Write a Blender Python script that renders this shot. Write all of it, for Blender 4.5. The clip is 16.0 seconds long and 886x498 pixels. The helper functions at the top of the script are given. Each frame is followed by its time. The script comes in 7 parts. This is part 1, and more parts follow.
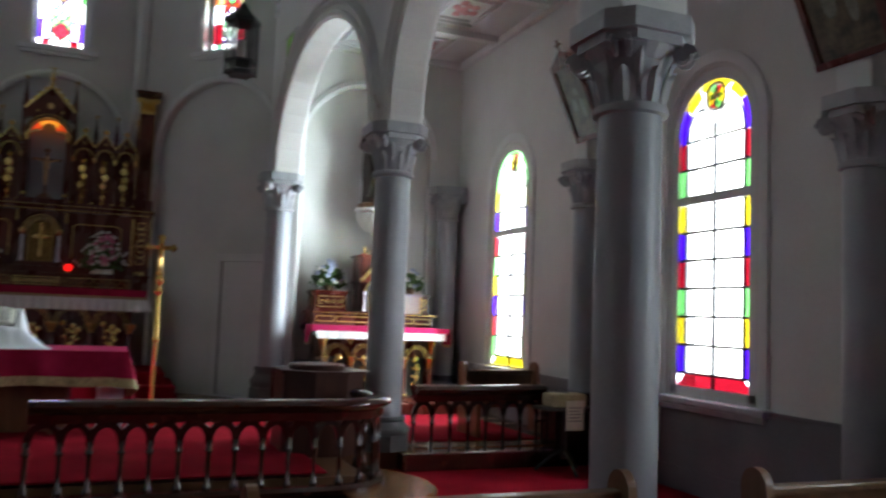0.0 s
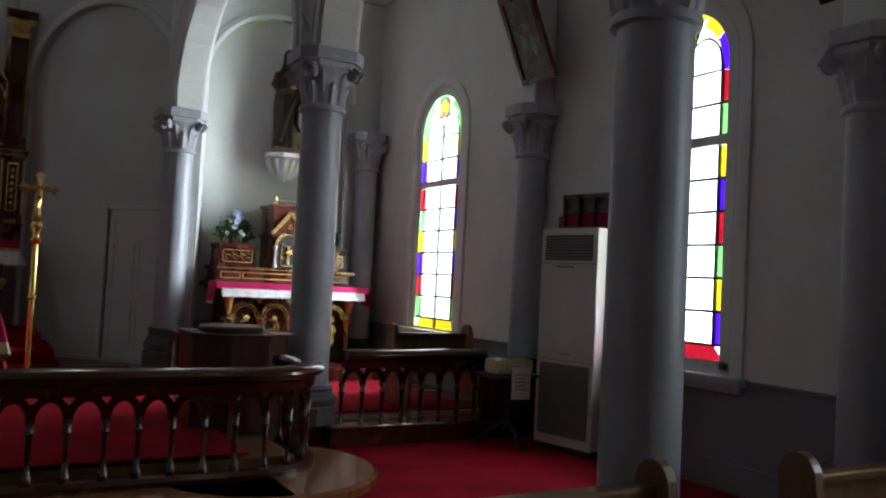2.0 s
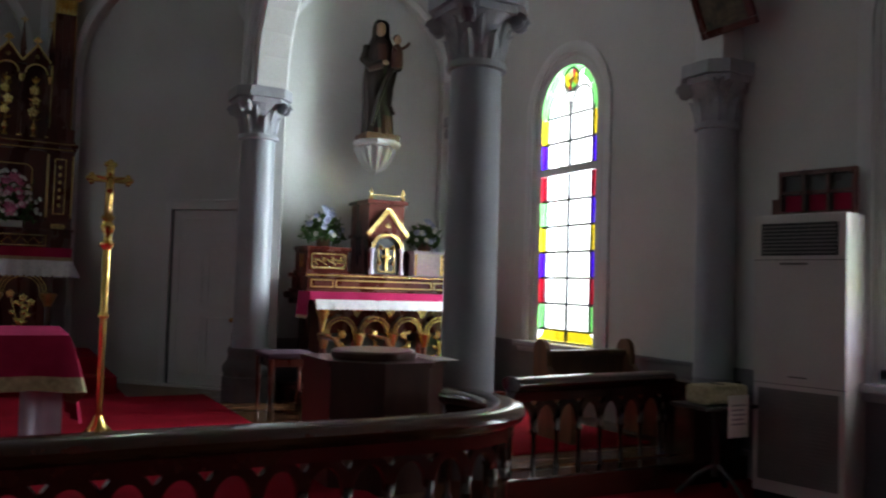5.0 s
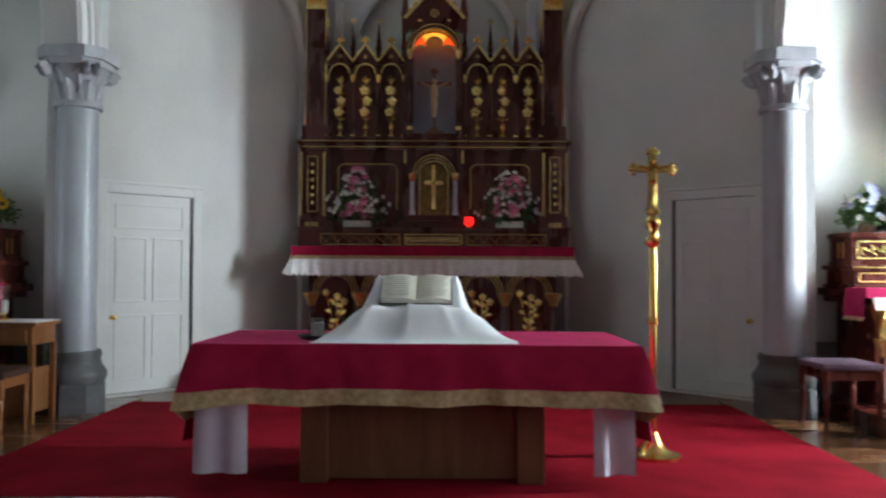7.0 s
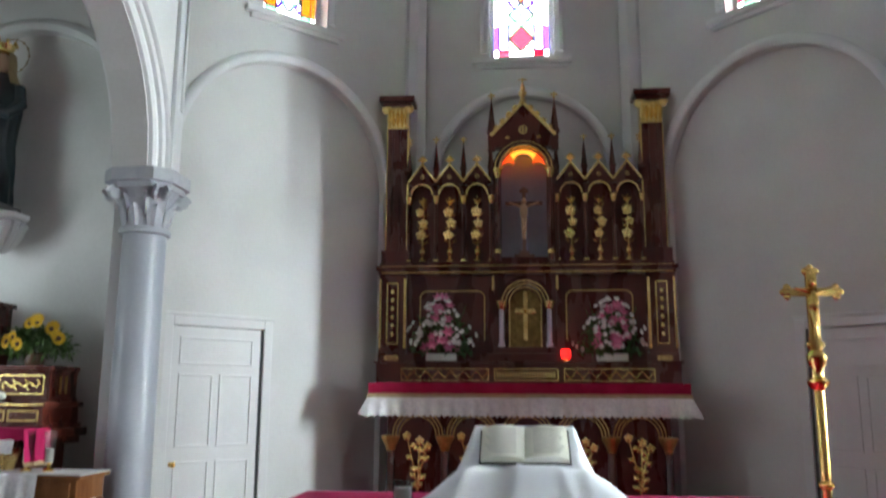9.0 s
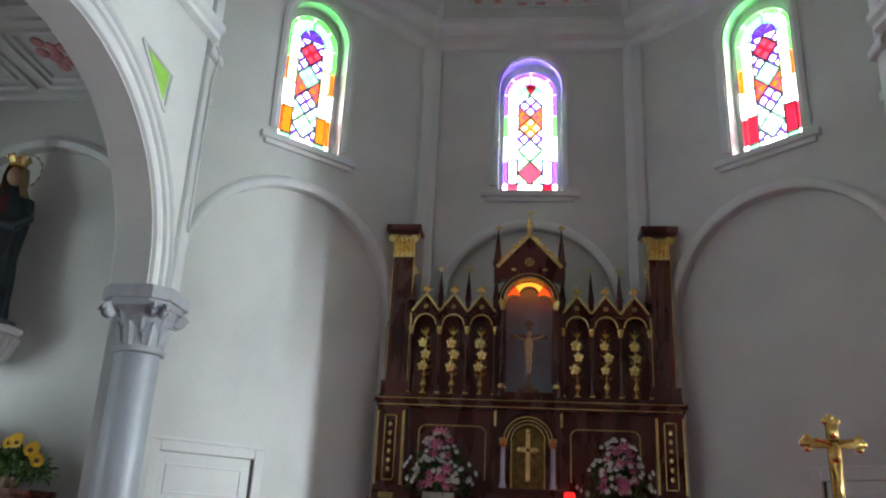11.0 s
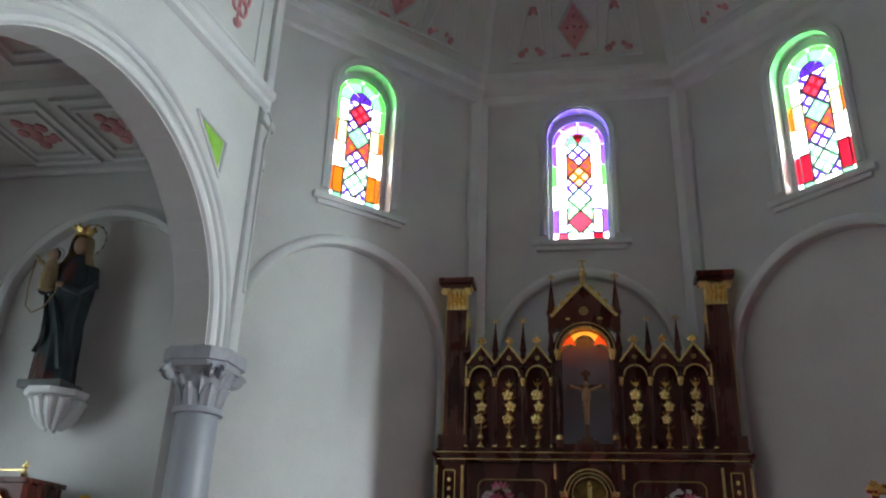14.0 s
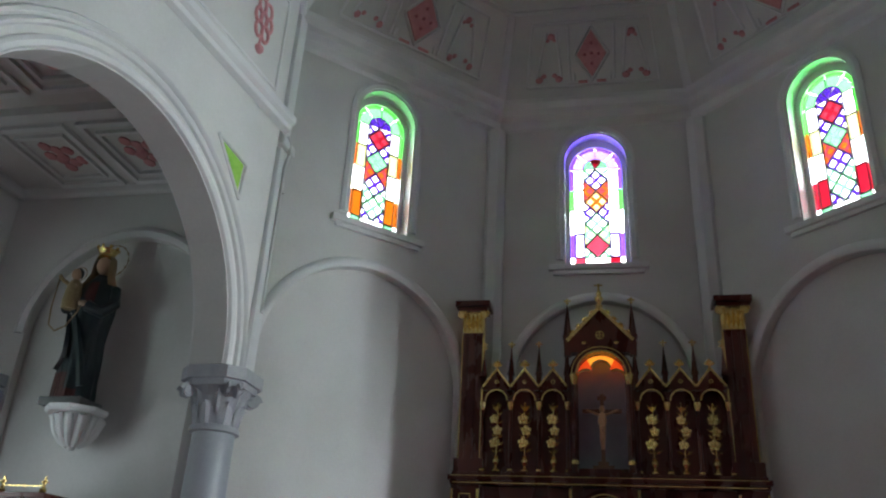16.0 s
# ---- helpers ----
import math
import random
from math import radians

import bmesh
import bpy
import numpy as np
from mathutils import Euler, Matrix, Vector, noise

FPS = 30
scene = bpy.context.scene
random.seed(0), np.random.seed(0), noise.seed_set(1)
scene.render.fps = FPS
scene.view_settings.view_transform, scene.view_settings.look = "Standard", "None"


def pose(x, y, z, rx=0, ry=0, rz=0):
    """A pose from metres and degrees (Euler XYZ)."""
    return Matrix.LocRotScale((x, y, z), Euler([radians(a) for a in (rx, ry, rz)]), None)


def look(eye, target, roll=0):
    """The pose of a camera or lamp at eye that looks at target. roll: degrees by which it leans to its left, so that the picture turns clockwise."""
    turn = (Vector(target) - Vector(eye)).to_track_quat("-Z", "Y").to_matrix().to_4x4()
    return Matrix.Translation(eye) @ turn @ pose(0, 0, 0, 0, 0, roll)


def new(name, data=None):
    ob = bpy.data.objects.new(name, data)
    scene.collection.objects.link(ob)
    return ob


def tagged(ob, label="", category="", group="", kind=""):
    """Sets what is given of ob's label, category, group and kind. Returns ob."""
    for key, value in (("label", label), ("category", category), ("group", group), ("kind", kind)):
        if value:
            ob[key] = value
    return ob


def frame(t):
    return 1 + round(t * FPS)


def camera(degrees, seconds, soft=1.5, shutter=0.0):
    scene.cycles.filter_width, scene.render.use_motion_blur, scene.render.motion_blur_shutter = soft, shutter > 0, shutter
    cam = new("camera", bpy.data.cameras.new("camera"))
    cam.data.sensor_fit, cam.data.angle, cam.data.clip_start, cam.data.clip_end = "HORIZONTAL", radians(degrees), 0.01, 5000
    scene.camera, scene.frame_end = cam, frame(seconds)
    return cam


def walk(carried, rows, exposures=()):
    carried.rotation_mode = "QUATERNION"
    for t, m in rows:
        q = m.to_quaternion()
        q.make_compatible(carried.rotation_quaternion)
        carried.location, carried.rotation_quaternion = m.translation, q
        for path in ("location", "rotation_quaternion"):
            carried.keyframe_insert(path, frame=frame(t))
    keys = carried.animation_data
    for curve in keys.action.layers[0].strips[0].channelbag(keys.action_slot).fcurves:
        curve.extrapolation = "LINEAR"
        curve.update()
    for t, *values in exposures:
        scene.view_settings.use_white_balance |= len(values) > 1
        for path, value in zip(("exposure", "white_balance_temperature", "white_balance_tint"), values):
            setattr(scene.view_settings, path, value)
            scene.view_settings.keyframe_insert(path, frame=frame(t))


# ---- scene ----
cam = camera(57.2, 16.0, 2.1, 0.5)
PATH = [
    (0, (1.033, -3.787, 1.581), (1.773, -1.936, 1.745), 2.2),
    (0.5, (0.962, -3.541, 1.58), (1.896, -1.782, 1.761), 1.0),
    (1, (0.973, -3.293, 1.542), (1.924, -1.538, 1.671), 1.7),
    (1.5, (1.018, -3.028, 1.558), (1.973, -1.275, 1.686), 3.2),
    (2, (1.017, -2.827, 1.525), (2.007, -1.091, 1.607), 2.9),
    (2.5, (0.962, -2.567, 1.514), (2.035, -0.884, 1.632), 0.4),
    (3, (0.959, -2.323, 1.521), (2.0, -0.617, 1.591), 2.3),
    (3.2, (1.008, -2.214, 1.505), (2.057, -0.513, 1.579), 2.9),
    (5.5, (0.552, -0.675, 1.485), (1.413, 1.128, 1.566), 0.7),
    (6, (0.25, -0.452, 1.465), (0.783, 1.475, 1.442), 1.4),
    (6.5, (0.212, -0.176, 1.481), (0.435, 1.811, 1.519), 0.4),
    (7, (0.132, 0.075, 1.534), (0.126, 2.074, 1.585), 0.3),
    (7.5, (0.123, 0.333, 1.548), (-0.042, 2.323, 1.651), 0.9),
    (8, (0.102, 0.537, 1.57), (-0.154, 2.515, 1.722), 2.1),
    (8.5, (0.042, 0.706, 1.57), (-0.175, 2.685, 1.763), 2.1),
    (9, (-0.056, 0.901, 1.63), (-0.242, 2.859, 1.992), 0.3),
    (9.5, (-0.098, 0.997, 1.66), (-0.293, 2.925, 2.154), 0.6),
    (10, (-0.098, 1.045, 1.669), (-0.28, 2.954, 2.239), 2.0),
    (12.3, (-0.012, 1.026, 1.668), (-0.213, 2.88, 2.392), 2.9),
    (12.5, (-0.037, 1.046, 1.656), (-0.251, 2.897, 2.382), 2.5),
    (13, (-0.016, 1.04, 1.657), (-0.312, 2.88, 2.383), 2.1),
    (13.5, (0.025, 1.015, 1.667), (-0.305, 2.841, 2.413), 2.2),
    (14, (0.028, 1.011, 1.655), (-0.314, 2.819, 2.439), 2.2),
    (14.5, (0.074, 1.0, 1.634), (-0.236, 2.785, 2.481), 2.0),
    (15, (0.081, 0.993, 1.634), (-0.229, 2.763, 2.512), 2.3),
    (15.5, (0.07, 0.982, 1.62), (-0.274, 2.751, 2.487), 2.7),
    (16, (0.087, 0.982, 1.599), (-0.305, 2.754, 2.441), 3.3),
]
EXPOSURES = [(0.0, 0.05), (1.5, -0.42), (3.0, -0.55), (5.5, -0.6), (6.2, 0.2), (7.0, 0.78), (8.0, 1.16), (9.5, 1.26), (10.5, 1.05), (12.5, 0.8), (14.5, 0.45), (16.0, 0.25)]
walk(cam, [(t, look(eye, target, roll)) for t, eye, target, roll in PATH], EXPOSURES)

# ---------------------------------------------------------------- light
world = bpy.data.worlds.new("sky")
scene.world = world
world.use_nodes = True
wn = world.node_tree
sky = wn.nodes.new("ShaderNodeTexSky")
sky.sky_type, sky.sun_disc = "NISHITA", False
sky.sun_elevation, sky.sun_rotation = radians(42), radians(80)
wn.links.new(sky.outputs[0], wn.nodes["Background"].inputs[0])
wn.nodes["Background"].inputs[1].default_value = 0.08


def sky_lamp(name, place, target, w, h, watts, tint=(0.82, 0.91, 1.0)):
    """Daylight standing outside a window opening and shining in through its panes."""
    data = bpy.data.lights.new(name, "AREA")
    data.shape, data.size, data.size_y, data.energy, data.color = "RECTANGLE", w, h, watts, tint
    ob = new(name, data)
    ob.matrix_world = look(place, target)
    return ob


# ---------------------------------------------------------------- materials
def nodes_of(name):
    m = bpy.data.materials.new(name)
    m.use_nodes = True
    return m, m.node_tree, m.node_tree.nodes["Principled BSDF"]


def mottled(name, a, b, rough=0.6, scale=3.0, fine=60.0, bump=0.15, metal=0.0, coat=0.0, stretch=(1, 1, 1), rvar=0.12, sheen=0.0, piece=0.0, spec=0.5):
    """Two colours mixed by noise at two scales, with fine relief; piece: how much each separate piece differs."""
    m, t, p = nodes_of(name)
    new_n, link = t.nodes.new, t.links.new
    co, mp = new_n("ShaderNodeTexCoord"), new_n("ShaderNodeMapping")
    mp.inputs["Scale"].default_value = stretch
    link(co.outputs["Object"], mp.inputs["Vector"])
    big, small = new_n("ShaderNodeTexNoise"), new_n("ShaderNodeTexNoise")
    for n, s, d in ((big, scale, 5), (small, fine, 3)):
        n.inputs["Scale"].default_value, n.inputs["Detail"].default_value = s, d
        link(mp.outputs["Vector"], n.inputs["Vector"])
    add = new_n("ShaderNodeMath")
    add.operation = "MULTIPLY_ADD"
    add.inputs[1].default_value, add.inputs[2].default_value = 0.35, -0.17
    link(small.outputs["Fac"], add.inputs[0])
    mid = new_n("ShaderNodeMath")
    mid.operation = "ADD"
    link(big.outputs["Fac"], mid.inputs[0])
    link(add.outputs[0], mid.inputs[1])
    ramp = new_n("ShaderNodeValToRGB")
    ramp.color_ramp.elements[0].position, ramp.color_ramp.elements[1].position = 0.32, 0.68
    ramp.color_ramp.elements[0].color, ramp.color_ramp.elements[1].color = (*a, 1), (*b, 1)
    link(mid.outputs[0], ramp.inputs["Fac"])
    out = ramp.outputs["Color"]
    if piece:
        info, mul, hsv = new_n("ShaderNodeObjectInfo"), new_n("ShaderNodeMapRange"), new_n("ShaderNodeHueSaturation")
        mul.inputs["To Min"].default_value, mul.inputs["To Max"].default_value = 1 - piece, 1 + piece
        link(info.outputs["Random"], mul.inputs["Value"])
        link(mul.outputs["Result"], hsv.inputs["Value"])
        link(out, hsv.inputs["Color"])
        out = hsv.outputs["Color"]
    link(out, p.inputs["Base Color"])
    rr = new_n("ShaderNodeMapRange")
    rr.inputs["To Min"].default_value, rr.inputs["To Max"].default_value = max(0.03, rough - rvar), min(1, rough + rvar)
    link(big.outputs["Fac"], rr.inputs["Value"])
    link(rr.outputs["Result"], p.inputs["Roughness"])
    bp = new_n("ShaderNodeBump")
    bp.inputs["Strength"].default_value, bp.inputs["Distance"].default_value = bump, 0.01
    link(small.outputs["Fac"], bp.inputs["Height"])
    link(bp.outputs["Normal"], p.inputs["Normal"])
    p.inputs["Metallic"].default_value, p.inputs["Coat Weight"].default_value = metal, coat
    p.inputs["Sheen Weight"].default_value, p.inputs["Specular IOR Level"].default_value = sheen, spec
    p.inputs["Coat Roughness"].default_value = 0.12
    return m


def stained(name, tint):
    """A leaded pane: tinted, partly diffusing, glossy on its face."""
    m, t, p = nodes_of(name)
    new_n, link = t.nodes.new, t.links.new
    clear, gloss, mix = new_n("ShaderNodeBsdfTransparent"), new_n("ShaderNodeBsdfGlossy"), new_n("ShaderNodeMixShader")
    noise_n, ramp = new_n("ShaderNodeTexNoise"), new_n("ShaderNodeMixRGB")
    noise_n.inputs["Scale"].default_value = 9.0
    ramp.inputs[1].default_value, ramp.inputs[2].default_value = (*[math.sqrt(c * 0.75) for c in tint], 1), (*[math.sqrt(c) for c in tint], 1)
    link(noise_n.outputs["Fac"], ramp.inputs[0])
    link(ramp.outputs[0], clear.inputs["Color"])
    gloss.inputs["Roughness"].default_value = 0.15
    mix.inputs[0].default_value = 0.05
    link(clear.outputs[0], mix.inputs[1])
    link(gloss.outputs[0], mix.inputs[2])
    link(mix.outputs[0], t.nodes["Material Output"].inputs["Surface"])
    return m


def glowing(name, colour, strength):
    m, t, p = nodes_of(name)
    p.inputs["Base Color"].default_value = (*colour, 1)
    p.inputs["Emission Color"].default_value, p.inputs["Emission Strength"].default_value = (*colour, 1), strength
    p.inputs["Roughness"].default_value = 0.3
    return m


PLASTER = mottled("plaster", (0.56, 0.56, 0.55), (0.64, 0.64, 0.63), 0.75, 1.3, 40, 0.12)
TRIM = mottled("painted_trim", (0.62, 0.63, 0.64), (0.70, 0.70, 0.70), 0.55, 2.5, 50, 0.08)
DADO = mottled("grey_dado_paint", (0.14, 0.14, 0.16), (0.19, 0.19, 0.21), 0.5, 2, 40, 0.1)
SHAFT = mottled("grey_column_paint", (0.30, 0.32, 0.36), (0.37, 0.39, 0.43), 0.38, 2.2, 60, 0.05)
CAPGREY = mottled("grey_capital_paint", (0.32, 0.33, 0.37), (0.41, 0.42, 0.45), 0.55, 8, 60, 0.15)
STONE = mottled("dark_base_stone", (0.06, 0.06, 0.065), (0.11, 0.11, 0.115), 0.5, 5, 60, 0.2)
MAHOGANY = mottled("polished_mahogany", (0.050, 0.009, 0.006), (0.115, 0.021, 0.012), 0.28, 3, 50, 0.05, coat=0.25, stretch=(2, 2, 0.6))
RAILWOOD = mottled("rail_varnish", (0.028, 0.009, 0.006), (0.06, 0.018, 0.011), 0.2, 3, 50, 0.05, coat=0.9, stretch=(2, 2, 1))
OAK = mottled("brown_oak", (0.11, 0.05, 0.025), (0.19, 0.09, 0.042), 0.4, 2.5, 45, 0.08, coat=0.25, stretch=(5, 5, 0.7))
PALEWOOD = mottled("honey_wood", (0.16, 0.06, 0.022), (0.25, 0.105, 0.038), 0.22, 3, 45, 0.06, coat=0.3, stretch=(6, 6, 0.8))
BOARD = mottled("floor_boards", (0.11, 0.045, 0.02), (0.20, 0.09, 0.04), 0.25, 2, 30, 0.05, coat=0.4, stretch=(1, 5, 1), piece=0.25)
GOLD = mottled("gilding", (0.80, 0.56, 0.18), (0.96, 0.74, 0.32), 0.22, 14, 60, 0.6, metal=1.0)
DULLGOLD = mottled("worn_gilding", (0.52, 0.34, 0.12), (0.80, 0.57, 0.23), 0.38, 18, 80, 0.25, metal=1.0)
BRASS = mottled("polished_brass", (0.72, 0.47, 0.14), (0.90, 0.63, 0.22), 0.2, 6, 60, 0.04, metal=1.0)
VELVET = mottled("crimson_cloth", (0.27, 0.008, 0.036), (0.38, 0.015, 0.062), 0.9, 5, 200, 0.2, spec=0.12)
PINKRED = mottled("magenta_cloth", (0.36, 0.010, 0.07), (0.50, 0.025, 0.12), 0.85, 5, 200, 0.15, spec=0.15)
GOLDBRAID = mottled("gold_braid", (0.30, 0.22, 0.11), (0.50, 0.39, 0.21), 0.7, 30, 160, 0.5)
LINEN = mottled("white_linen", (0.66, 0.67, 0.72), (0.76, 0.77, 0.80), 0.85, 4, 220, 0.2)
LILAC = mottled("pale_lilac_lining", (0.55, 0.50, 0.62), (0.66, 0.62, 0.72), 0.85, 4, 200, 0.15)
LACE = mottled("lace", (0.66, 0.64, 0.66), (0.82, 0.80, 0.80), 0.9, 40, 160, 0.8)
CARPET = mottled("red_carpet", (0.20, 0.004, 0.012), (0.30, 0.008, 0.022), 0.95, 2.5, 250, 0.3, spec=0.05)
DOORPAINT = mottled("white_gloss_paint", (0.60, 0.60, 0.60), (0.67, 0.67, 0.67), 0.55, 1.5, 30, 0.05, spec=0.35)
GAPSHADE = mottled("gap_shade_paint", (0.05, 0.05, 0.055), (0.08, 0.08, 0.085), 0.7)
PAPER = mottled("paper", (0.62, 0.60, 0.52), (0.72, 0.70, 0.62), 0.85, 6, 90, 0.1)
INK = mottled("faded_ink", (0.24, 0.23, 0.22), (0.34, 0.33, 0.31), 0.8)
ACWHITE = mottled("off_white_casing", (0.52, 0.50, 0.48), (0.60, 0.58, 0.55), 0.4, 2, 60, 0.04)
ACGREY = mottled("grille_grey", (0.13, 0.125, 0.12), (0.19, 0.18, 0.17), 0.5)
BLACK = mottled("black_plastic", (0.012, 0.012, 0.013), (0.03, 0.03, 0.03), 0.45)
LEATHER = mottled("black_seat_leather", (0.012, 0.011, 0.011), (0.028, 0.025, 0.025), 0.4, 6, 120, 0.2)
LEAF = mottled("leaf_green", (0.03, 0.08, 0.015), (0.09, 0.19, 0.035), 0.5, 12, 80, 0.2, piece=0.3)
PETALPINK = mottled("pink_petal", (0.55, 0.10, 0.22), (0.75, 0.28, 0.40), 0.6, 12, 80, 0.1, piece=0.2)
PETALWHITE = mottled("white_petal", (0.66, 0.65, 0.60), (0.80, 0.80, 0.76), 0.6, 12, 80, 0.1)
PETALYELLOW = mottled("yellow_petal", (0.62, 0.36, 0.01), (0.80, 0.55, 0.03), 0.6, 12, 80, 0.1)
PETALBLUE = mottled("pale_blue_petal", (0.28, 0.33, 0.52), (0.52, 0.56, 0.70), 0.6, 12, 80, 0.1)
SEEDHEAD = mottled("sunflower_heart", (0.05, 0.025, 0.01), (0.12, 0.06, 0.02), 0.8, 40, 100, 0.4)
ROSE = mottled("pink_stucco", (0.50, 0.20, 0.22), (0.62, 0.30, 0.31), 0.7, 9, 60, 0.2)
FRESHGREEN = mottled("green_stucco", (0.20, 0.50, 0.04), (0.32, 0.62, 0.09), 0.7, 9, 60, 0.2)
LEAD = mottled("grey_came", (0.05, 0.05, 0.06), (0.09, 0.09, 0.10), 0.5)
BLUEROBE = mottled("dark_blue_robe", (0.006, 0.012, 0.018), (0.018, 0.032, 0.038), 0.35, 6, 60, 0.1)
BROWNROBE = mottled("dark_brown_robe", (0.012, 0.005, 0.004), (0.035, 0.014, 0.009), 0.5, 5, 60, 0.1)
CANVAS = mottled("darkened_painting", (0.02, 0.022, 0.014), (0.16, 0.13, 0.07), 0.35, 7, 30, 0.1, coat=0.4)
ENGRAVING = mottled("tinted_print", (0.110, 0.121, 0.094), (0.231, 0.231, 0.187), 0.3, 9, 40, 0.1, coat=0.5)
IRON = mottled("black_iron", (0.015, 0.015, 0.017), (0.035, 0.035, 0.04), 0.5)
NICHEBLUE = mottled("grey_niche_cloth", (0.27, 0.28, 0.33), (0.34, 0.35, 0.40), 0.8)
WAX = mottled("candle_wax", (0.62, 0.60, 0.55), (0.72, 0.70, 0.65), 0.5)
CLEARGLASS = stained("clear_glass", (0.80, 0.80, 0.80))
REDGLOW = glowing("red_lamp_glow", (1.0, 0.012, 0.010), 1.3)
AMBERGLOW = glowing("amber_lamp_glow", (1.0, 0.34, 0.03), 1.0)
EMBERGLOW = glowing("red_amber_glow", (1.0, 0.09, 0.01), 0.6)
GLASSES = {k: stained("pane_" + k, c) for k, c in {
    "white": (0.85, 0.87, 0.84), "frost": (0.55, 0.60, 0.56), "green": (0.09, 0.32, 0.08), "palegreen": (0.10, 0.56, 0.13), "lilac": (0.24, 0.14, 0.95), "violet": (0.075, 0.025, 0.55), "deepgreen": (0.045, 0.30, 0.035), "blue": (0.026, 0.003, 0.30),
    "red": (0.15, 0.0025, 0.008), "yellow": (0.36, 0.27, 0.008), "orange": (0.22, 0.045, 0.002), "purple": (0.035, 0.008, 0.20),
    "rose": (0.22, 0.016, 0.03), "mint": (0.09, 0.26, 0.13), "cream": (0.34, 0.35, 0.14)}.items()}


# ---------------------------------------------------------------- mesh helpers
def link_mesh(name, bm, material, parent=None, label="", smooth=False):
    bmesh.ops.recalc_face_normals(bm, faces=bm.faces[:])
    me = bpy.data.meshes.new(name)
    bm.to_mesh(me)
    bm.free()
    me.materials.append(material)
    if smooth:
        me.polygons.foreach_set("use_smooth", [True] * len(me.polygons))
        me.set_sharp_from_angle(angle=radians(40))
    ob = new(name, me)
    ob.parent = parent
    if label:
        ob["label"] = label
    return ob


def part(name, bm, material, parent, label="", smooth=False):
    return link_mesh(name, bm, material, parent, label, smooth)


def thing(name, label, category, m=None, group="", kind=""):
    ob = tagged(new(name), label, category, group, kind)
    ob.empty_display_size = 0.1
    if m is not None:
        ob.matrix_world = m
    return ob


def block(bm, x0, x1, y0, y1, z0, z1, bevel=0.0, m=None):
    made = bmesh.ops.create_cube(bm, size=1, matrix=(m or Matrix()) @ Matrix.Translation(((x0 + x1) / 2, (y0 + y1) / 2, (z0 + z1) / 2)) @ Matrix.Diagonal((x1 - x0, y1 - y0, z1 - z0, 1)))
    if bevel:
        edges = list({e for v in made["verts"] for e in v.link_edges})
        bmesh.ops.bevel(bm, geom=edges, offset=bevel, segments=2, affect="EDGES", profile=0.6)
    return bm


def boxes(*rows, bevel=0.0):
    bm = bmesh.new()
    for r in rows:
        block(bm, *r, bevel=bevel)
    return bm


def lathe(profile, seg=24, centre=(0, 0), bm=None, arc=(0.0, 360.0), m=None):
    """Turns (radius, height) rows about an upright axis."""
    bm = bm or bmesh.new()
    full = abs(arc[1] - arc[0]) >= 360
    rings = []
    count = seg if full else seg + 1
    for r, z in profile:
        ring = []
        for i in range(count):
            a = radians(arc[0] + (arc[1] - arc[0]) * i / seg)
            v = Vector((centre[0] + r * math.cos(a), centre[1] + r * math.sin(a), z))
            ring.append(bm.verts.new(m @ v if m else v))
        rings.append(ring)
    for a, b in zip(rings, rings[1:]):
        for i in range(count if full else count - 1):
            j = (i + 1) % count
            bm.faces.new((a[i], a[j], b[j], b[i]))
    if full:
        for ring, r in ((rings[0], profile[0][0]), (rings[-1], profile[-1][0])):
            if r > 1e-4:
                bm.faces.new(ring)
    return bm


def prism(outline, depth, m=None, bm=None, holes=None):
    """A flat outline of (x, z) rows, made depth thick along y."""
    bm = bm or bmesh.new()
    m = m or Matrix()
    front = [bm.verts.new(m @ Vector((x, 0, z))) for x, z in outline]
    back = [bm.verts.new(m @ Vector((x, depth, z))) for x, z in outline]
    bm.faces.new(front)
    bm.faces.new(back[::-1])
    n = len(outline)
    for i in range(n):
        j = (i + 1) % n
        bm.faces.new((front[j], front[i], back[i], back[j]))
    return bm


def sweep(points, section, bm=None, closed=False, up=(0, 0, 1)):
    """Carries a closed section of (sideways, upward) rows along points."""
    bm = bm or bmesh.new()
    pts = [Vector(p) for p in points]
    n = len(pts)
    rings = []
    for i, p in enumerate(pts):
        a = pts[(i - 1) % n] if closed or i else p
        b = pts[(i + 1) % n] if closed or i < n - 1 else p
        d = (b - a).normalized()
        side = d.cross(Vector(up))
        side = side.normalized() if side.length > 1e-5 else Vector((1, 0, 0))
        top = side.cross(d).normalized()
        rings.append([bm.verts.new(p + side * u + top * v) for u, v in section])
    k = len(section)
    for i in range(n if closed else n - 1):
        a, b = rings[i], rings[(i + 1) % n]
        for j in range(k):
            bm.faces.new((a[j], a[(j + 1) % k], b[(j + 1) % k], b[j]))
    if not closed:
        bm.faces.new(rings[0])
        bm.faces.new(rings[-1][::-1])
    return bm


def disc_section(r, seg=8):
    return [(r * math.cos(2 * math.pi * i / seg), r * math.sin(2 * math.pi * i / seg)) for i in range(seg)]


def ball(bm, c, r, sx=1, sy=1, sz=1, u=10, v=7):
    bmesh.ops.create_uvsphere(bm, u_segments=u, v_segments=v, radius=r, matrix=Matrix.Translation(c) @ Matrix.Diagonal((sx, sy, sz, 1)))
    return bm


def arc_pts(cx, cz, r, a0, a1, n):
    return [(cx + r * math.cos(radians(a0 + (a1 - a0) * i / n)), cz + r * math.sin(radians(a0 + (a1 - a0) * i / n))) for i in range(n + 1)]


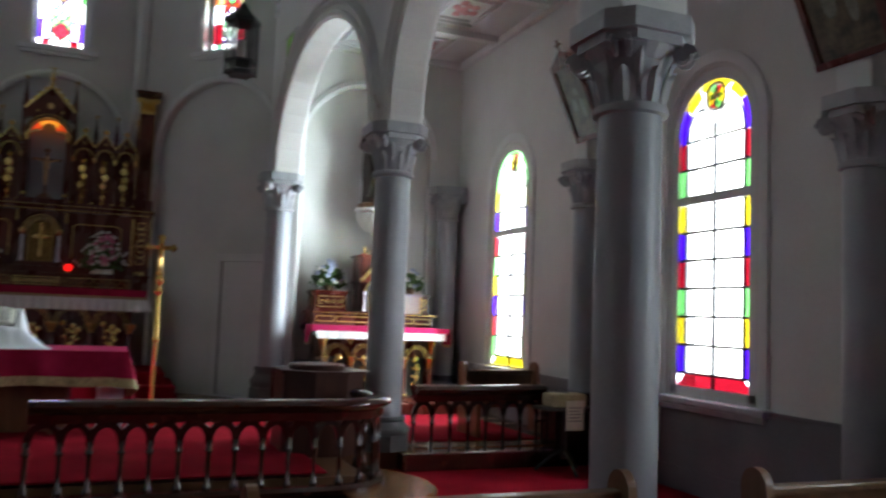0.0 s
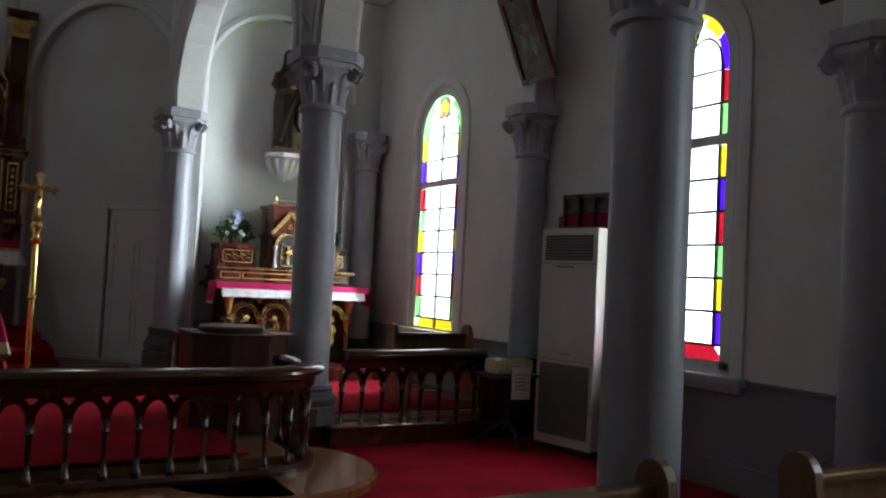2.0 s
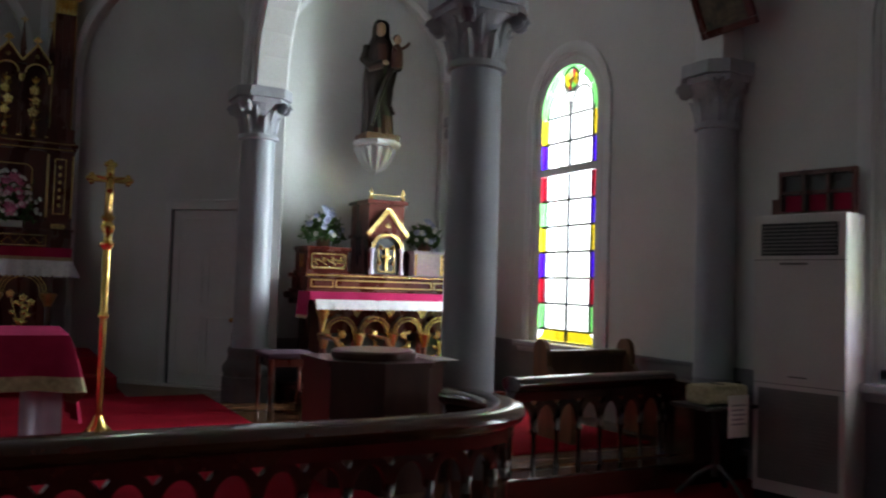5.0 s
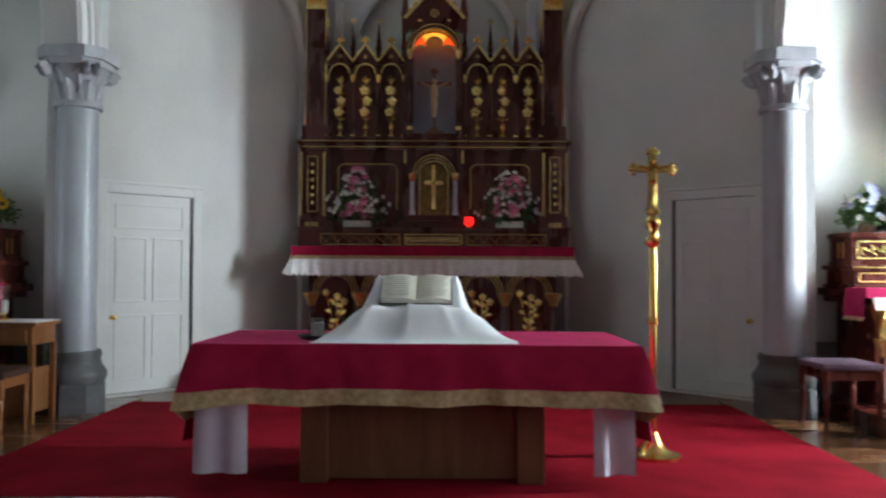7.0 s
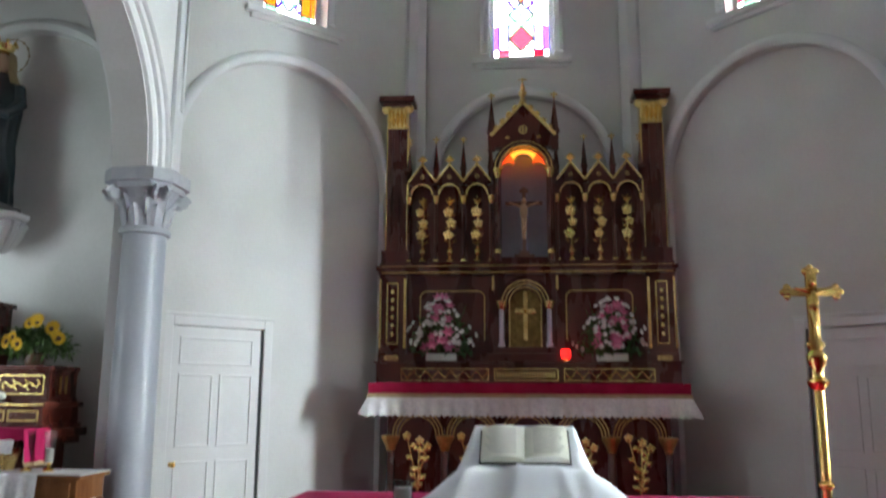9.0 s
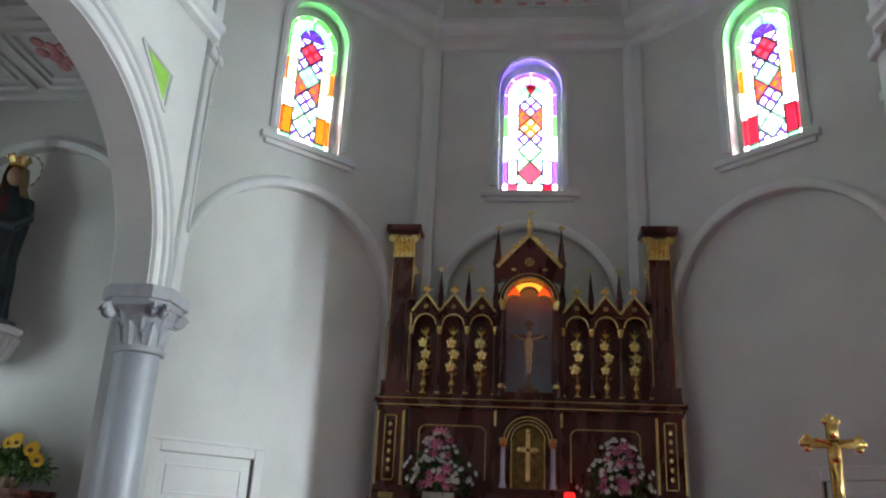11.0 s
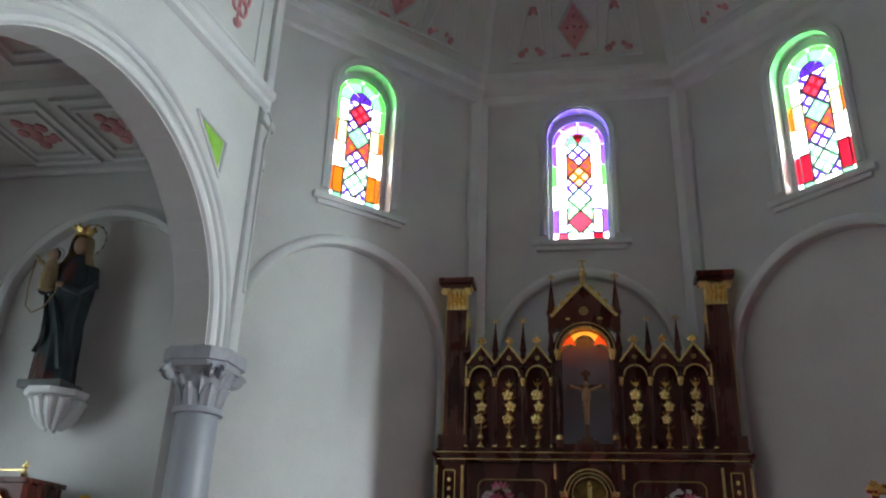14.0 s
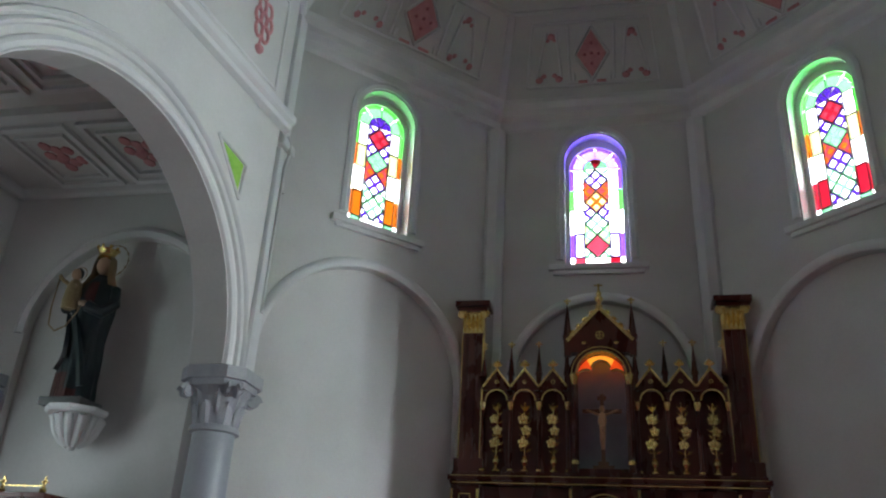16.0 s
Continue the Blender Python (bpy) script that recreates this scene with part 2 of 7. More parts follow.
def arch_outline(w, z0, zs, n=16, cx=0.0, rise=None):
    """A round-headed shape: half width w, from z0, springing at zs."""
    rise = w if rise is None else rise
    return [(cx - w, z0), (cx + w, z0)] + [(cx + w * math.cos(math.pi * i / n), zs + rise * math.sin(math.pi * i / n)) for i in range(n + 1)]


def plan_frame(p, q):
    """Local x runs from p to q in plan, local y to the left of that way, z up."""
    d = Vector((q[0] - p[0], q[1] - p[1], 0))
    a = math.atan2(d.y, d.x)
    return Matrix.Translation((p[0], p[1], 0)) @ Matrix.Rotation(a, 4, "Z"), d.length


def arched_wall(name, p, q, z0, z1, th, openings, material, parent=None, label="", n=20):
    """A wall from p to q, th thick to its left, with round-headed openings (centre, half width, sill, spring, rise)."""
    m, length = plan_frame(p, q)
    bm = bmesh.new()
    def slab(s0, s1, a0, a1, b0, b1):
        if s1 - s0 < 1e-5 or (b0 - a0 < 1e-5 and b1 - a1 < 1e-5):
            return
        c = [(s0, a0), (s1, a1), (s1, b1), (s0, b0)]
        f = [bm.verts.new(m @ Vector((s, 0, z))) for s, z in c]
        g = [bm.verts.new(m @ Vector((s, th, z))) for s, z in c]
        bm.faces.new(f[::-1])
        bm.faces.new(g)
        bm.faces.new((f[0], f[1], g[1], g[0]))
        bm.faces.new((f[2], f[3], g[3], g[2]))
    cuts = []
    at = 0.0
    for c, w, sill, spring, rise in sorted(openings):
        slab(at, c - w, z0, z0, z1, z1)
        for s in (c - w, c + w):
            e = [bm.verts.new(m @ Vector((s, y, z))) for y, z in ((0, sill), (th, sill), (th, spring), (0, spring))]
            bm.faces.new(e)
        slab(c - w, c + w, z0, z0, sill, sill)
        for i in range(n):
            a, b = math.pi * (1 - i / n), math.pi * (1 - (i + 1) / n)
            slab(c + w * math.cos(a), c + w * math.cos(b), spring + rise * math.sin(a), spring + rise * math.sin(b), z1, z1)
        at = c + w
    slab(at, length, z0, z0, z1, z1)
    for s in (0.0, length):
        e = [bm.verts.new(m @ Vector((s, y, z))) for y, z in ((0, z0), (th, z0), (th, z1), (0, z1))]
        bm.faces.new(e)
    bmesh.ops.remove_doubles(bm, verts=bm.verts[:], dist=1e-5)
    ob = link_mesh(name, bm, material, parent, label)
    if parent is None:
        tagged(ob, label, kind="structure")
    return ob


def arch_moulding(p, q, centre, r, spring, rise, section, side=0.0, legs=0.0, n=28):
    """A moulding round an arch head on the face of a wall."""
    m, _ = plan_frame(p, q)
    pts = []
    if legs:
        pts.append(m @ Vector((centre - r, side, spring - legs)))
    for i in range(n + 1):
        a = math.pi * (1 - i / n)
        pts.append(m @ Vector((centre + r * math.cos(a), side, spring + rise * math.sin(a))))
    if legs:
        pts.append(m @ Vector((centre + r, side, spring - legs)))
    return sweep(pts, section, up=m.to_3x3() @ Vector((0, -1, 0)))


def setting(name, bm, material, label="", smooth=False):
    return tagged(link_mesh(name, bm, material, None, label, smooth), label, kind="structure")


# ---------------------------------------------------------------- plan
NAVE, CHANCEL = 0.18, 0.35
WALLX, ENDY, BACKY, REAR = 5.62, 7.15, 9.45, -6.5
COL_A, COL_B, COL_C, COL_D = (2.95, 6.85), (3.39, 3.45), (3.44, -0.30), (3.44, -4.2)
SPRING, EAVES = 3.345, 7.55
P_OUT, P_IN = (3.12, 7.48), (1.15, 9.45)


def offset_line(p, q, d):
    v = Vector((q[0] - p[0], q[1] - p[1])).normalized()
    return (p[0] - v.y * d, p[1] + v.x * d), (q[0] - v.y * d, q[1] + v.x * d)


def mirror(p):
    return (-p[0], p[1])


# floors
setting("floor", boxes((-6.0, 6.0, REAR, 3.35, NAVE - 0.2, NAVE)), CARPET, "dark red carpet over the nave floor")
setting("chancel_base", boxes((-6.0, 6.0, 3.32, 10.0, CHANCEL - 0.3, CHANCEL - 0.02), (-2.92, 2.92, 2.36, 3.32, NAVE + 0.001, CHANCEL - 0.02)), OAK, "timber base of the raised sanctuary floor")
step_bm = lathe([(0.0, 0.0), (0.74, 0.0), (0.78, 0.02), (0.78, 0.07), (0.75, 0.09), (0.0, 0.09)], 40, (2.72, 2.45))
step_bm2 = lathe([(0.0, 0.0), (0.74, 0.0), (0.78, 0.02), (0.78, 0.07), (0.75, 0.09), (0.0, 0.09)], 40, (-2.72, 2.45))
for side_bm in (step_bm, step_bm2):
    bmesh.ops.translate(side_bm, verts=side_bm.verts[:], vec=(0, 0, NAVE - 0.02))
block(step_bm, -2.72, 2.72, 1.67, 2.45, NAVE - 0.02, NAVE + 0.07, 0.015)
setting("communion_step", step_bm, PALEWOOD, "polished round-ended wooden step under the communion rail")
setting("communion_step_end", step_bm2, PALEWOOD, "polished round end of the wooden communion step")
for s in (1, -1):
    setting("chapel_step", boxes((min(s * 3.5, s * 5.6), max(s * 3.5, s * 5.6), 3.16, 3.34, NAVE, CHANCEL - 0.006), bevel=0.012), RAILWOOD, "varnished step edge of the side chapel")
carpet_bm = boxes((-2.62, 2.62, 2.38, 7.25, CHANCEL, CHANCEL + 0.012), (-1.9, 1.9, 7.25, 8.9, CHANCEL, CHANCEL + 0.012))
setting("sanctuary_carpet", carpet_bm, CARPET, "crimson carpet covering the sanctuary floor")
for s in (1, -1):
    setting("chapel_carpet", boxes((min(s * 3.75, s * 5.2), max(s * 3.75, s * 5.2), 3.75, 5.7, CHANCEL, CHANCEL + 0.012)), CARPET, "crimson carpet before the side altar")

# apse walls: a recessed blind arch below, a window above
DIAG = math.hypot(P_OUT[0] - P_IN[0], P_OUT[1] - P_IN[1])
WIN_S = 1.22
apse = (("wall_apse_left", mirror(P_OUT), mirror(P_IN), WIN_S, 1.12, 3.76), ("wall_apse_back", mirror(P_IN), P_IN, P_IN[0], 0.92, 4.0),
        ("wall_apse_right", P_IN, P_OUT, DIAG - WIN_S, 1.12, 3.76))
for name, p, q, c, half, spring in apse:
    arched_wall(name + "_lower", p, q, 0.0, 5.02, 0.09, [(c, half, CHANCEL, spring, half)], PLASTER, None, "white plastered apse wall with a blind arch")
    p2, q2 = offset_line(p, q, 0.09)
    arched_wall(name + "_recess", p2, q2, 0.0, 5.02, 0.2, [], PLASTER, None, "plastered recess of a blind arch")
    arched_wall(name + "_upper", p, q, 5.02, EAVES + 0.1, 0.3, [(c, 0.36, 5.37, 6.73, 0.36)], PLASTER, None, "white plastered apse wall with a round-headed window")
    setting("arch_trim", arch_moulding(p, q, c, half + 0.05, spring, half + 0.05, [(-0.05, -0.01), (0.05, -0.01), (0.05, 0.025), (0.02, 0.045), (-0.02, 0.045), (-0.05, 0.02)]), TRIM, "raised round moulding over a blind arch", True)
    setting("window_trim", arch_moulding(p, q, c, 0.42, 6.73, 0.42, [(-0.04, -0.01), (0.04, -0.01), (0.04, 0.02), (0.0, 0.035), (-0.04, 0.02)], legs=1.3), TRIM, "white moulded window surround", True)
    m, _ = plan_frame(p, q)
    bm = bmesh.new()
    block(bm, c - 0.55, c + 0.55, -0.06, 0.02, 5.29, 5.36, 0.012, m)
    block(bm, c - 0.50, c + 0.50, -0.035, 0.02, 5.24, 5.29, 0.008, m)
    setting("window_sill", bm, TRIM, "white plaster window sill")

# sides of the apse, chapel end walls, aisle walls
NICHE_X = 4.22
for s in (1, -1):
    name = "right" if s > 0 else "left"
    jamb = ((P_OUT[0], P_OUT[1]), (2.93, 6.9)) if s > 0 else ((-2.93, 6.9), (-P_OUT[0], P_OUT[1]))
    arched_wall("wall_jamb_" + name, jamb[0], jamb[1], 0.0, EAVES + 0.1, 0.28, [], PLASTER, None, "narrow plastered wall beside the apse")
    p, q = ((3.2, ENDY), (WALLX, ENDY)) if s > 0 else ((-WALLX, ENDY), (-3.2, ENDY))
    c = NICHE_X - 3.2 if s > 0 else WALLX - NICHE_X
    arched_wall("wall_chapel_" + name, p, q, 0.0, 5.4, 0.09, [(c, 0.93, CHANCEL, 3.83, 0.93)], PLASTER, None, "plastered end wall of a side chapel with a blind arch")
    p2, q2 = offset_line(p, q, 0.09)
    arched_wall("wall_chapel_recess_" + name, p2, q2, 0.0, 5.4, 0.2, [], PLASTER, None, "plastered recess of the chapel arch")
    setting("arch_trim", arch_moulding(p, q, c, 0.98, 3.83, 0.98, [(-0.05, -0.01), (0.05, -0.01), (0.05, 0.025), (0.0, 0.045), (-0.05, 0.02)]), TRIM, "raised round moulding over the chapel arch", True)
    p, q = ((WALLX, ENDY + 0.3), (WALLX, REAR)) if s > 0 else ((-WALLX, REAR), (-WALLX, ENDY + 0.3))
    holes = []
    # the bay at -2.12 is unseen, repeated from the window spacing
    for y in (5.44, 1.67, -2.12):
        holes.append((ENDY + 0.3 - y if s > 0 else y - REAR, 0.53, 0.97, 3.27 if y > 3 else 3.24, 0.53))
    arched_wall("wall_aisle_" + name, p, q, 0.0, 5.4, 0.3, holes, PLASTER, None, "white plastered aisle wall with round-headed windows")
    for hole in holes:
        setting("window_trim", arch_moulding(p, q, hole[0], 0.62, hole[3], 0.62, [(-0.05, -0.01), (0.05, -0.01), (0.05, 0.02), (0.0, 0.035), (-0.05, 0.02)], legs=2.3), TRIM, "white moulded window surround", True)
        m, _ = plan_frame(p, q)
        bm = bmesh.new()
        block(bm, hole[0] - 0.72, hole[0] + 0.72, -0.11, 0.1, 0.91, 0.97, 0.015, m)
        block(bm, hole[0] - 0.68, hole[0] + 0.68, -0.07, 0.0, 0.86, 0.91, 0.012, m)
        setting("window_sill", bm, CAPGREY, "grey painted window sill")
    x0, x1 = sorted((s * (WALLX - 0.025), s * (WALLX + 0.01)))
    setting("dado_aisle_" + name, boxes((x0, x1, REAR, ENDY, 0.1, 0.93)), DADO, "dark grey painted dado")
    x0, x1 = sorted((s * (WALLX - 0.04), s * WALLX))
    setting("baseboard", boxes((x0, x1, REAR, 3.3, NAVE, NAVE + 0.2), (x0, x1, REAR, ENDY, 0.93, 0.96), bevel=0.006), DADO, "dark grey moulded skirting")
    x0, x1 = sorted((s * 3.2, s * WALLX))
    setting("dado_chapel_" + name, boxes((x0, x1, ENDY - 0.012, ENDY + 0.07, CHANCEL, 0.92)), DADO, "dark grey painted dado")
    # arcade wall with its arches
    cols = [COL_A, COL_B, COL_C, COL_D, (3.44, REAR)]
    for i in range(4):
        a, b = cols[i], cols[i + 1]
        if s < 0:
            a, b = mirror(b), mirror(a)
        span = math.hypot(b[0] - a[0], b[1] - a[1])
        wp, wq = offset_line(a, b, -0.15)
        half = span / 2 - 0.27
        arched_wall("wall_arcade_" + name, wp, wq, SPRING, EAVES + 0.1, 0.3, [(span / 2, half, SPRING, SPRING + 0.06, min(half, 1.46))] if i < 3 else [], PLASTER, None, "plastered arcade wall over a round arch")
        if i < 3:
            for side, sgn in ((-0.0, 1), (0.3, -1)):
                for r, w in ((0.05, 0.045), (0.17, 0.03), (0.24, 0.02)):
                    sec = [(-w, -0.01), (w, -0.01), (w * 0.7, 0.03), (0, 0.045), (-w * 0.7, 0.03)]
                    sec = sec if sgn > 0 else [(u, -v) for u, v in sec]
                    setting("arch_trim", arch_moulding(wp, wq, span / 2, half + r, SPRING + 0.06, min(half, 1.46) + r, sec, side, legs=0.06), TRIM, "moulded ring of an arcade arch", True)
setting("wall_rear", boxes((-6.0, 6.0, REAR - 0.25, REAR, 0.0, 9.0)), PLASTER, "plain plastered rear wall")

# aisle ceilings with sunk rose panels
for s in (1, -1):
    x0, x1 = sorted((s * 2.75, s * 5.95))
    plan = [(s * x, y) for x, y in ((2.95, ENDY + 0.3), COL_A, COL_B, COL_C, COL_D, (3.44, REAR), (WALLX + 0.3, REAR), (WALLX + 0.3, ENDY + 0.3))]
    bm = bmesh.new()
    under, over = [[bm.verts.new((x, y, z)) for x, y in plan] for z in (5.32, 5.42)]
    bm.faces.new(under)
    bm.faces.new(over)
    for k in range(len(plan)):
        j = (k + 1) % len(plan)
        bm.faces.new((under[k], under[j], over[j], over[k]))
    setting("ceiling_aisle", bm, PLASTER, "plastered aisle ceiling")
    bm, rose = bmesh.new(), bmesh.new()
    for y in (6.55, 5.1, 3.7, 2.3, 0.9, -0.5, -1.9):
        for x in (3.95, 4.75):
            cx = s * x
            for d0, d1 in ((0.34, 0.30), (0.24, 0.215)):
                for bx in ((cx - d0, cx + d0, y - d0 * 1.5, y - d1 * 1.5), (cx - d0, cx + d0, y + d1 * 1.5, y + d0 * 1.5), (cx - d0, cx - d1, y - d1 * 1.5, y + d1 * 1.5), (cx + d1, cx + d0, y - d1 * 1.5, y + d1 * 1.5)):
                    block(bm, *bx, 5.285, 5.322)
            for k in range(9):
                a = k * 2.4
                r = 0.05 * math.sqrt(k) * 1.1
                ball(rose, (cx + r * math.cos(a), y + 1.4 * r * math.sin(a), 5.315), 0.055, 1, 1.3, 0.45, 8, 5)
    for y in (5.85, 4.4, 3.0, 1.6, 0.2, -1.2):
        block(bm, s * 4.4 - 1.2, s * 4.4 + 1.2, y - 0.06, y + 0.06, 5.24, 5.322)
    setting("ceiling_ribs", bm, TRIM, "raised plaster panel frames of the aisle ceiling")
    setting("ceiling_roses", rose, ROSE, "pink stucco flowers on the aisle ceiling", True)
    bm = boxes((min(s * 5.54, s * WALLX), max(s * 5.54, s * WALLX), REAR, ENDY, 5.22, 5.32), bevel=0.02)
    block(bm, min(s * 3.2, s * WALLX), max(s * 3.2, s * WALLX), ENDY - 0.08, ENDY, 5.22, 5.32, 0.02)
    setting("cornice", bm, TRIM, "plain plaster cornice of the aisle")

# corner shafts of the apse, carrying ribs
for s in (1, -1):
    bm = lathe([(0.0, 3.9), (0.02, 3.9), (0.10, 4.15), (0.13, 4.3), (0.13, 7.15), (0.0, 7.15)], 8, (s * 1.19, 9.40))
    bmesh.ops.rotate(bm, verts=bm.verts[:], cent=(s * 1.19, 9.40, 0), matrix=Matrix.Rotation(radians(22.5), 3, "Z"))
    setting("corner_pilaster", bm, TRIM, "white angular shaft in the corner of the apse")
    bm = boxes((s * 2.90 - 0.07, s * 2.90 + 0.07, 6.98, 7.15, SPRING, 7.15), bevel=0.03)
    block(bm, s * 2.88 - 0.1, s * 2.88 + 0.1, 6.92, 7.2, 5.56, 5.66, 0.03)
    setting("corner_pilaster", bm, TRIM, "white shaft with a collar beside the apse arch")
pipe = sweep([(-2.84, 6.98, 5.67), (-2.79, 7.02, 5.68), (-2.775, 7.06, 5.62), (-2.79, 7.08, 5.52), (-2.818, 7.08, 5.40), (-2.818, 7.08, 3.95)], disc_section(0.016))
tagged(link_mesh("conduit", pipe, TRIM, None, "", True), "white painted electric conduit running down the corner", "conduit")

# cornice round the apse and over the arcades
line = [(-3.45, REAR), mirror(COL_D), mirror(COL_C), mirror(COL_B), (-2.95, 6.9), mirror(P_OUT), mirror(P_IN), P_IN, P_OUT, (2.95, 6.9), COL_B, COL_C, COL_D, (3.45, REAR)]
line = [(x * (0.955 if y < 6.9 else 1.0), y) for x, y in line]
sec = [(-0.1, 7.15), (-0.02, 7.15), (0.03, 7.21), (0.03, 7.31), (0.10, 7.37), (0.10, 7.45), (0.16, 7.51), (0.16, 7.57), (-0.1, 7.57)]
bm = sweep([(x, y, 0) for x, y in line], sec)
setting("cornice", bm, TRIM, "heavy moulded plaster cornice round the apse")
for s in (1, -1):
    pts = [COL_D, COL_C, COL_B, (2.95, 6.9)]
    pts = [(x - 0.15 if y < 6.8 else x - 0.19, y) for x, y in pts]
    pts = [(s * x, y, 0) for x, y in pts]
    if s < 0:
        pts.reverse()
    sec = [(-0.02, 5.64), (0.04, 5.66), (0.04, 5.71), (0.08, 5.74), (0.08, 5.80), (0.03, 5.83), (-0.02, 5.83)]
    sec = [(-u, z) for u, z in sec]
    setting("string_course", sweep(pts, sec), TRIM, "moulded band over the arcade")

# the vault: sloping panels up to a flat crown
K = 0.86
outer = [(-3.45, REAR), (-3.40, 3.45), (-2.95, 6.9), mirror(P_OUT), mirror(P_IN), P_IN, P_OUT, (2.95, 6.9), (3.40, 3.45), (3.45, REAR)]
inner = [(-2.95, REAR), (-2.9, 3.45), (-2.55, 6.6), (-2.58, 7.45), (-0.98, 9.08), (0.98, 9.08), (2.58, 7.45), (2.55, 6.6), (2.9, 3.45), (2.95, REAR)]
Z0, Z1 = 7.57, 8.72
bm = bmesh.new()
lo = [bm.verts.new((x, y, Z0)) for x, y in outer]
hi = [bm.verts.new((x, y, Z1)) for x, y in inner]
lo2 = [bm.verts.new((x * 1.06, y + 0.1, Z0)) for x, y in outer]
hi2 = [bm.verts.new((x, y, Z1 + 0.14)) for x, y in inner]
for i in range(len(outer) - 1):
    bm.faces.new((lo[i], lo[i + 1], hi[i + 1], hi[i]))
    bm.faces.new((lo2[i], lo2[i + 1], hi2[i + 1], hi2[i]))
    bm.faces.new((lo[i], lo[i + 1], lo2[i + 1], lo2[i]))
bm.faces.new(hi)
bm.faces.new(hi2)
setting("ceiling_vault", bm, PLASTER, "white plastered vault over the sanctuary")
ribs = bmesh.new()
sweep([(x, y, Z1 - 0.03) for x, y in inner], [(-0.05, 0.0), (0.05, 0.0), (0.05, 0.06), (0.0, 0.08), (-0.05, 0.06)], ribs)
for i in range(2, 8):
    a, b = Vector((*outer[i], Z0)), Vector((*inner[i], Z1))
    c = Vector((0, 6.5, 7.17))
    sweep([a, b], [(-0.10, -0.04), (-0.04, 0.03), (0.04, 0.03), (0.10, -0.04)], ribs, up=(c - a))
    sweep([a, b], [(-0.15, -0.04), (-0.13, 0.015), (-0.11, -0.04)], ribs, up=(c - a))
    sweep([a, b], [(0.15, -0.04), (0.13, 0.015), (0.11, -0.04)], ribs, up=(c - a))
rose, deep = bmesh.new(), bmesh.new()


def on_vault(i, u, v, h):
    a, b, c, d = (Vector((*outer[i], Z0)), Vector((*outer[i + 1], Z0)), Vector((*inner[i], Z1)), Vector((*inner[i + 1], Z1)))
    low, top = a.lerp(b, u), c.lerp(d, u)
    n = (b - a).cross(top - low).normalized()
    if n.z > 0:
        n = -n
    return low.lerp(top, v) + n * h


def strip(bm, i, u0, v0, u1, v1, w=0.016, h=0.03):
    a, b = on_vault(i, u0, v0, 0), on_vault(i, u1, v1, 0)
    n = on_vault(i, (u0 + u1) / 2, (v0 + v1) / 2, 1) - on_vault(i, (u0 + u1) / 2, (v0 + v1) / 2, 0)
    sweep([a, b], [(-w, -0.01), (-w, h * 0.6), (0, h), (w, h * 0.6), (w, -0.01)], bm, up=n)


def blob(bm, i, u, v, r, flat=0.5):
    c = on_vault(i, u, v, 0)
    ball(bm, c, r, 1, flat, 1, 8, 5)


for i in (3, 4, 5):
    for u0, v0, u1, v1 in ((0.14, 0.18, 0.86, 0.18), (0.14, 0.18, 0.14, 0.86), (0.86, 0.18, 0.86, 0.86), (0.14, 0.86, 0.86, 0.86),
                           (0.38, 0.22, 0.36, 0.80), (0.62, 0.22, 0.64, 0.80), (0.40, 0.30, 0.40, 0.22), (0.60, 0.30, 0.60, 0.22),
                           (0.19, 0.28, 0.23, 0.76), (0.33, 0.28, 0.29, 0.76), (0.81, 0.28, 0.77, 0.76), (0.67, 0.28, 0.71, 0.76)):
        strip(ribs, i, u0, v0, u1, v1)
    d = [(0.5, 0.26), (0.585, 0.5), (0.5, 0.76), (0.415, 0.5)]
    front = [rose.verts.new(on_vault(i, u, v, 0.02)) for u, v in d]
    back = [rose.verts.new(on_vault(i, u, v, -0.02)) for u, v in d]
    rose.faces.new(front)
    for j in range(4):
        rose.faces.new((front[j], front[(j + 1) % 4], back[(j + 1) % 4], back[j]))
        strip(ribs, i, *[w for uv in (d[j], d[(j + 1) % 4]) for w in ((uv[0] - 0.5) * 1.18 + 0.5, (uv[1] - 0.51) * 1.18 + 0.51)], 0.012, 0.03)
    for u, v in ((0.5, 0.40), (0.46, 0.5), (0.54, 0.5), (0.5, 0.62), (0.5, 0.51)):
        blob(deep, i, u, v, 0.036, 0.7)
    for cu in (0.26, 0.74):
        for du, v, r in ((-0.055, 0.26, 0.05), (0.055, 0.26, 0.05), (-0.03, 0.30, 0.035), (0.03, 0.30, 0.035), (0.0, 0.72, 0.05), (-0.022, 0.68, 0.03), (0.022, 0.68, 0.03)):
            blob(rose, i, cu + du, v, r)
    for cu in (0.45, 0.55):
        strip(rose, i, cu - 0.025, 0.21, cu + 0.025, 0.21, 0.02, 0.02)
# panels on the side slopes
for i in (1, 7):
    for u0, u1 in ((0.08, 0.48), (0.54, 0.94)):
        for a in ((u0, 0.12, u1, 0.12), (u0, 0.9, u1, 0.9), (u0, 0.12, u0, 0.9), (u1, 0.12, u1, 0.9)):
            strip(ribs, i, *a, 0.02, 0.025)
        cu = (u0 + u1) / 2
        for du, v, r in ((0, 0.5, 0.07), (0.03, 0.4, 0.06), (-0.03, 0.4, 0.06), (0.03, 0.6, 0.06), (-0.03, 0.6, 0.06), (0, 0.25, 0.05), (0, 0.77, 0.05)):
            blob(rose, i, cu + du, v, r)
setting("vault_ribs", ribs, TRIM, "raised plaster ribs and panel frames of the vault")
setting("vault_ornament", rose, ROSE, "pink stucco lozenges and flowers on the vault", True)
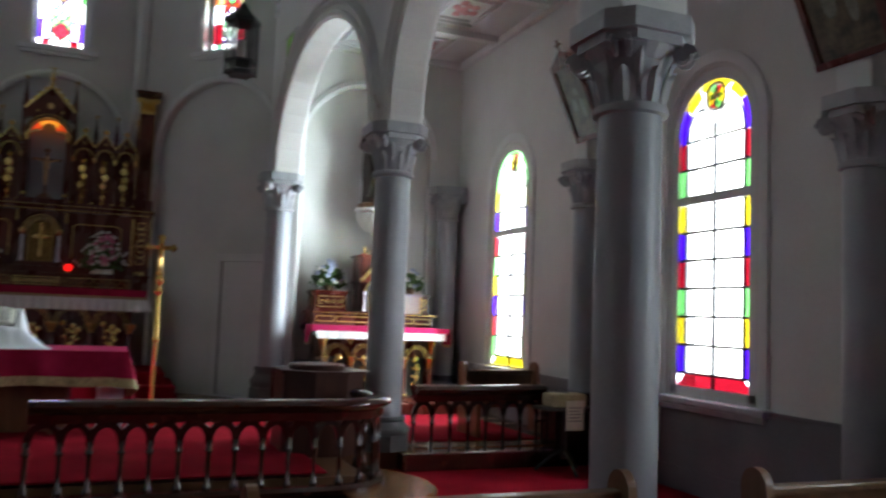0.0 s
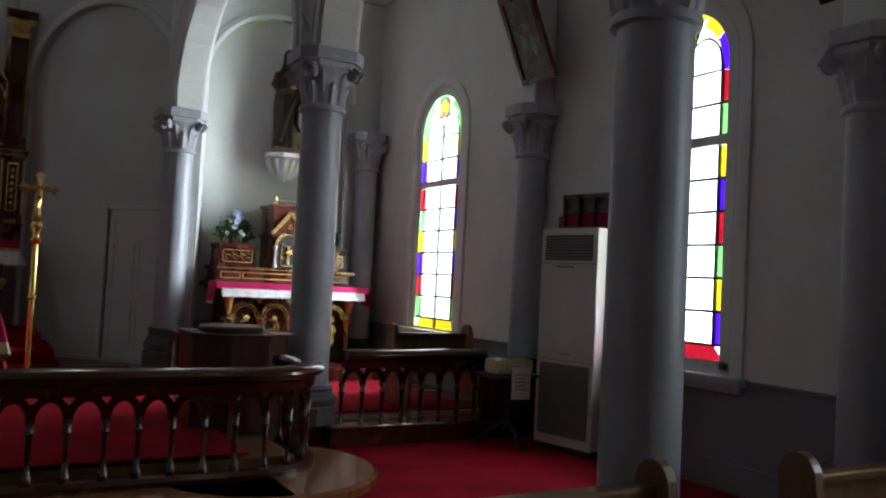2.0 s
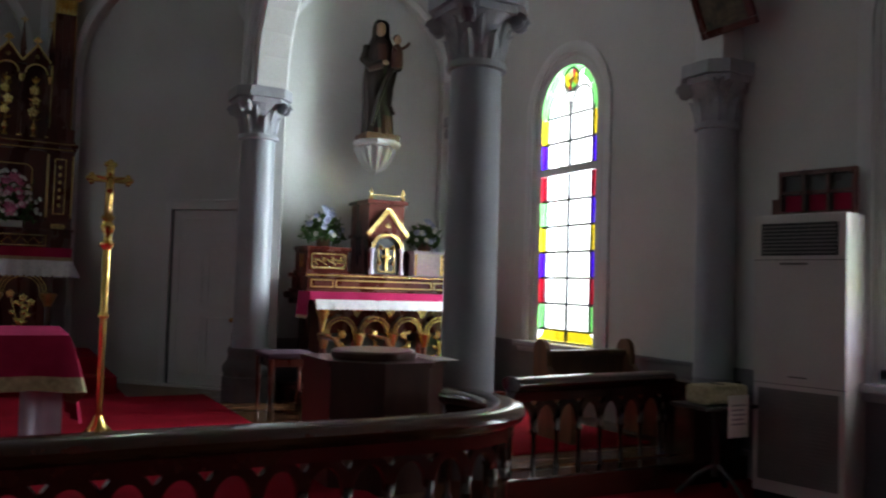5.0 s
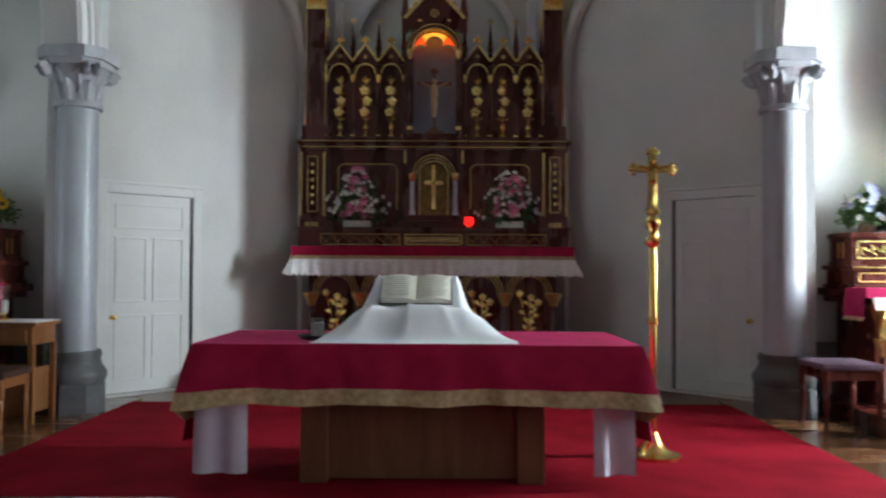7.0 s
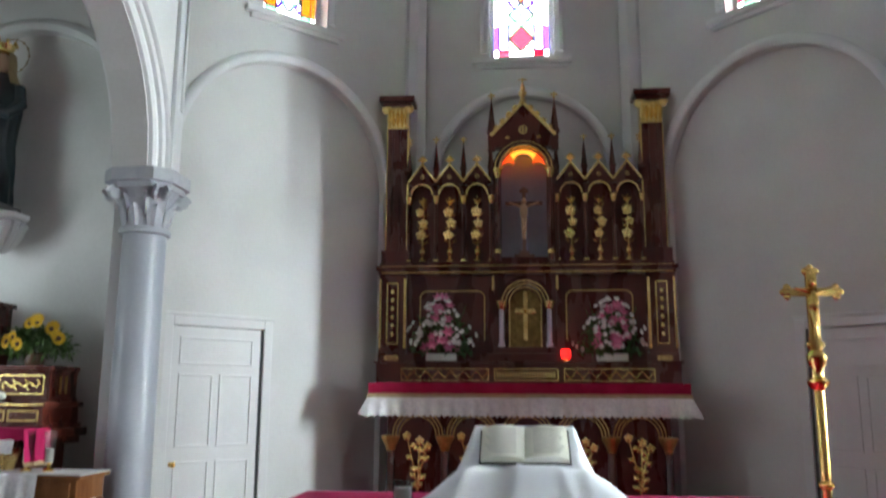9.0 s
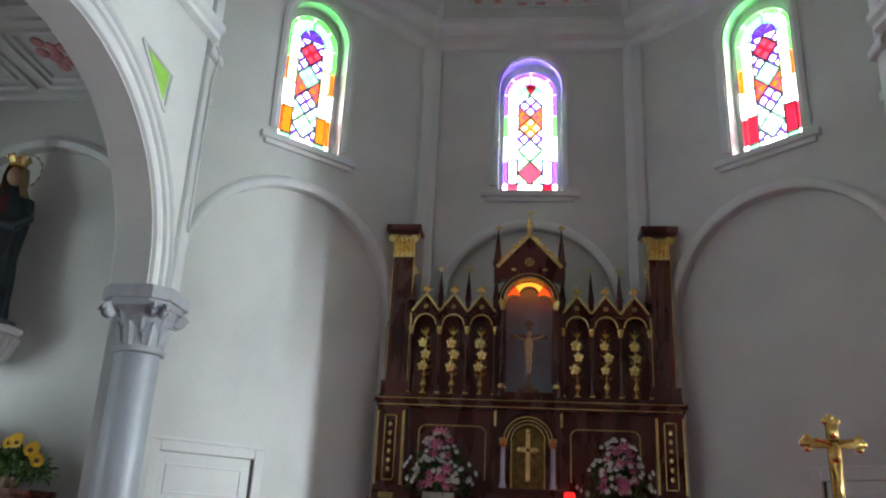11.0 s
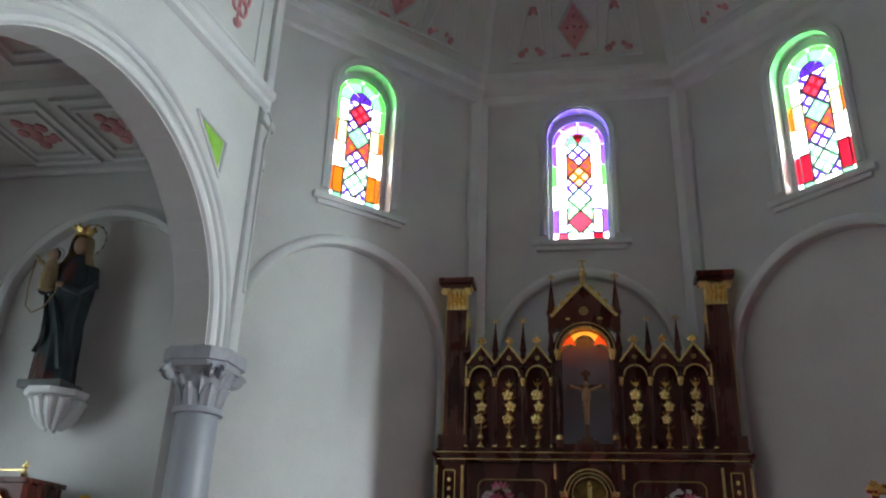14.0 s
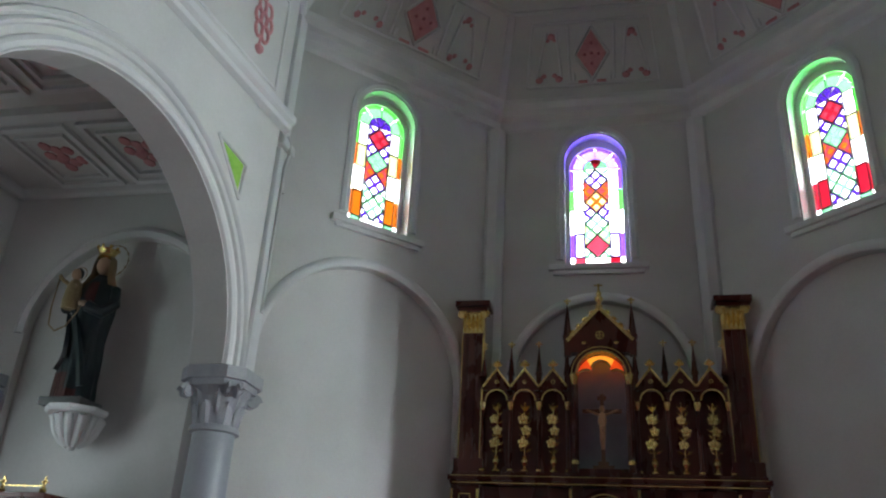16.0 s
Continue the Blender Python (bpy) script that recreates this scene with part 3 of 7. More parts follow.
setting("vault_flower_hearts", deep, mottled("dark_rose_stucco", (0.30, 0.07, 0.09), (0.40, 0.12, 0.14), 0.7), "dark rose stucco buttons on the vault", True)

# panels on the nave faces of the arcade walls: rose flower above, green leaf in the spandrel
for s in (1, -1):
    a, b = Vector((s * COL_A[0], COL_A[1], 0)), Vector((s * COL_B[0], COL_B[1], 0))
    d = (b - a).normalized()
    n = Vector((-d.y, d.x, 0))
    if n.x * s > 0:
        n = -n
    base = a + n * 0.15
    def on_wall(t, z, h=0.0):
        return base + d * t + n * h + Vector((0, 0, z))
    frames, flower, leaf = bmesh.new(), bmesh.new(), bmesh.new()
    def line_on(bm, t0, z0, t1, z1, w=0.014, h=0.02):
        sweep([on_wall(t0, z0), on_wall(t1, z1)], [(-w, -0.005), (-w, h * 0.6), (0, h), (w, h * 0.6), (w, -0.005)], bm, up=n)
    for t0, t1 in ((0.18, 1.62), (1.80, 3.2)):
        for r in ((t0, 5.96, t1, 5.96), (t0, 6.98, t1, 6.98), (t0, 5.96, t0, 6.98), (t1, 5.96, t1, 6.98)):
            line_on(frames, *r)
        for cu in (t0 + 0.36, t1 - 0.36):
            for du, dz, r in ((0, 0, 0.05), (0.085, 0.0, 0.05), (-0.085, 0.0, 0.05), (0.05, 0.13, 0.055), (-0.05, 0.13, 0.055), (0.05, -0.13, 0.055), (-0.05, -0.13, 0.055)):
                pts = [on_wall(cu + du + r * math.cos(k * math.pi / 6), 6.47 + dz + r * 1.5 * math.sin(k * math.pi / 6), 0.01) for k in range(12)]
                sweep(pts, disc_section(0.016, 6), flower, closed=True, up=n)
            for dz in (0.32, -0.32):
                ball(flower, on_wall(cu, 6.47 + dz, 0.0), 0.055, 1, 1, 0.8, 8, 6)
                line_on(flower, cu, 6.47 + dz * 0.6, cu, 6.47 + dz * 0.95, 0.012, 0.02)
    for t0, way in ((0.46, 1), (2.94, -1)):
        tri = [(t0 + way * 0.02, 4.74), (t0, 5.0), (t0 + way * 0.30, 5.04)]
        f = [leaf.verts.new(on_wall(t, z, 0.012)) for t, z in tri]
        g = [leaf.verts.new(on_wall(t, z, -0.01)) for t, z in tri]
        leaf.faces.new(f)
        for k in range(3):
            leaf.faces.new((f[k], f[(k + 1) % 3], g[(k + 1) % 3], g[k]))
            c = (sum(t for t, z in tri) / 3, sum(z for t, z in tri) / 3)
            q0, q1 = tri[k], tri[(k + 1) % 3]
            grow = lambda q: (c[0] + (q[0] - c[0]) * 1.45, c[1] + (q[1] - c[1]) * 1.3)
            line_on(frames, *grow(q0), *grow(q1), 0.012, 0.025)
    setting("wall_panel_frames", frames, TRIM, "raised panel frames on the arcade wall")
    setting("wall_panel_flowers", flower, ROSE, "pink stucco flower wreaths on the arcade wall", True)
    setting("spandrel_leaves", leaf, FRESHGREEN, "bright green leaf panels in the spandrels")


# ---------------------------------------------------------------- windows
def pane(name, outline, m, colour, parent, back=0.0):
    return part("pane", prism(outline, 0.005, m @ Matrix.Translation((0, back, 0))), GLASSES[colour], parent)


def rect(x0, x1, z0, z1, g=0.004):
    return [(x0 + g, z0 + g), (x1 - g, z0 + g), (x1 - g, z1 - g), (x0 + g, z1 - g)]


def ring_piece(r0, r1, cz, a0, a1, n=6):
    return arc_pts(0, cz, r1, a0, a1, n) + arc_pts(0, cz, r0, a1, a0, n)


def came(bm, m, x0, x1, z0, z1):
    block(bm, x0, x1, -0.012, 0.012, z0, z1, 0, m)


def aisle_window(number, m, z0, left, right, head, foot, base):
    """Two columns of white panes inside a border of coloured ones, under a round head."""
    win = thing("window_%d" % number, "tall round-headed leaded window with white panes and coloured border", "window", kind="structure")
    row_h = 0.257 if number in (1, 3) else 0.243
    rows = [z0 + k * row_h for k in range(7)]
    up0 = rows[-1] + 0.07
    upper = [up0, up0 + row_h, up0 + 2 * row_h]
    w, b = 0.45, 0.095
    spring = upper[-1] + 0.05
    bars = bmesh.new()
    cells = [(rows[k], rows[k + 1]) for k in range(6)] + [(upper[0], upper[1]), (upper[1], upper[2])]
    for k, (a, c) in enumerate(cells):
        pane("p", rect(-w, -w + b, a, c), m, left[k], win)
        pane("p", rect(w - b, w, a, c), m, right[k], win)
        pane("p", rect(-w + b, -0.008, a, c), m, "white", win)
        pane("p", rect(0.008, w - b, a, c), m, "white", win)
        came(bars, m, -w, w, a - 0.010, a + 0.010)
    pane("p", [(-w, z0 - 0.11), (-0.008, z0 - 0.11), (-0.008, z0), (-w + b, z0)], m, foot, win)
    pane("p", [(0.008, z0 - 0.11), (w, z0 - 0.11), (w - b, z0), (0.008, z0)], m, foot, win)
    for s in (1, -1):
        pane("p", [(s * (w - b), upper[2]), (s * w, upper[2]), (s * w, spring)] + [(s * x, z) for x, z in arc_pts(0, spring, w, 0, 33, 4)] + [(s * x, z) for x, z in arc_pts(0, spring, w - b, 33, 0, 4)], m, "blue" if head == "yellow" else head, win)
        pane("p", [(s * x, z) for x, z in ring_piece(w - b, w, spring, 34, 62, 4)], m, head, win)
        pane("p", arch_outline(0.165, upper[2] + 0.004, spring + 0.02, 10, s * 0.178, 0.2), m, "white", win)
    pane("p", arc_pts(0, spring, w, 62, 118, 8) + arc_pts(0, spring + 0.28, 0.135, 150, 30, 8), m, head, win, 0.008)
    pane("p", [(-w + b, upper[2])] + arc_pts(0, spring, w - b - 0.01, 180, 0, 14) + [(w - b, upper[2])], m, base, win, 0.012)
    for k in range(8):
        pane("p", [(0, spring + 0.3)] + arc_pts(0, spring + 0.3, 0.105, k * 45, k * 45 + 45, 3), m, ("yellow", "red", "green", "yellow")[k % 4], win, 0.004)
    for k in range(5):
        c = ((0, 0), (0.052, 0), (-0.052, 0), (0, 0.052), (0, -0.052))[k]
        pane("p", arc_pts(c[0], spring + 0.3 + c[1], 0.026, 0, 330, 8), m, ("red", "white", "white", "white", "white")[k] if head == "green" else ("blue", "mint", "mint", "mint", "mint")[k], win, -0.003)
    came(bars, m, -0.013, 0.013, z0 - 0.11, upper[2])
    came(bars, m, -w + b - 0.009, -w + b + 0.009, z0, spring)
    came(bars, m, w - b - 0.009, w - b + 0.009, z0, spring)
    for s in (1, -1):
        ring = arch_outline(0.168, upper[2] + 0.004, spring + 0.02, 12, s * 0.178, 0.2)
        sweep([m @ Vector((x, 0, z)) for x, z in ring], disc_section(0.010, 5), bars, closed=True, up=m.to_3x3() @ Vector((0, -1, 0)))
    sweep([m @ Vector((x, 0, z)) for x, z in arc_pts(0, spring + 0.3, 0.118, 0, 345, 23)], disc_section(0.013, 5), bars, closed=True, up=m.to_3x3() @ Vector((0, -1, 0)))
    part("came", bars, LEAD, win, "dark lead cames between the panes")
    fr = bmesh.new()
    for s in (1, -1):
        block(fr, s * w - 0.01 if s > 0 else -0.53, 0.53 if s > 0 else -w + 0.01, -0.03, 0.03, z0 - 0.17, spring, 0, m)
    block(fr, -0.53, 0.53, -0.03, 0.03, z0 - 0.2, z0 - 0.11, 0, m)
    block(fr, -w, w, -0.03, 0.03, rows[-1], up0, 0, m)
    for a in range(12):
        prism(ring_piece(w - 0.005, 0.57, spring, a * 15, a * 15 + 15, 1), 0.06, m @ Matrix.Translation((0, -0.03, 0)), fr)
    part("window_frame", fr, TRIM, win, "white painted wooden frame with a transom")
    return win


# local x runs along the wall, local y outwards
right_1, _ = plan_frame((WALLX + 0.045, 5.44), (WALLX + 0.045, 4.44))
right_2, _ = plan_frame((WALLX + 0.045, 1.67), (WALLX + 0.045, 0.67))
left_1, _ = plan_frame((-WALLX - 0.10, 5.44), (-WALLX - 0.10, 6.44))
right_unseen, _ = plan_frame((WALLX + 0.10, -2.12), (WALLX + 0.10, -3.12))
left_unseen, _ = plan_frame((-WALLX - 0.10, -2.12), (-WALLX - 0.10, -1.12))
left_2, _ = plan_frame((-WALLX - 0.10, 1.67), (-WALLX - 0.10, 2.67))
one_l = ("green", "red", "blue", "yellow", "green", "red", "blue", "yellow")
one_r = ("green", "red", "blue", "yellow", "blue", "red", "blue", "yellow")
two_l = ("blue", "yellow", "green", "red", "blue", "yellow", "green", "red")
two_r = ("blue", "yellow", "green", "red", "blue", "yellow", "green", "red")
aisle_window(1, right_1, 1.10, one_l, one_r, "green", "yellow", "white")
aisle_window(2, right_2, 1.17, two_l, two_r, "yellow", "red", "white")
aisle_window(3, left_1, 1.10, one_r, one_l, "green", "yellow", "mint")
aisle_window(4, left_2, 1.17, two_r, two_l, "yellow", "red", "blue")
# unseen third-bay windows, added to let front light onto the retable
aisle_window(8, right_unseen, 1.17, one_l, one_r, "green", "yellow", "white")
aisle_window(9, left_unseen, 1.17, one_r, one_l, "green", "yellow", "white")


def clipped(poly, x0, x1, z0, z1):
    """Cuts a convex outline to an upright box."""
    for axis, limit, sign in ((0, x0, 1), (0, x1, -1), (1, z0, 1), (1, z1, -1)):
        out = []
        for k, a in enumerate(poly):
            b = poly[(k + 1) % len(poly)]
            da, db = sign * (a[axis] - limit), sign * (b[axis] - limit)
            if da >= 0:
                out.append(a)
            if da * db < 0:
                t = da / (da - db)
                out.append((a[0] + (b[0] - a[0]) * t, a[1] + (b[1] - a[1]) * t))
        poly = out
        if len(poly) < 3:
            return []
    return poly


def foil_square(x, z, rx, rz, petal, ground, m, win, low=-1, high=1, left=-1, right=1):
    """A lozenge of four light petals on a deep ground; a half or corner of it where it meets the border."""
    box = (x + left * rx, x + right * rx, z + low * rz, z + high * rz)
    def cell(p0, p1, q0, q1):
        return clipped([(x + (p - q) * rx / 2, z + (p + q) * rz / 2) for p, q in ((p0, q0), (p1, q0), (p1, q1), (p0, q1))], *box)
    if not petal:
        pane("p", cell(-0.97, 0.97, -0.97, 0.97), m, ground, win)
        return
    e = 0.19
    cuts = (-0.97, -1 + e, -e, e, 1 - e, 0.97)
    deep = bmesh.new()
    for i in range(5):
        for j in range(5):
            out = cell(cuts[i], cuts[i + 1], cuts[j], cuts[j + 1])
            if len(out) < 3:
                continue
            if i in (1, 3) and j in (1, 3):
                pane("p", out, m, petal, win)
            else:
                prism(out, 0.005, m, deep)
    part("pane", deep, GLASSES[ground], win)


def apse_window(number, m, arch, low, corner, third, glow_tone, lozenges, sides, crown):
    """A chain of lozenges between plain border panes, round-headed; an added outer rim of tinted panes imitates the
    glow on the reveal.
    """
    win = thing("window_%d" % number, "small round-headed stained glass window with crossed lozenge panes", "window", kind="structure")
    z0, spring, w, b = 5.44, 6.69, 0.257, 0.114
    bars = bmesh.new()
    inner = w - b
    # outer edge of the tinted strip that imitates coloured glow on the reveal
    glow_rim = w + 0.053
    pane("p", rect(-w, -inner, z0, z0 + 0.085), m, corner[0], win)
    pane("p", rect(inner, w, z0, z0 + 0.085), m, corner[1], win)
    pane("p", rect(-inner, inner, z0, z0 + 0.085), m, "white", win)
    edges = [z0 + 0.085, z0 + 0.39, z0 + 0.69, z0 + 0.97, spring]
    for k in range(4):
        for s in (1, -1):
            cell = (edges[k], edges[k + 1])
            tone = (low, "white", third, "white")[k]
            if k == 0 and tone == "white":
                # a white pane in a violet edging
                for bx in ((inner, w, cell[0], cell[0] + 0.02), (inner, w, cell[1] - 0.02, cell[1]), (inner, inner + 0.02, cell[0] + 0.02, cell[1] - 0.02), (w - 0.02, w, cell[0] + 0.02, cell[1] - 0.02)):
                    pane("p", rect(*sorted((s * bx[0], s * bx[1])), bx[2], bx[3], 0.001), m, "purple", win)
                pane("p", rect(*sorted((s * (inner + 0.02), s * (w - 0.02))), cell[0] + 0.02, cell[1] - 0.02, 0.001), m, "white", win)
            else:
                pane("p", rect(*sorted((s * inner, s * w)), *cell), m, tone, win)
            # added tinted pane in place of coloured light falling on the reveal
            pane("p", rect(*sorted((s * w, s * glow_rim)), *cell, 0.002), m, (low if low != "white" else "violet", "white", glow_tone, "violet" if arch == "lilac" else "deepgreen")[k], win)
    for k in range(2):
        for s in (1, -1):
            pane("p", [(s * x, z) for x, z in ring_piece(inner + 0.004, w, spring, k * 45 + 1, k * 45 + 44, 5)], m, arch, win)
            # same painted glow carried round the head
            pane("p", [(s * x, z) for x, z in ring_piece(w + 0.002, glow_rim, spring, k * 45 + 1, k * 45 + 44, 5)], m, "violet" if arch == "lilac" else "deepgreen", win)
    n = 4
    h = (spring - z0 - 0.085) / n
    e = inner - 0.004
    for k in range(n + 1):
        a = z0 + 0.085 + k * h
        if k < n:
            foil_square(0, a + h / 2, e * 0.98, h / 2, *lozenges[k], m, win)
        for s in (1, -1):
            foil_square(s * e, a, e * 0.98, h / 2, *sides[k], m, win, 0 if k == 0 else -1, 0 if k == n else 1, -1 if s > 0 else 0, 0 if s > 0 else 1)
        if k < n:
            for s in (1, -1):
                sweep([m @ Vector((-s * e, 0, a + h / 2)), m @ Vector((0, 0, a))], disc_section(0.010, 4), bars)
                sweep([m @ Vector((s * e, 0, a + h / 2)), m @ Vector((0, 0, a + h))], disc_section(0.010, 4), bars)
    for k in range(3):
        tone, ground = crown[k]
        pane("p", [(0, spring + 0.012)] + arc_pts(0, spring + 0.006, inner - 0.006, k * 60 + 3, k * 60 + 57, 6), m, ground, win, 0.006)
        for q in (-1, 1):
            ang = radians(k * 60 + 30 + q * 14)
            pane("p", arc_pts(0.098 * math.cos(ang), spring + 0.010 + 0.098 * math.sin(ang), 0.027, 0, 324, 9), m, tone, win, -0.002)
        ang = radians(k * 60 + 30)
        sweep([m @ Vector((0, 0, spring + 0.006)), m @ Vector((inner * math.cos(ang + 0.52), 0, spring + 0.006 + inner * math.sin(ang + 0.52)))], disc_section(0.007, 4), bars)
    for s in (1, -1):
        came(bars, m, s * inner - 0.007, s * inner + 0.007, z0, spring)
        came(bars, m, s * w - 0.003, s * w + 0.003, z0, spring)
    for k in range(12):
        prism(ring_piece(inner - 0.004, inner + 0.007, spring, k * 15, k * 15 + 15, 1), 0.012, m @ Matrix.Translation((0, -0.008, 0)), bars)
    came(bars, m, -0.006, 0.006, spring + inner, spring + w)
    for lev in edges:
        came(bars, m, -w, -inner, lev - 0.006, lev + 0.006)
        came(bars, m, inner, w, lev - 0.006, lev + 0.006)
    came(bars, m, -inner, inner, z0 + 0.080, z0 + 0.090)
    part("came", bars, LEAD, win, "dark lead cames between the panes")
    fr = bmesh.new()
    for a in range(12):
        prism(ring_piece(glow_rim - 0.002, 0.47, spring, a * 15, a * 15 + 15, 1), 0.05, m @ Matrix.Translation((0, -0.02, 0)), fr)
    for s in (1, -1):
        block(fr, *sorted((s * (glow_rim - 0.002), s * 0.40)), -0.02, 0.03, 5.37, spring, 0, m)
    block(fr, -0.37, 0.37, -0.02, 0.03, 5.32, z0, 0, m)
    part("window_frame", fr, TRIM, win, "white painted frame")
    return win


FLANK = ([("white", "mint"), ("white", "purple"), ("palegreen", "mint"), ("rose", "red")], [("white", "purple"), ("white", "mint"), ("orange", "rose"), ("white", "purple"), ("white", "purple")], [("white", "purple"), ("white", "purple"), ("white", "purple")])
MIDDLE = ([(None, "rose"), ("white", "mint"), ("cream", "orange"), ("white", "purple")], [("white", "mint"), ("cream", "mint"), ("white", "purple"), ("rose", "orange"), ("white", "mint")], [("white", "mint"), ("rose", "red"), ("white", "mint")])
for number, (name, p, q, c, half, spring) in zip((5, 6, 7), apse):
    m, _ = plan_frame(p, q)
    apse_window(number, m @ Matrix.Translation((c, 0.17, 0)), ("palegreen", "lilac", "palegreen")[number - 5], ("orange", "white", "red")[number - 5], (("mint", "mint"), ("rose", "red"), ("mint", "mint"))[number - 5], ("cream", "white", "cream")[number - 5], ("orange", "deepgreen", "orange")[number - 5], *(MIDDLE if number == 6 else FLANK))
    place = m @ Vector((c, 0.62, 6.2))
    sky_lamp("apse_daylight", place, m @ Vector((c, 0.0, 6.03)), 0.9, 2.0, (100, 160, 205)[number - 5])

# daylight outside the aisle windows
# added thin strip lamp, far narrower than the window, to sharpen the column's shadow
sky_lamp("aisle_daylight", (WALLX + 0.72, 5.29, 2.6), (0, 5.7, 2.4), 0.08, 2.6, 640)
sky_lamp("aisle_daylight", (WALLX + 0.9, 5.44, 2.5), (0, 5.44, 2.3), 1.5, 3.4, 50)
sky_lamp("aisle_daylight", (WALLX + 0.9, 1.67, 2.5), (0, 1.67, 2.3), 1.5, 3.4, 270)
sky_lamp("aisle_daylight", (-WALLX - 0.8, 4.55, 2.5), (-4.4, 7.1, 2.6), 0.9, 3.2, 130)
sky_lamp("aisle_daylight", (-WALLX - 0.9, 1.67, 2.5), (0, 1.67, 2.3), 1.5, 3.4, 12)
# added lamps at the unseen third bay, brightening the altar front
sky_lamp("aisle_daylight", (WALLX + 0.9, -2.12, 2.5), (0, -1.6, 2.3), 1.5, 3.4, 340)
sky_lamp("aisle_daylight", (-WALLX - 0.9, -2.12, 2.5), (0, -1.6, 2.3), 1.5, 3.4, 15)


# ---------------------------------------------------------------- daylight haze seen outside the windows
OUTSIDE = glowing("overcast_daylight", (0.97, 0.99, 1.0), 4.5)
for x in (WALLX + 1.6,):
    x0, x1 = sorted((x, x + 0.05))
    setting("backdrop", boxes((x0, x1, -2.5, 12.5, -1.0, 7.5)), OUTSIDE, "bright overcast sky outside the aisle windows")
bm = bmesh.new()
for name, p, q, c, half, spring in apse:
    m, _ = plan_frame(p, q)
    block(bm, c - 1.3, c + 1.3, 1.3, 1.35, 4.2, 8.6, 0, m)
setting("backdrop", bm, OUTSIDE, "bright overcast sky outside the apse windows")


# ---------------------------------------------------------------- columns
def leaf_bm(bm, m, h, w, curl):
    """An acanthus leaf that bends outwards at its tip."""
    rows = []
    for k in range(6):
        t = k / 5
        z = h * (t if t < 0.85 else 0.85 + (t - 0.85) * 0.2)
        out = curl * t ** 2.5 + 0.012 * math.sin(t * math.pi)
        half = w * (0.55 + 0.6 * math.sin(math.pi * min(t * 0.9 + 0.1, 1))) * (1 if t < 0.8 else 0.55)
        rows.append([bm.verts.new(m @ Vector((out - 0.014 * abs(u), half * u, z))) for u in (-1, -0.5, 0, 0.5, 1)])
        rows[-1][2].co += m.to_3x3() @ Vector((0.012, 0, 0))
    for a, b in zip(rows, rows[1:]):
        for i in range(4):
            bm.faces.new((a[i], a[i + 1], b[i + 1], b[i]))


def volute(bm, m, r=0.045):
    pts = []
    for k in range(16):
        a = k * 0.62
        rr = r * (1 - k / 19)
        pts.append(m @ Vector((rr * math.cos(a), 0, rr * math.sin(a))))
    sweep(pts, [(-0.024, -0.009), (0.024, -0.009), (0.024, 0.009), (-0.024, 0.009)], bm, up=m.to_3x3() @ Vector((0, 1, 0)))
    prism(arc_pts(0, 0, r * 0.82, 0, 330, 11), 0.032, m @ Matrix.Translation((0, -0.016, 0)), bm)


def column(label, x, y, z0, top, r, base=0.5, engaged=False):
    col = thing("column", label, "column", Matrix.Translation((x, y, 0)), "painted columns")
    neck = top - 0.46
    part("shaft", lathe([(r * 1.02, z0 + base - 0.02), (r, z0 + base + 0.3), (r * 0.965, neck - 0.02), (r * 0.965, neck)], 32), SHAFT, col, "glossy grey painted shaft", True)
    part("necking", lathe([(r * 0.96, neck - 0.03), (r * 1.14, neck - 0.022), (r * 1.16, neck), (r * 1.12, neck + 0.02), (r * 0.96, neck + 0.028)], 32), CAPGREY, col, "", True)
    bell = lathe([(r * 0.97, neck + 0.02), (r * 1.0, neck + 0.12), (r * 1.15, neck + 0.24), (r * 1.42, neck + 0.31), (r * 1.42, neck + 0.33)], 24)
    for k in range(8):
        leaf_bm(bell, Matrix.Rotation(k * math.pi / 4, 4, "Z") @ Matrix.Translation((r * 1.02, 0, neck + 0.025)), 0.19, 0.052, 0.055)
        leaf_bm(bell, Matrix.Rotation((k + 0.5) * math.pi / 4, 4, "Z") @ Matrix.Translation((r * 1.03, 0, neck + 0.11)), 0.19, 0.038, 0.075)
    part("capital", bell, CAPGREY, col, "carved leaf capital painted grey")
    vol = bmesh.new()
    for k in range(4):
        for s in (0.14, -0.14):
            volute(vol, Matrix.Rotation(math.pi / 4 + k * math.pi / 2 + s, 4, "Z") @ Matrix.Translation((r * 1.42 + 0.035, 0, neck + 0.27)))
    part("volute", vol, CAPGREY, col, "carved corner scrolls")
    w, c = r * 1.42 + 0.035, 0.11
    ab = bmesh.new()
    for za, zb, g in ((neck + 0.31, neck + 0.36, -0.03), (neck + 0.36, top - 0.002, 0.0)):
        o = [(w + g, -(w + g) + c), (w + g, w + g - c), (w + g - c, w + g), (-(w + g) + c, w + g), (-(w + g), w + g - c), (-(w + g), -(w + g) + c), (-(w + g) + c, -(w + g)), (w + g - c, -(w + g))]
        a = [ab.verts.new((u, v, za)) for u, v in o]
        b = [ab.verts.new((u, v, zb)) for u, v in o]
        ab.faces.new(a)
        ab.faces.new(b)
        for i in range(8):
            ab.faces.new((a[i], a[(i + 1) % 8], b[(i + 1) % 8], b[i]))
    part("abacus", ab, CAPGREY, col, "chamfered grey slab on top")
    if base > 0.1:
        part("plinth", lathe([(r * 1.55, z0), (r * 1.55, z0 + base * 0.45), (r * 1.42, z0 + base * 0.5)], 8), STONE, col, "dark stone octagonal plinth")
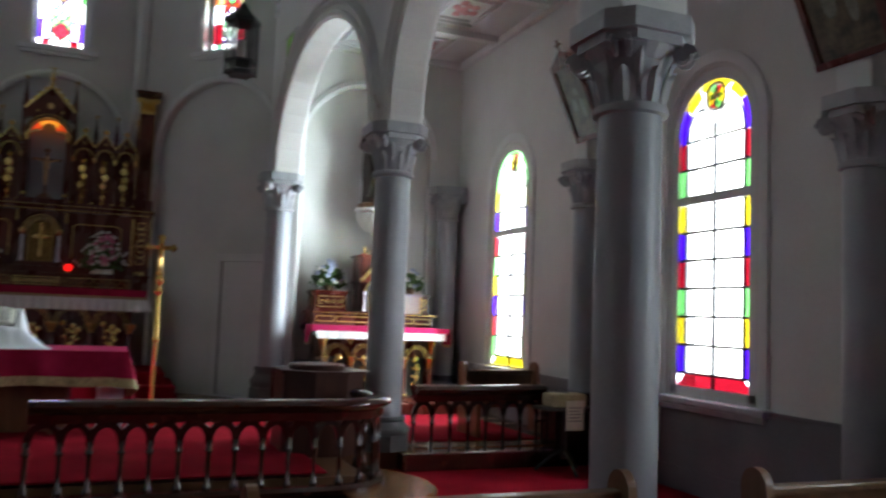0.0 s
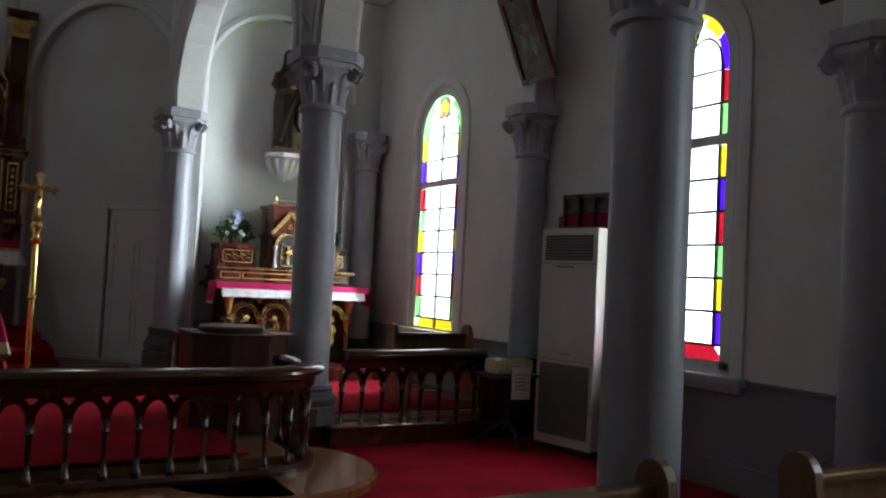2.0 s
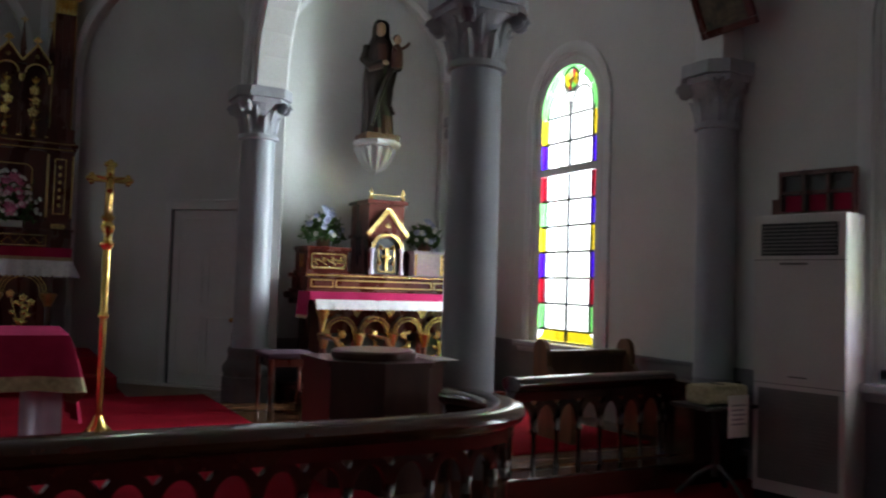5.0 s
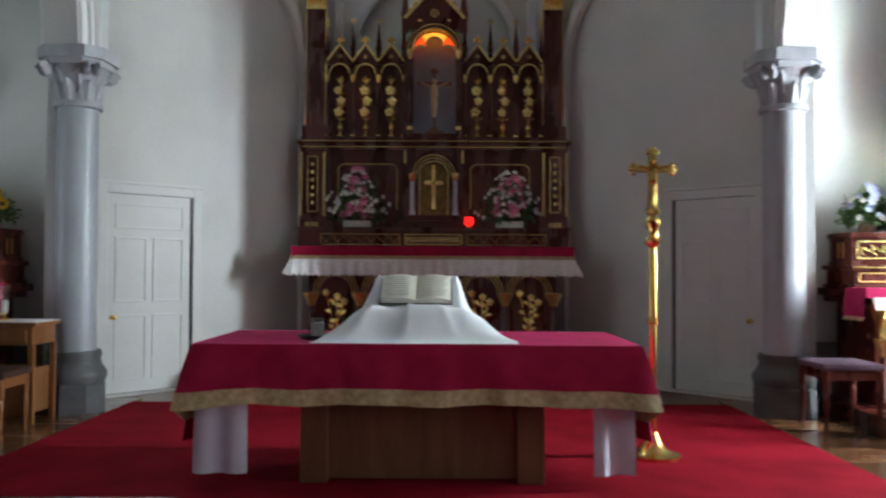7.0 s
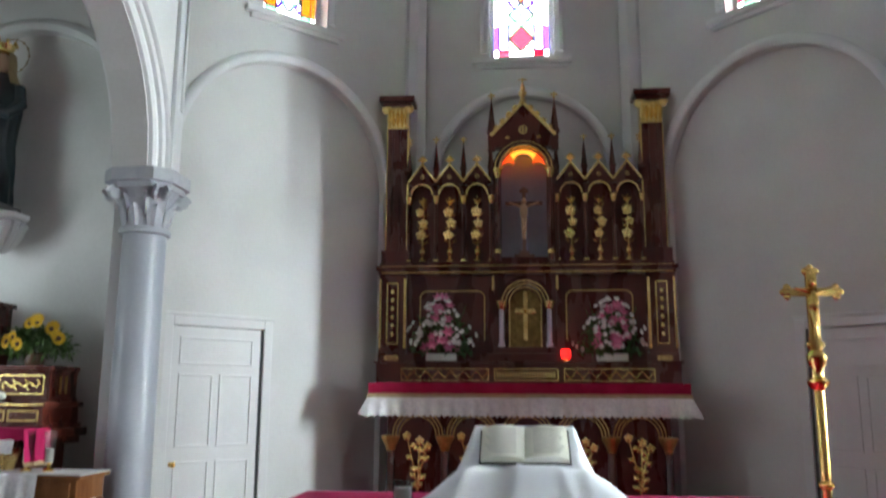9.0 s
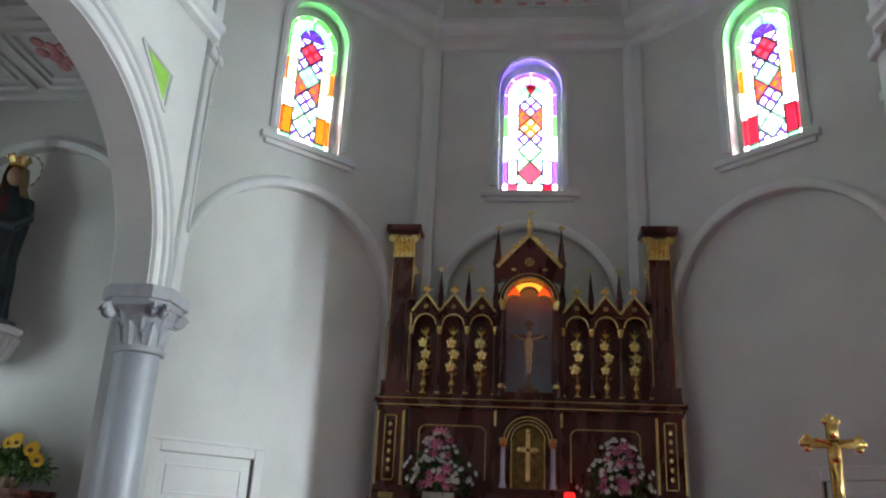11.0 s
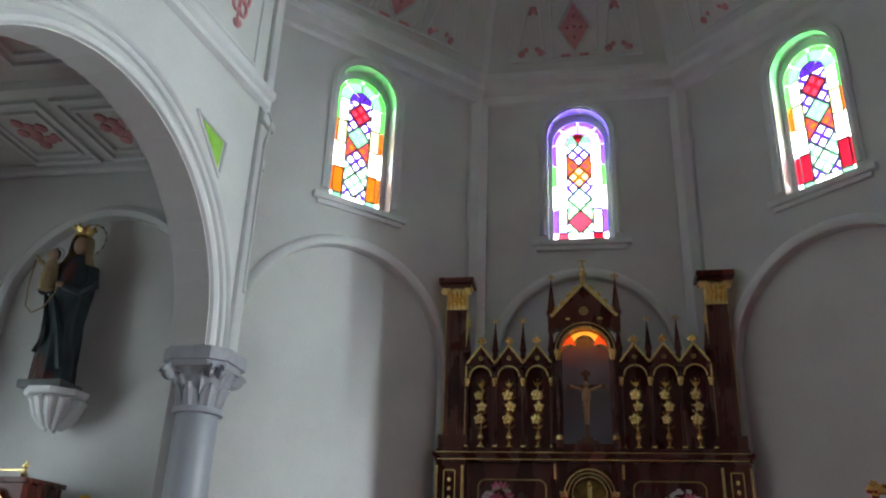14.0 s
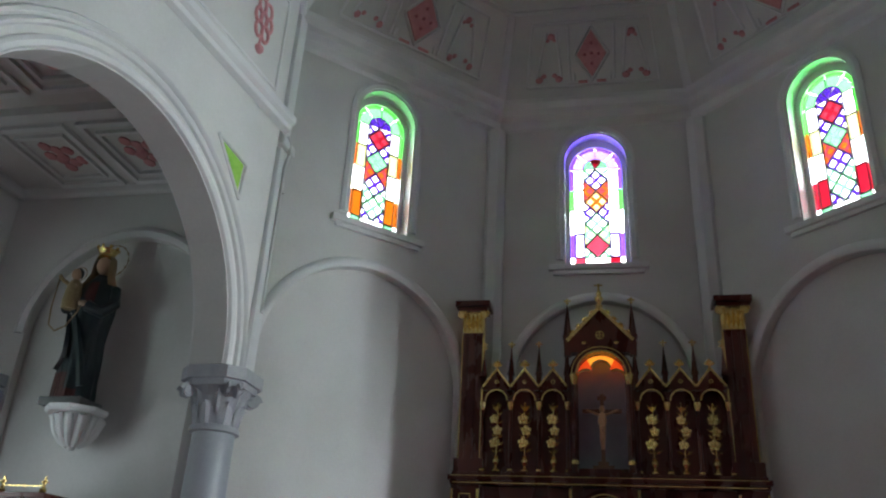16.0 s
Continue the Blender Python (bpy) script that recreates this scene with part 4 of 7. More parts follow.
        part("base", lathe([(r * 1.42, z0 + base * 0.48), (r * 1.52, z0 + base * 0.58), (r * 1.5, z0 + base * 0.66), (r * 1.28, z0 + base * 0.76), (r * 1.2, z0 + base * 0.86), (r * 1.26, z0 + base * 0.92), (r * 1.22, z0 + base), (r * 1.0, z0 + base)], 32), STONE, col, "dark stone moulded base", True)
    return col


for s in (1, -1):
    column("grey column with leaf capital and dark base beside the apse", s * COL_A[0], COL_A[1], CHANCEL, SPRING, 0.168, 0.5)
    column("grey column with leaf capital rising behind the communion rail", s * COL_B[0], COL_B[1], CHANCEL, SPRING, 0.168, 0.3)
    column("grey nave column with leaf capital beside the pews", s * COL_C[0], COL_C[1], NAVE, 3.12, 0.168, 0.12)
    column("grey nave column with leaf capital towards the rear", s * COL_D[0], COL_D[1], NAVE, 3.12, 0.168, 0.12)
    for x, y in (COL_C, COL_D):
        setting("impost_block", boxes((s * x - 0.2, s * x + 0.2, y - 0.2, y + 0.2, 3.12, SPRING + 0.01), bevel=0.02), TRIM, "white impost block between capital and arch")
    for x, y, top in ((5.50, 3.42, 3.22), (5.51, 0.05, 3.12), (5.40, 7.0, 3.42)):
        column("grey wall column with leaf capital against the aisle wall", s * x, y, CHANCEL if y > 3.3 else NAVE, top, 0.145, 0.4)
    for y, top in ((3.42, 3.22), (0.05, 3.12)):
        x0, x1 = sorted((s * 5.40, s * WALLX))
        setting("wall_pilaster", boxes((x0, x1, y - 0.14, y + 0.14, top, 5.3), bevel=0.02), TRIM, "white pilaster rising from a wall column")


# ---------------------------------------------------------------- doors in the apse
def sacristy_door(number, m, knob_left, gap_right):
    """Local x along the wall, y inwards into it, z up."""
    d = thing("door_%d" % number, "white panelled sacristy door in a moulded casing", "door", m, kind="structure")
    w, h = 1.03, 1.98
    bm = bmesh.new()
    for r in ((0.0, 0.085, 0.0, h), (w - 0.085, w, 0.0, h), (0.085, w - 0.085, h - 0.085, h)):
        block(bm, r[0], r[1], -0.035, 0.0, r[2], r[3], 0.008)
    block(bm, -0.015, w + 0.015, -0.045, 0.0, h, h + 0.03, 0.008)
    part("door_casing", bm, DOORPAINT, d, "white gloss casing")
    g0, g1 = (0.085, w - 0.085 - 0.03) if gap_right else (0.085 + 0.03, w - 0.085)
    # dark-coloured sheet paints the shade of the gap beside the leaf
    part("door_gap", boxes((0.085, w - 0.085, -0.006, -0.002, 0.0, h - 0.085)), GAPSHADE, d, "dark strip painted for the shade in the gap beside the leaf")
    leaf = bmesh.new()
    block(leaf, g0, g1, -0.016, -0.006, 0.005, h - 0.09, 0.003)
    cx = (g0 + g1) / 2
    for a, b, z0, z1 in ((g0 + 0.07, g1 - 0.07, 1.56, 1.80), (g0 + 0.07, cx - 0.03, 0.86, 1.48), (cx + 0.03, g1 - 0.07, 0.86, 1.48), (g0 + 0.07, cx - 0.03, 0.12, 0.74), (cx + 0.03, g1 - 0.07, 0.12, 0.74)):
        for r in ((a, b, z0, z0 + 0.018), (a, b, z1 - 0.018, z1), (a, a + 0.018, z0, z1), (b - 0.018, b, z0, z1)):
            block(leaf, r[0], r[1], -0.026, -0.012, r[2], r[3], 0.004)
    part("leaf", leaf, DOORPAINT, d, "white gloss panelled leaf")
    kx = g0 + 0.05 if knob_left else g1 - 0.05
    kb = lathe([(0.0, 0.0), (0.022, 0.0), (0.022, 0.006), (0.008, 0.01), (0.008, 0.03), (0.024, 0.04), (0.026, 0.052), (0.016, 0.064), (0.0, 0.066)], 14, m=Matrix.Translation((kx, -0.016, 0.72)) @ Matrix.Rotation(radians(90), 4, "X"))
    part("door_knob", kb, BRASS, d, "small brass knob", True)
    return d


m, _ = plan_frame(*offset_line(apse[0][1], apse[0][2], 0.088))
sacristy_door(1, m @ Matrix.Translation((0.11, 0, CHANCEL)), True, True)
m, _ = plan_frame(*offset_line(apse[2][1], apse[2][2], 0.088))
sacristy_door(2, m @ Matrix.Translation((DIAG - 1.14, 0, CHANCEL)), False, False)


# ---------------------------------------------------------------- flowers
def blossom_mesh(name, petals, length, width, cup, material, heart=None):
    bm = bmesh.new()
    for k in range(petals):
        m = Matrix.Rotation(2 * math.pi * k / petals, 4, "Z")
        rows = []
        for t, w, z in ((0.0, 0.25, 0.0), (0.45, 1.0, 0.5), (0.8, 0.75, 0.85), (1.0, 0.1, 1.0)):
            rows.append([bm.verts.new(m @ Vector((t * length, u * w * width, cup * z + 0.004 * abs(u)))) for u in (-1, 0, 1)])
        for a, b in zip(rows, rows[1:]):
            for i in range(2):
                bm.faces.new((a[i], a[i + 1], b[i + 1], b[i]))
    me = bpy.data.meshes.new(name)
    n0 = len(bm.faces)
    if heart:
        ball(bm, (0, 0, 0.004), heart[0], 1, 1, 0.4, 8, 5)
    bm.to_mesh(me)
    bm.free()
    me.materials.append(material)
    if heart:
        me.materials.append(heart[1])
        me.polygons.foreach_set("material_index", [0 if i < n0 else 1 for i in range(len(me.polygons))])
    return me


LILY_PINK = blossom_mesh("pink_lily", 6, 0.054, 0.014, 0.028, PETALPINK)
LILY_WHITE = blossom_mesh("white_bloom", 6, 0.026, 0.012, 0.012, PETALWHITE)
SUNFLOWER = blossom_mesh("sunflower", 14, 0.050, 0.011, 0.008, PETALYELLOW, (0.02, SEEDHEAD))
HYDRANGEA = blossom_mesh("blue_bloom", 6, 0.035, 0.015, 0.01, PETALBLUE)


def bouquet(label, place, w, h, blooms, count, seed, vase=None):
    rnd = random.Random(seed)
    th = thing("flower_arrangement", label, "flowers", Matrix.Translation(place), "altar flowers")
    if vase == "dish":
        part("vase", boxes((-0.15, 0.15, -0.06, 0.06, 0.0, 0.075), bevel=0.012), PETALWHITE, th, "low white oblong vase")
    else:
        part("vase", lathe([(0.0, 0.0), (0.06, 0.0), (0.075, 0.03), (0.07, 0.09), (0.055, 0.1), (0.0, 0.1)], 16), OAK, th, "small brown vase", True)
    green = bmesh.new()
    for k in range(560):
        a, e, rr = rnd.uniform(0, 6.28), rnd.uniform(-0.15, 1.45), rnd.uniform(0.35, 1.0) ** 0.6
        p = Vector((w * rr * math.cos(e) * math.cos(a), 0.55 * w * rr * math.cos(e) * math.sin(a), 0.09 + h * 0.8 * rr * max(0.0, math.sin(e))))
        q = Euler((rnd.uniform(-1.2, 1.2), rnd.uniform(-1.2, 1.2), rnd.uniform(0, 6.28))).to_matrix().to_4x4()
        m = Matrix.Translation(p) @ q
        ln, wd = rnd.uniform(0.045, 0.09), rnd.uniform(0.010, 0.02)
        v = [green.verts.new(m @ Vector(c)) for c in ((0, 0, 0), (ln * 0.45, wd, 0.008), (ln, 0, -0.01), (ln * 0.45, -wd, 0.008), (ln * 0.5, 0, 0.016))]
        for f in ((0, 1, 4), (1, 2, 4), (2, 3, 4), (3, 0, 4)):
            green.faces.new([v[i] for i in f])
    for k in range(14):
        a = rnd.uniform(0, 6.28)
        sweep([(0, 0, 0.05), (0.5 * w * math.cos(a), 0.25 * w * math.sin(a), 0.09 + h * 0.45), (0.8 * w * math.cos(a), 0.4 * w * math.sin(a), 0.09 + h * rnd.uniform(0.5, 0.9))], disc_section(0.003, 4), green)
    part("foliage", green, LEAF, th, "dense green leaves and stems")
    for k in range(count):
        me, spread, lift = blooms[k % len(blooms)]
        a = rnd.uniform(0, 6.28)
        e = rnd.uniform(0.05, 1.45)
        p = Vector((spread * w * math.cos(e) * math.cos(a), -0.12 * w - 0.45 * w * math.cos(e) * abs(math.sin(a)), 0.10 + h * lift * math.sin(e)))
        ob = new("blossom", me)
        ob.parent = th
        face = Vector((p.x, p.y - 0.2, p.z * 0.6 - 0.1)).to_track_quat("Z", "Y").to_matrix().to_4x4()
        sc = rnd.uniform(0.8, 1.2)
        ob.matrix_local = Matrix.Translation(p) @ face @ Matrix.Diagonal((sc, sc, sc, 1))
    return th


# ---------------------------------------------------------------- high altar and its retable
def gold_line(bm, x0, x1, y, z0, z1):
    block(bm, x0, x1, y - 0.006, y, z0, z1)


def gold_rect(bm, x0, x1, y, z0, z1, w=0.012):
    for r in ((x0, x1, z0, z0 + w), (x0, x1, z1 - w, z1), (x0, x0 + w, z0, z1), (x1 - w, x1, z0, z1)):
        gold_line(bm, r[0], r[1], y, r[2], r[3])


def arch_ring(bm, cx, y, zs, r0, r1, depth=0.02, a0=0, a1=180, n=12):
    for k in range(n):
        t0, t1 = a0 + (a1 - a0) * k / n, a0 + (a1 - a0) * (k + 1) / n
        o = arc_pts(cx, zs, r1, t0, t1, 1) + arc_pts(cx, zs, r0, t1, t0, 1)
        prism(o, depth, Matrix.Translation((0, y - depth, 0)), bm)


def gilt_leaf(bm, c, lean, length, width):
    """A carved leaf growing sideways and up from c, folded along its midrib."""
    d = Vector((math.sin(lean), 0, math.cos(lean)))
    n = Vector((d.z, 0, -d.x))
    rows = [c, c + d * length * 0.5 + n * width + Vector((0, -0.004, 0)), c + d * length, c + d * length * 0.5 - n * width + Vector((0, -0.004, 0)), c + d * length * 0.5 + Vector((0, -0.016, 0))]
    v = [bm.verts.new(p) for p in rows]
    for f in ((0, 1, 4), (1, 2, 4), (2, 3, 4), (3, 0, 4)):
        bm.faces.new([v[i] for i in f])


def gilt_rose(bm, c, r):
    """A carved open bloom: five cupped petals round a button."""
    for j in range(5):
        a = j * 1.257 + 0.3
        ball(bm, c + Vector((r * 0.62 * math.cos(a), -0.004, r * 0.62 * math.sin(a))), r * 0.46, 1, 0.55, 1, 6, 4)
    ball(bm, c + Vector((0, -0.012, 0)), r * 0.34, 1, 0.8, 1, 6, 4)


def lily_stem(bm, x, y, z0, h, rnd):
    """A gilded lily stem in a small vase, carved in relief."""
    lathe([(0.0, z0), (0.04, z0), (0.042, z0 + 0.012), (0.016, z0 + 0.035), (0.014, z0 + 0.05), (0.034, z0 + 0.085), (0.036, z0 + 0.11), (0.02, z0 + 0.13), (0.034, z0 + 0.145), (0.0, z0 + 0.145)], 10, (x, y), bm)
    sweep([(x, y, z0 + 0.13), (x + rnd.uniform(-0.01, 0.01), y, z0 + h * 0.55), (x + rnd.uniform(-0.012, 0.012), y, z0 + h)], disc_section(0.008, 5), bm)
    for t in (0.27, 0.36, 0.47, 0.57, 0.68, 0.79):
        for s in (1, -1):
            gilt_leaf(bm, Vector((x + s * 0.008, y - 0.004, z0 + h * t)), s * rnd.uniform(0.65, 1.15), rnd.uniform(0.055, 0.085), 0.013)
    for k, t in enumerate((0.40, 0.58, 0.75)):
        gilt_rose(bm, Vector((x + (0.018 if k % 2 else -0.018) + rnd.uniform(-0.008, 0.008), y - 0.016, z0 + h * t)), rnd.uniform(0.046, 0.056))
    for s in (-0.5, 0.0, 0.5):
        gilt_leaf(bm, Vector((x, y - 0.004, z0 + h * 0.86)), s + rnd.uniform(-0.1, 0.1), 0.10, 0.014)


def spire(bm, tip, x, y, z0, z1, w=0.026):
    block(bm, x - w, x + w, y - w, y + w, z0, z0 + (z1 - z0) * 0.35)
    block(bm, x - w * 1.35, x + w * 1.35, y - w * 1.35, y + w * 1.35, z0 + (z1 - z0) * 0.33, z0 + (z1 - z0) * 0.37)
    lathe([(w * 1.25, z0 + (z1 - z0) * 0.37), (0.004, z1)], 4, (x, y), bm)
    ball(tip, (x, y, z1 + 0.005), 0.017, 1, 1, 0.8, 8, 6)
    for dx, dz in ((0, 0.052), (0.026, 0.032), (-0.026, 0.032), (0, 0.030)):
        ball(tip, (x + dx, y, z1 + dz), 0.013, 1, 0.6, 1, 7, 5)
    block(tip, x - 0.026, x + 0.026, y - 0.005, y + 0.005, z1 + 0.026, z1 + 0.038)
    block(tip, x - 0.006, x + 0.006, y - 0.005, y + 0.005, z1 + 0.005, z1 + 0.055)


RET = thing("retable", "tall carved mahogany retable with gilded arches and spires", "altarpiece", Matrix())
RY = 9.02
plat = boxes((-1.85, 1.85, 7.55, 9.40, CHANCEL, 0.52), (-1.72, 1.72, 7.85, 9.40, 0.52, 0.68), bevel=0.01)
tagged(link_mesh("altar_platform", plat, CARPET, None), "two red-carpeted steps carrying the high altar", "platform")
part("lower_case", boxes((-1.44, 1.44, RY, 9.40, 1.80, 2.86), bevel=0.006), MAHOGANY, RET, "dark mahogany lower tier")
part("gradine", boxes((-1.47, 1.47, RY - 0.16, RY + 0.02, 1.70, 1.97), bevel=0.005), MAHOGANY, RET, "mahogany step behind the altar")
part("gradine_shelf", boxes((-1.49, 1.49, RY - 0.18, RY + 0.02, 1.97, 1.99), bevel=0.005), MAHOGANY, RET, "thin mahogany shelf")
part("gradine_riser", boxes((-1.47, 1.47, RY - 0.08, RY + 0.02, 1.99, 2.07), bevel=0.005), MAHOGANY, RET, "low upper step")
gl = bmesh.new()
for x0, x1 in ((-1.22, -0.36), (0.36, 1.22)):
    gold_rect(gl, x0, x1, RY - 0.16, 1.80, 1.92, 0.008)
    n = 14
    for k in range(n):
        a = x0 + (x1 - x0) * k / n
        b = x0 + (x1 - x0) * (k + 1) / n
        z0, z1 = (1.825, 1.895) if k % 2 else (1.895, 1.825)
        sweep([(a, RY - 0.164, z0), (b, RY - 0.164, z1)], disc_section(0.007, 4), gl, up=(0, -1, 0))
gold_rect(gl, -0.31, 0.31, RY - 0.16, 1.80, 1.92, 0.012)
for k in range(22):
    gold_line(gl, -0.285 + k * 0.026, -0.270 + k * 0.026, RY - 0.16, 1.83, 1.89)
for s in (1, -1):
    gold_rect(gl, *sorted((s * 1.26, s * 1.40)), RY - 0.08, 2.0, 2.05, 0.008)
    for k in range(5):
        gold_line(gl, s * (1.28 + k * 0.025) - 0.007, s * (1.28 + k * 0.025) + 0.007, RY - 0.08, 2.01, 2.04)
part("gradine_ornament", gl, GOLD, RET, "gilded zigzag and bead bands")
part("cornice", boxes((-1.48, 1.48, RY - 0.07, 9.40, 2.86, 2.90), (-1.50, 1.50, RY - 0.09, 9.40, 2.90, 2.95), (-1.47, 1.47, RY - 0.05, 9.40, 2.95, 2.985), bevel=0.006), MAHOGANY, RET, "moulded mahogany cornice")
gl = bmesh.new()
gold_line(gl, -1.45, 1.45, RY - 0.07, 2.872, 2.882)
gold_line(gl, -1.47, 1.47, RY - 0.09, 2.937, 2.944)
part("cornice_line", gl, GOLD, RET, "thin gilded lines")
for x0, x1 in ((-1.20, -0.26), (0.26, 1.20)):
    part("upper_back", boxes((x0, x1, RY + 0.06, RY + 0.14, 2.985, 3.88)), MAHOGANY, RET, "dark panel behind the arches")
rnd = random.Random(5)
for s in (1, -1):
    # flanking pilasters
    p = boxes(*[tuple(sorted((s * a, s * b))) + (RY - 0.03, RY + 0.16, 2.985, 3.12) for a, b in ((1.17, 1.46),)], bevel=0.006)
    for a, b in ((1.20, 1.26), (1.28, 1.345), (1.365, 1.42)):
        block(p, *sorted((s * a, s * b)), RY - 0.01, RY + 0.14, 3.12, 4.42, 0.008)
    block(p, *sorted((s * 1.205, s * 1.415)), RY + 0.005, RY + 0.13, 3.12, 4.42)
    part("pilaster", p, MAHOGANY, RET, "fluted mahogany pilaster")
    g = bmesh.new()
    gold_line(g, *sorted((s * 1.188, s * 1.206)), RY - 0.004, 3.12, 4.40)
    gold_line(g, *sorted((s * 1.414, s * 1.424)), RY - 0.004, 3.12, 4.40)
    part("pilaster_line", g, GOLD, RET, "gilded edge lines")
    c = boxes(tuple(sorted((s * 1.20, s * 1.42))) + (RY - 0.01, RY + 0.14, 4.42, 4.67))
    for k in range(5):
        leaf_bm(c, Matrix.Translation((s * 1.31 + (k - 2) * 0.045, RY - 0.012, 4.44)) @ Matrix.Rotation(radians(-90), 4, "Z"), 0.19, 0.022, 0.055)
    for k in (-1, 1):
        volute(c, Matrix.Translation((s * 1.31 + k * 0.12, RY - 0.03, 4.62)), 0.035)
    part("pilaster_capital", c, GOLD, RET, "gilded leaf capital")
    part("pilaster_top", boxes(tuple(sorted((s * 1.13, s * 1.50))) + (RY - 0.09, RY + 0.20, 4.70, 4.76), tuple(sorted((s * 1.16, s * 1.47))) + (RY - 0.05, RY + 0.17, 4.66, 4.70), bevel=0.006), MAHOGANY, RET, "dark moulded slab")
    lowp = boxes(tuple(sorted((s * 1.19, s * 1.47))) + (RY - 0.05, RY + 0.05, 2.07, 2.86), bevel=0.006)
    part("lower_pilaster", lowp, MAHOGANY, RET, "square mahogany pilaster")
    g = bmesh.new()
    gold_rect(g, *sorted((s * 1.27, s * 1.39)), RY - 0.05, 2.16, 2.78, 0.012)
    gold_line(g, *sorted((s * 1.192, s * 1.218)), RY - 0.05, 2.12, 2.82)
    gold_line(g, *sorted((s * 1.446, s * 1.466)), RY - 0.05, 2.12, 2.82)
    for k in range(6):
        ball(g, (s * 1.33, RY - 0.052, 2.26 + k * 0.085), 0.02, 1, 0.4, 1.3, 6, 4)
    part("lower_pilaster_ornament", g, GOLD, RET, "gilded panel ornament")
    # lower side panel
    g = bmesh.new()
    x0, x1 = sorted((s * 0.40, s * 1.06))
    for a, b in ((x0, x0 + 0.012), (x1 - 0.012, x1)):
        gold_line(g, a, b, RY, 2.2, 2.62)
    gold_line(g, x0 + 0.08, x1 - 0.08, RY, 2.69, 2.702)
    arch_ring(g, x0 + 0.08, RY, 2.62, 0.07, 0.082, 0.008, 90, 180, 5)
    arch_ring(g, x1 - 0.08, RY, 2.62, 0.07, 0.082, 0.008, 0, 90, 5)
    part("panel_line", g, DULLGOLD, RET, "gilded panel outline")
    # three arched bays
    for k in range(3):
        cx = s * (0.335 + 0.1417 + k * 0.2833)
        hw = 0.1417
        arch = bmesh.new()
        arch_ring(arch, cx, RY + 0.03, 3.69, 0.118, 0.142, 0.07)
        prism([(cx - hw, 3.82), (cx + hw, 3.82), (cx, 4.0)], 0.07, Matrix.Translation((0, RY - 0.03, 0)), arch)
        block(arch, cx - hw, cx + hw, RY - 0.03, RY + 0.04, 3.80, 3.84)
        part("bay_arch", arch, MAHOGANY, RET, "mahogany arch and gable")
        g = bmesh.new()
        arch_ring(g, cx, RY - 0.04, 3.69, 0.100, 0.116, 0.012)
        for sg in (1, -1):
            sweep([(cx + sg * hw, RY - 0.04, 3.83), (cx, RY - 0.04, 4.015)], [(-0.011, -0.01), (0.011, -0.01), (0.011, 0.01), (-0.011, 0.01)], g, up=(0, -1, 0))
        lathe([(0.012, 4.00), (0.020, 4.02), (0.010, 4.035), (0.022, 4.05), (0.0, 4.06)], 8, (cx, RY - 0.02), g)
        for lean in (-1.15, -0.5, 0.0, 0.5, 1.15):
            gilt_leaf(g, Vector((cx, RY - 0.024, 4.05)), lean, 0.075 if abs(lean) < 0.1 else 0.062, 0.022)
        arch_ring(g, cx, RY - 0.03, 3.885, 0.014, 0.022, 0.006, 0, 360, 8)
        part("bay_gilding", g, GOLD, RET, "gilded gable edges and finial")
        lil = bmesh.new()
        lily_stem(lil, cx, RY + 0.03, 3.005, 0.68, rnd)
        part("lily_relief", lil, GOLD, RET, "gilded lily stem in a vase")
        for e in ((-1, 1) if k == 2 else (-1,)):
            bx = cx + s * e * hw
            shaft = lathe([(0.03, 2.985), (0.03, 3.03), (0.018, 3.05), (0.018, 3.62), (0.026, 3.65), (0.03, 3.69), (0.0, 3.69)], 10, (bx, RY + 0.0))
            part("colonnette", shaft, MAHOGANY, RET, "slim turned mahogany shaft", True)
            g = bmesh.new()
            lathe([(0.019, 3.6), (0.03, 3.63), (0.04, 3.68), (0.03, 3.69), (0.0, 3.69)], 10, (bx, RY + 0.0), g)
            part("colonnette_capital", g, GOLD, RET, "gilded colonnette cap", True)
            g = bmesh.new()
            lathe([(0.031, 3.0), (0.034, 3.01), (0.031, 3.02), (0.0, 3.02)], 10, (bx, RY + 0.0), g)
            part("colonnette_ring", g, GOLD, RET, "gilded base ring", True)
            sp, tip = bmesh.new(), bmesh.new()
            spire(sp, tip, bx, RY + 0.0, 3.82, 4.26)
            part("pinnacle", sp, MAHOGANY, RET, "dark pointed pinnacle")
            part("pinnacle_tip", tip, GOLD, RET, "gilded tip")
# middle niche with its gable
nb = bmesh.new()
for s in (1, -1):
    block(nb, *sorted((s * 0.23, s * 0.31)), RY - 0.05, RY + 0.16, 2.985, 3.92, 0.005)
    lathe([(0.035, 2.985), (0.035, 3.1), (0.022, 3.12), (0.022, 3.86), (0.035, 3.92), (0.0, 3.92)], 10, (s * 0.265, RY - 0.08), nb)
arch_ring(nb, 0, RY + 0.1, 3.94, 0.235, 0.315, 0.18)
gab = [(-0.32, 4.18), (0.32, 4.18), (0.32, 4.30), (0, 4.64), (-0.32, 4.30)]
prism(gab, 0.12, Matrix.Translation((0, RY - 0.06, 0)), nb)
block(nb, -0.34, 0.34, RY - 0.07, RY + 0.16, 2.96, 3.03, 0.006)
part("niche_frame", nb, MAHOGANY, RET, "mahogany niche frame and gable")
part("niche_back", boxes((-0.24, 0.24, RY + 0.12, RY + 0.14, 2.985, 4.2)), NICHEBLUE, RET, "grey cloth at the back of the niche")
g = bmesh.new()
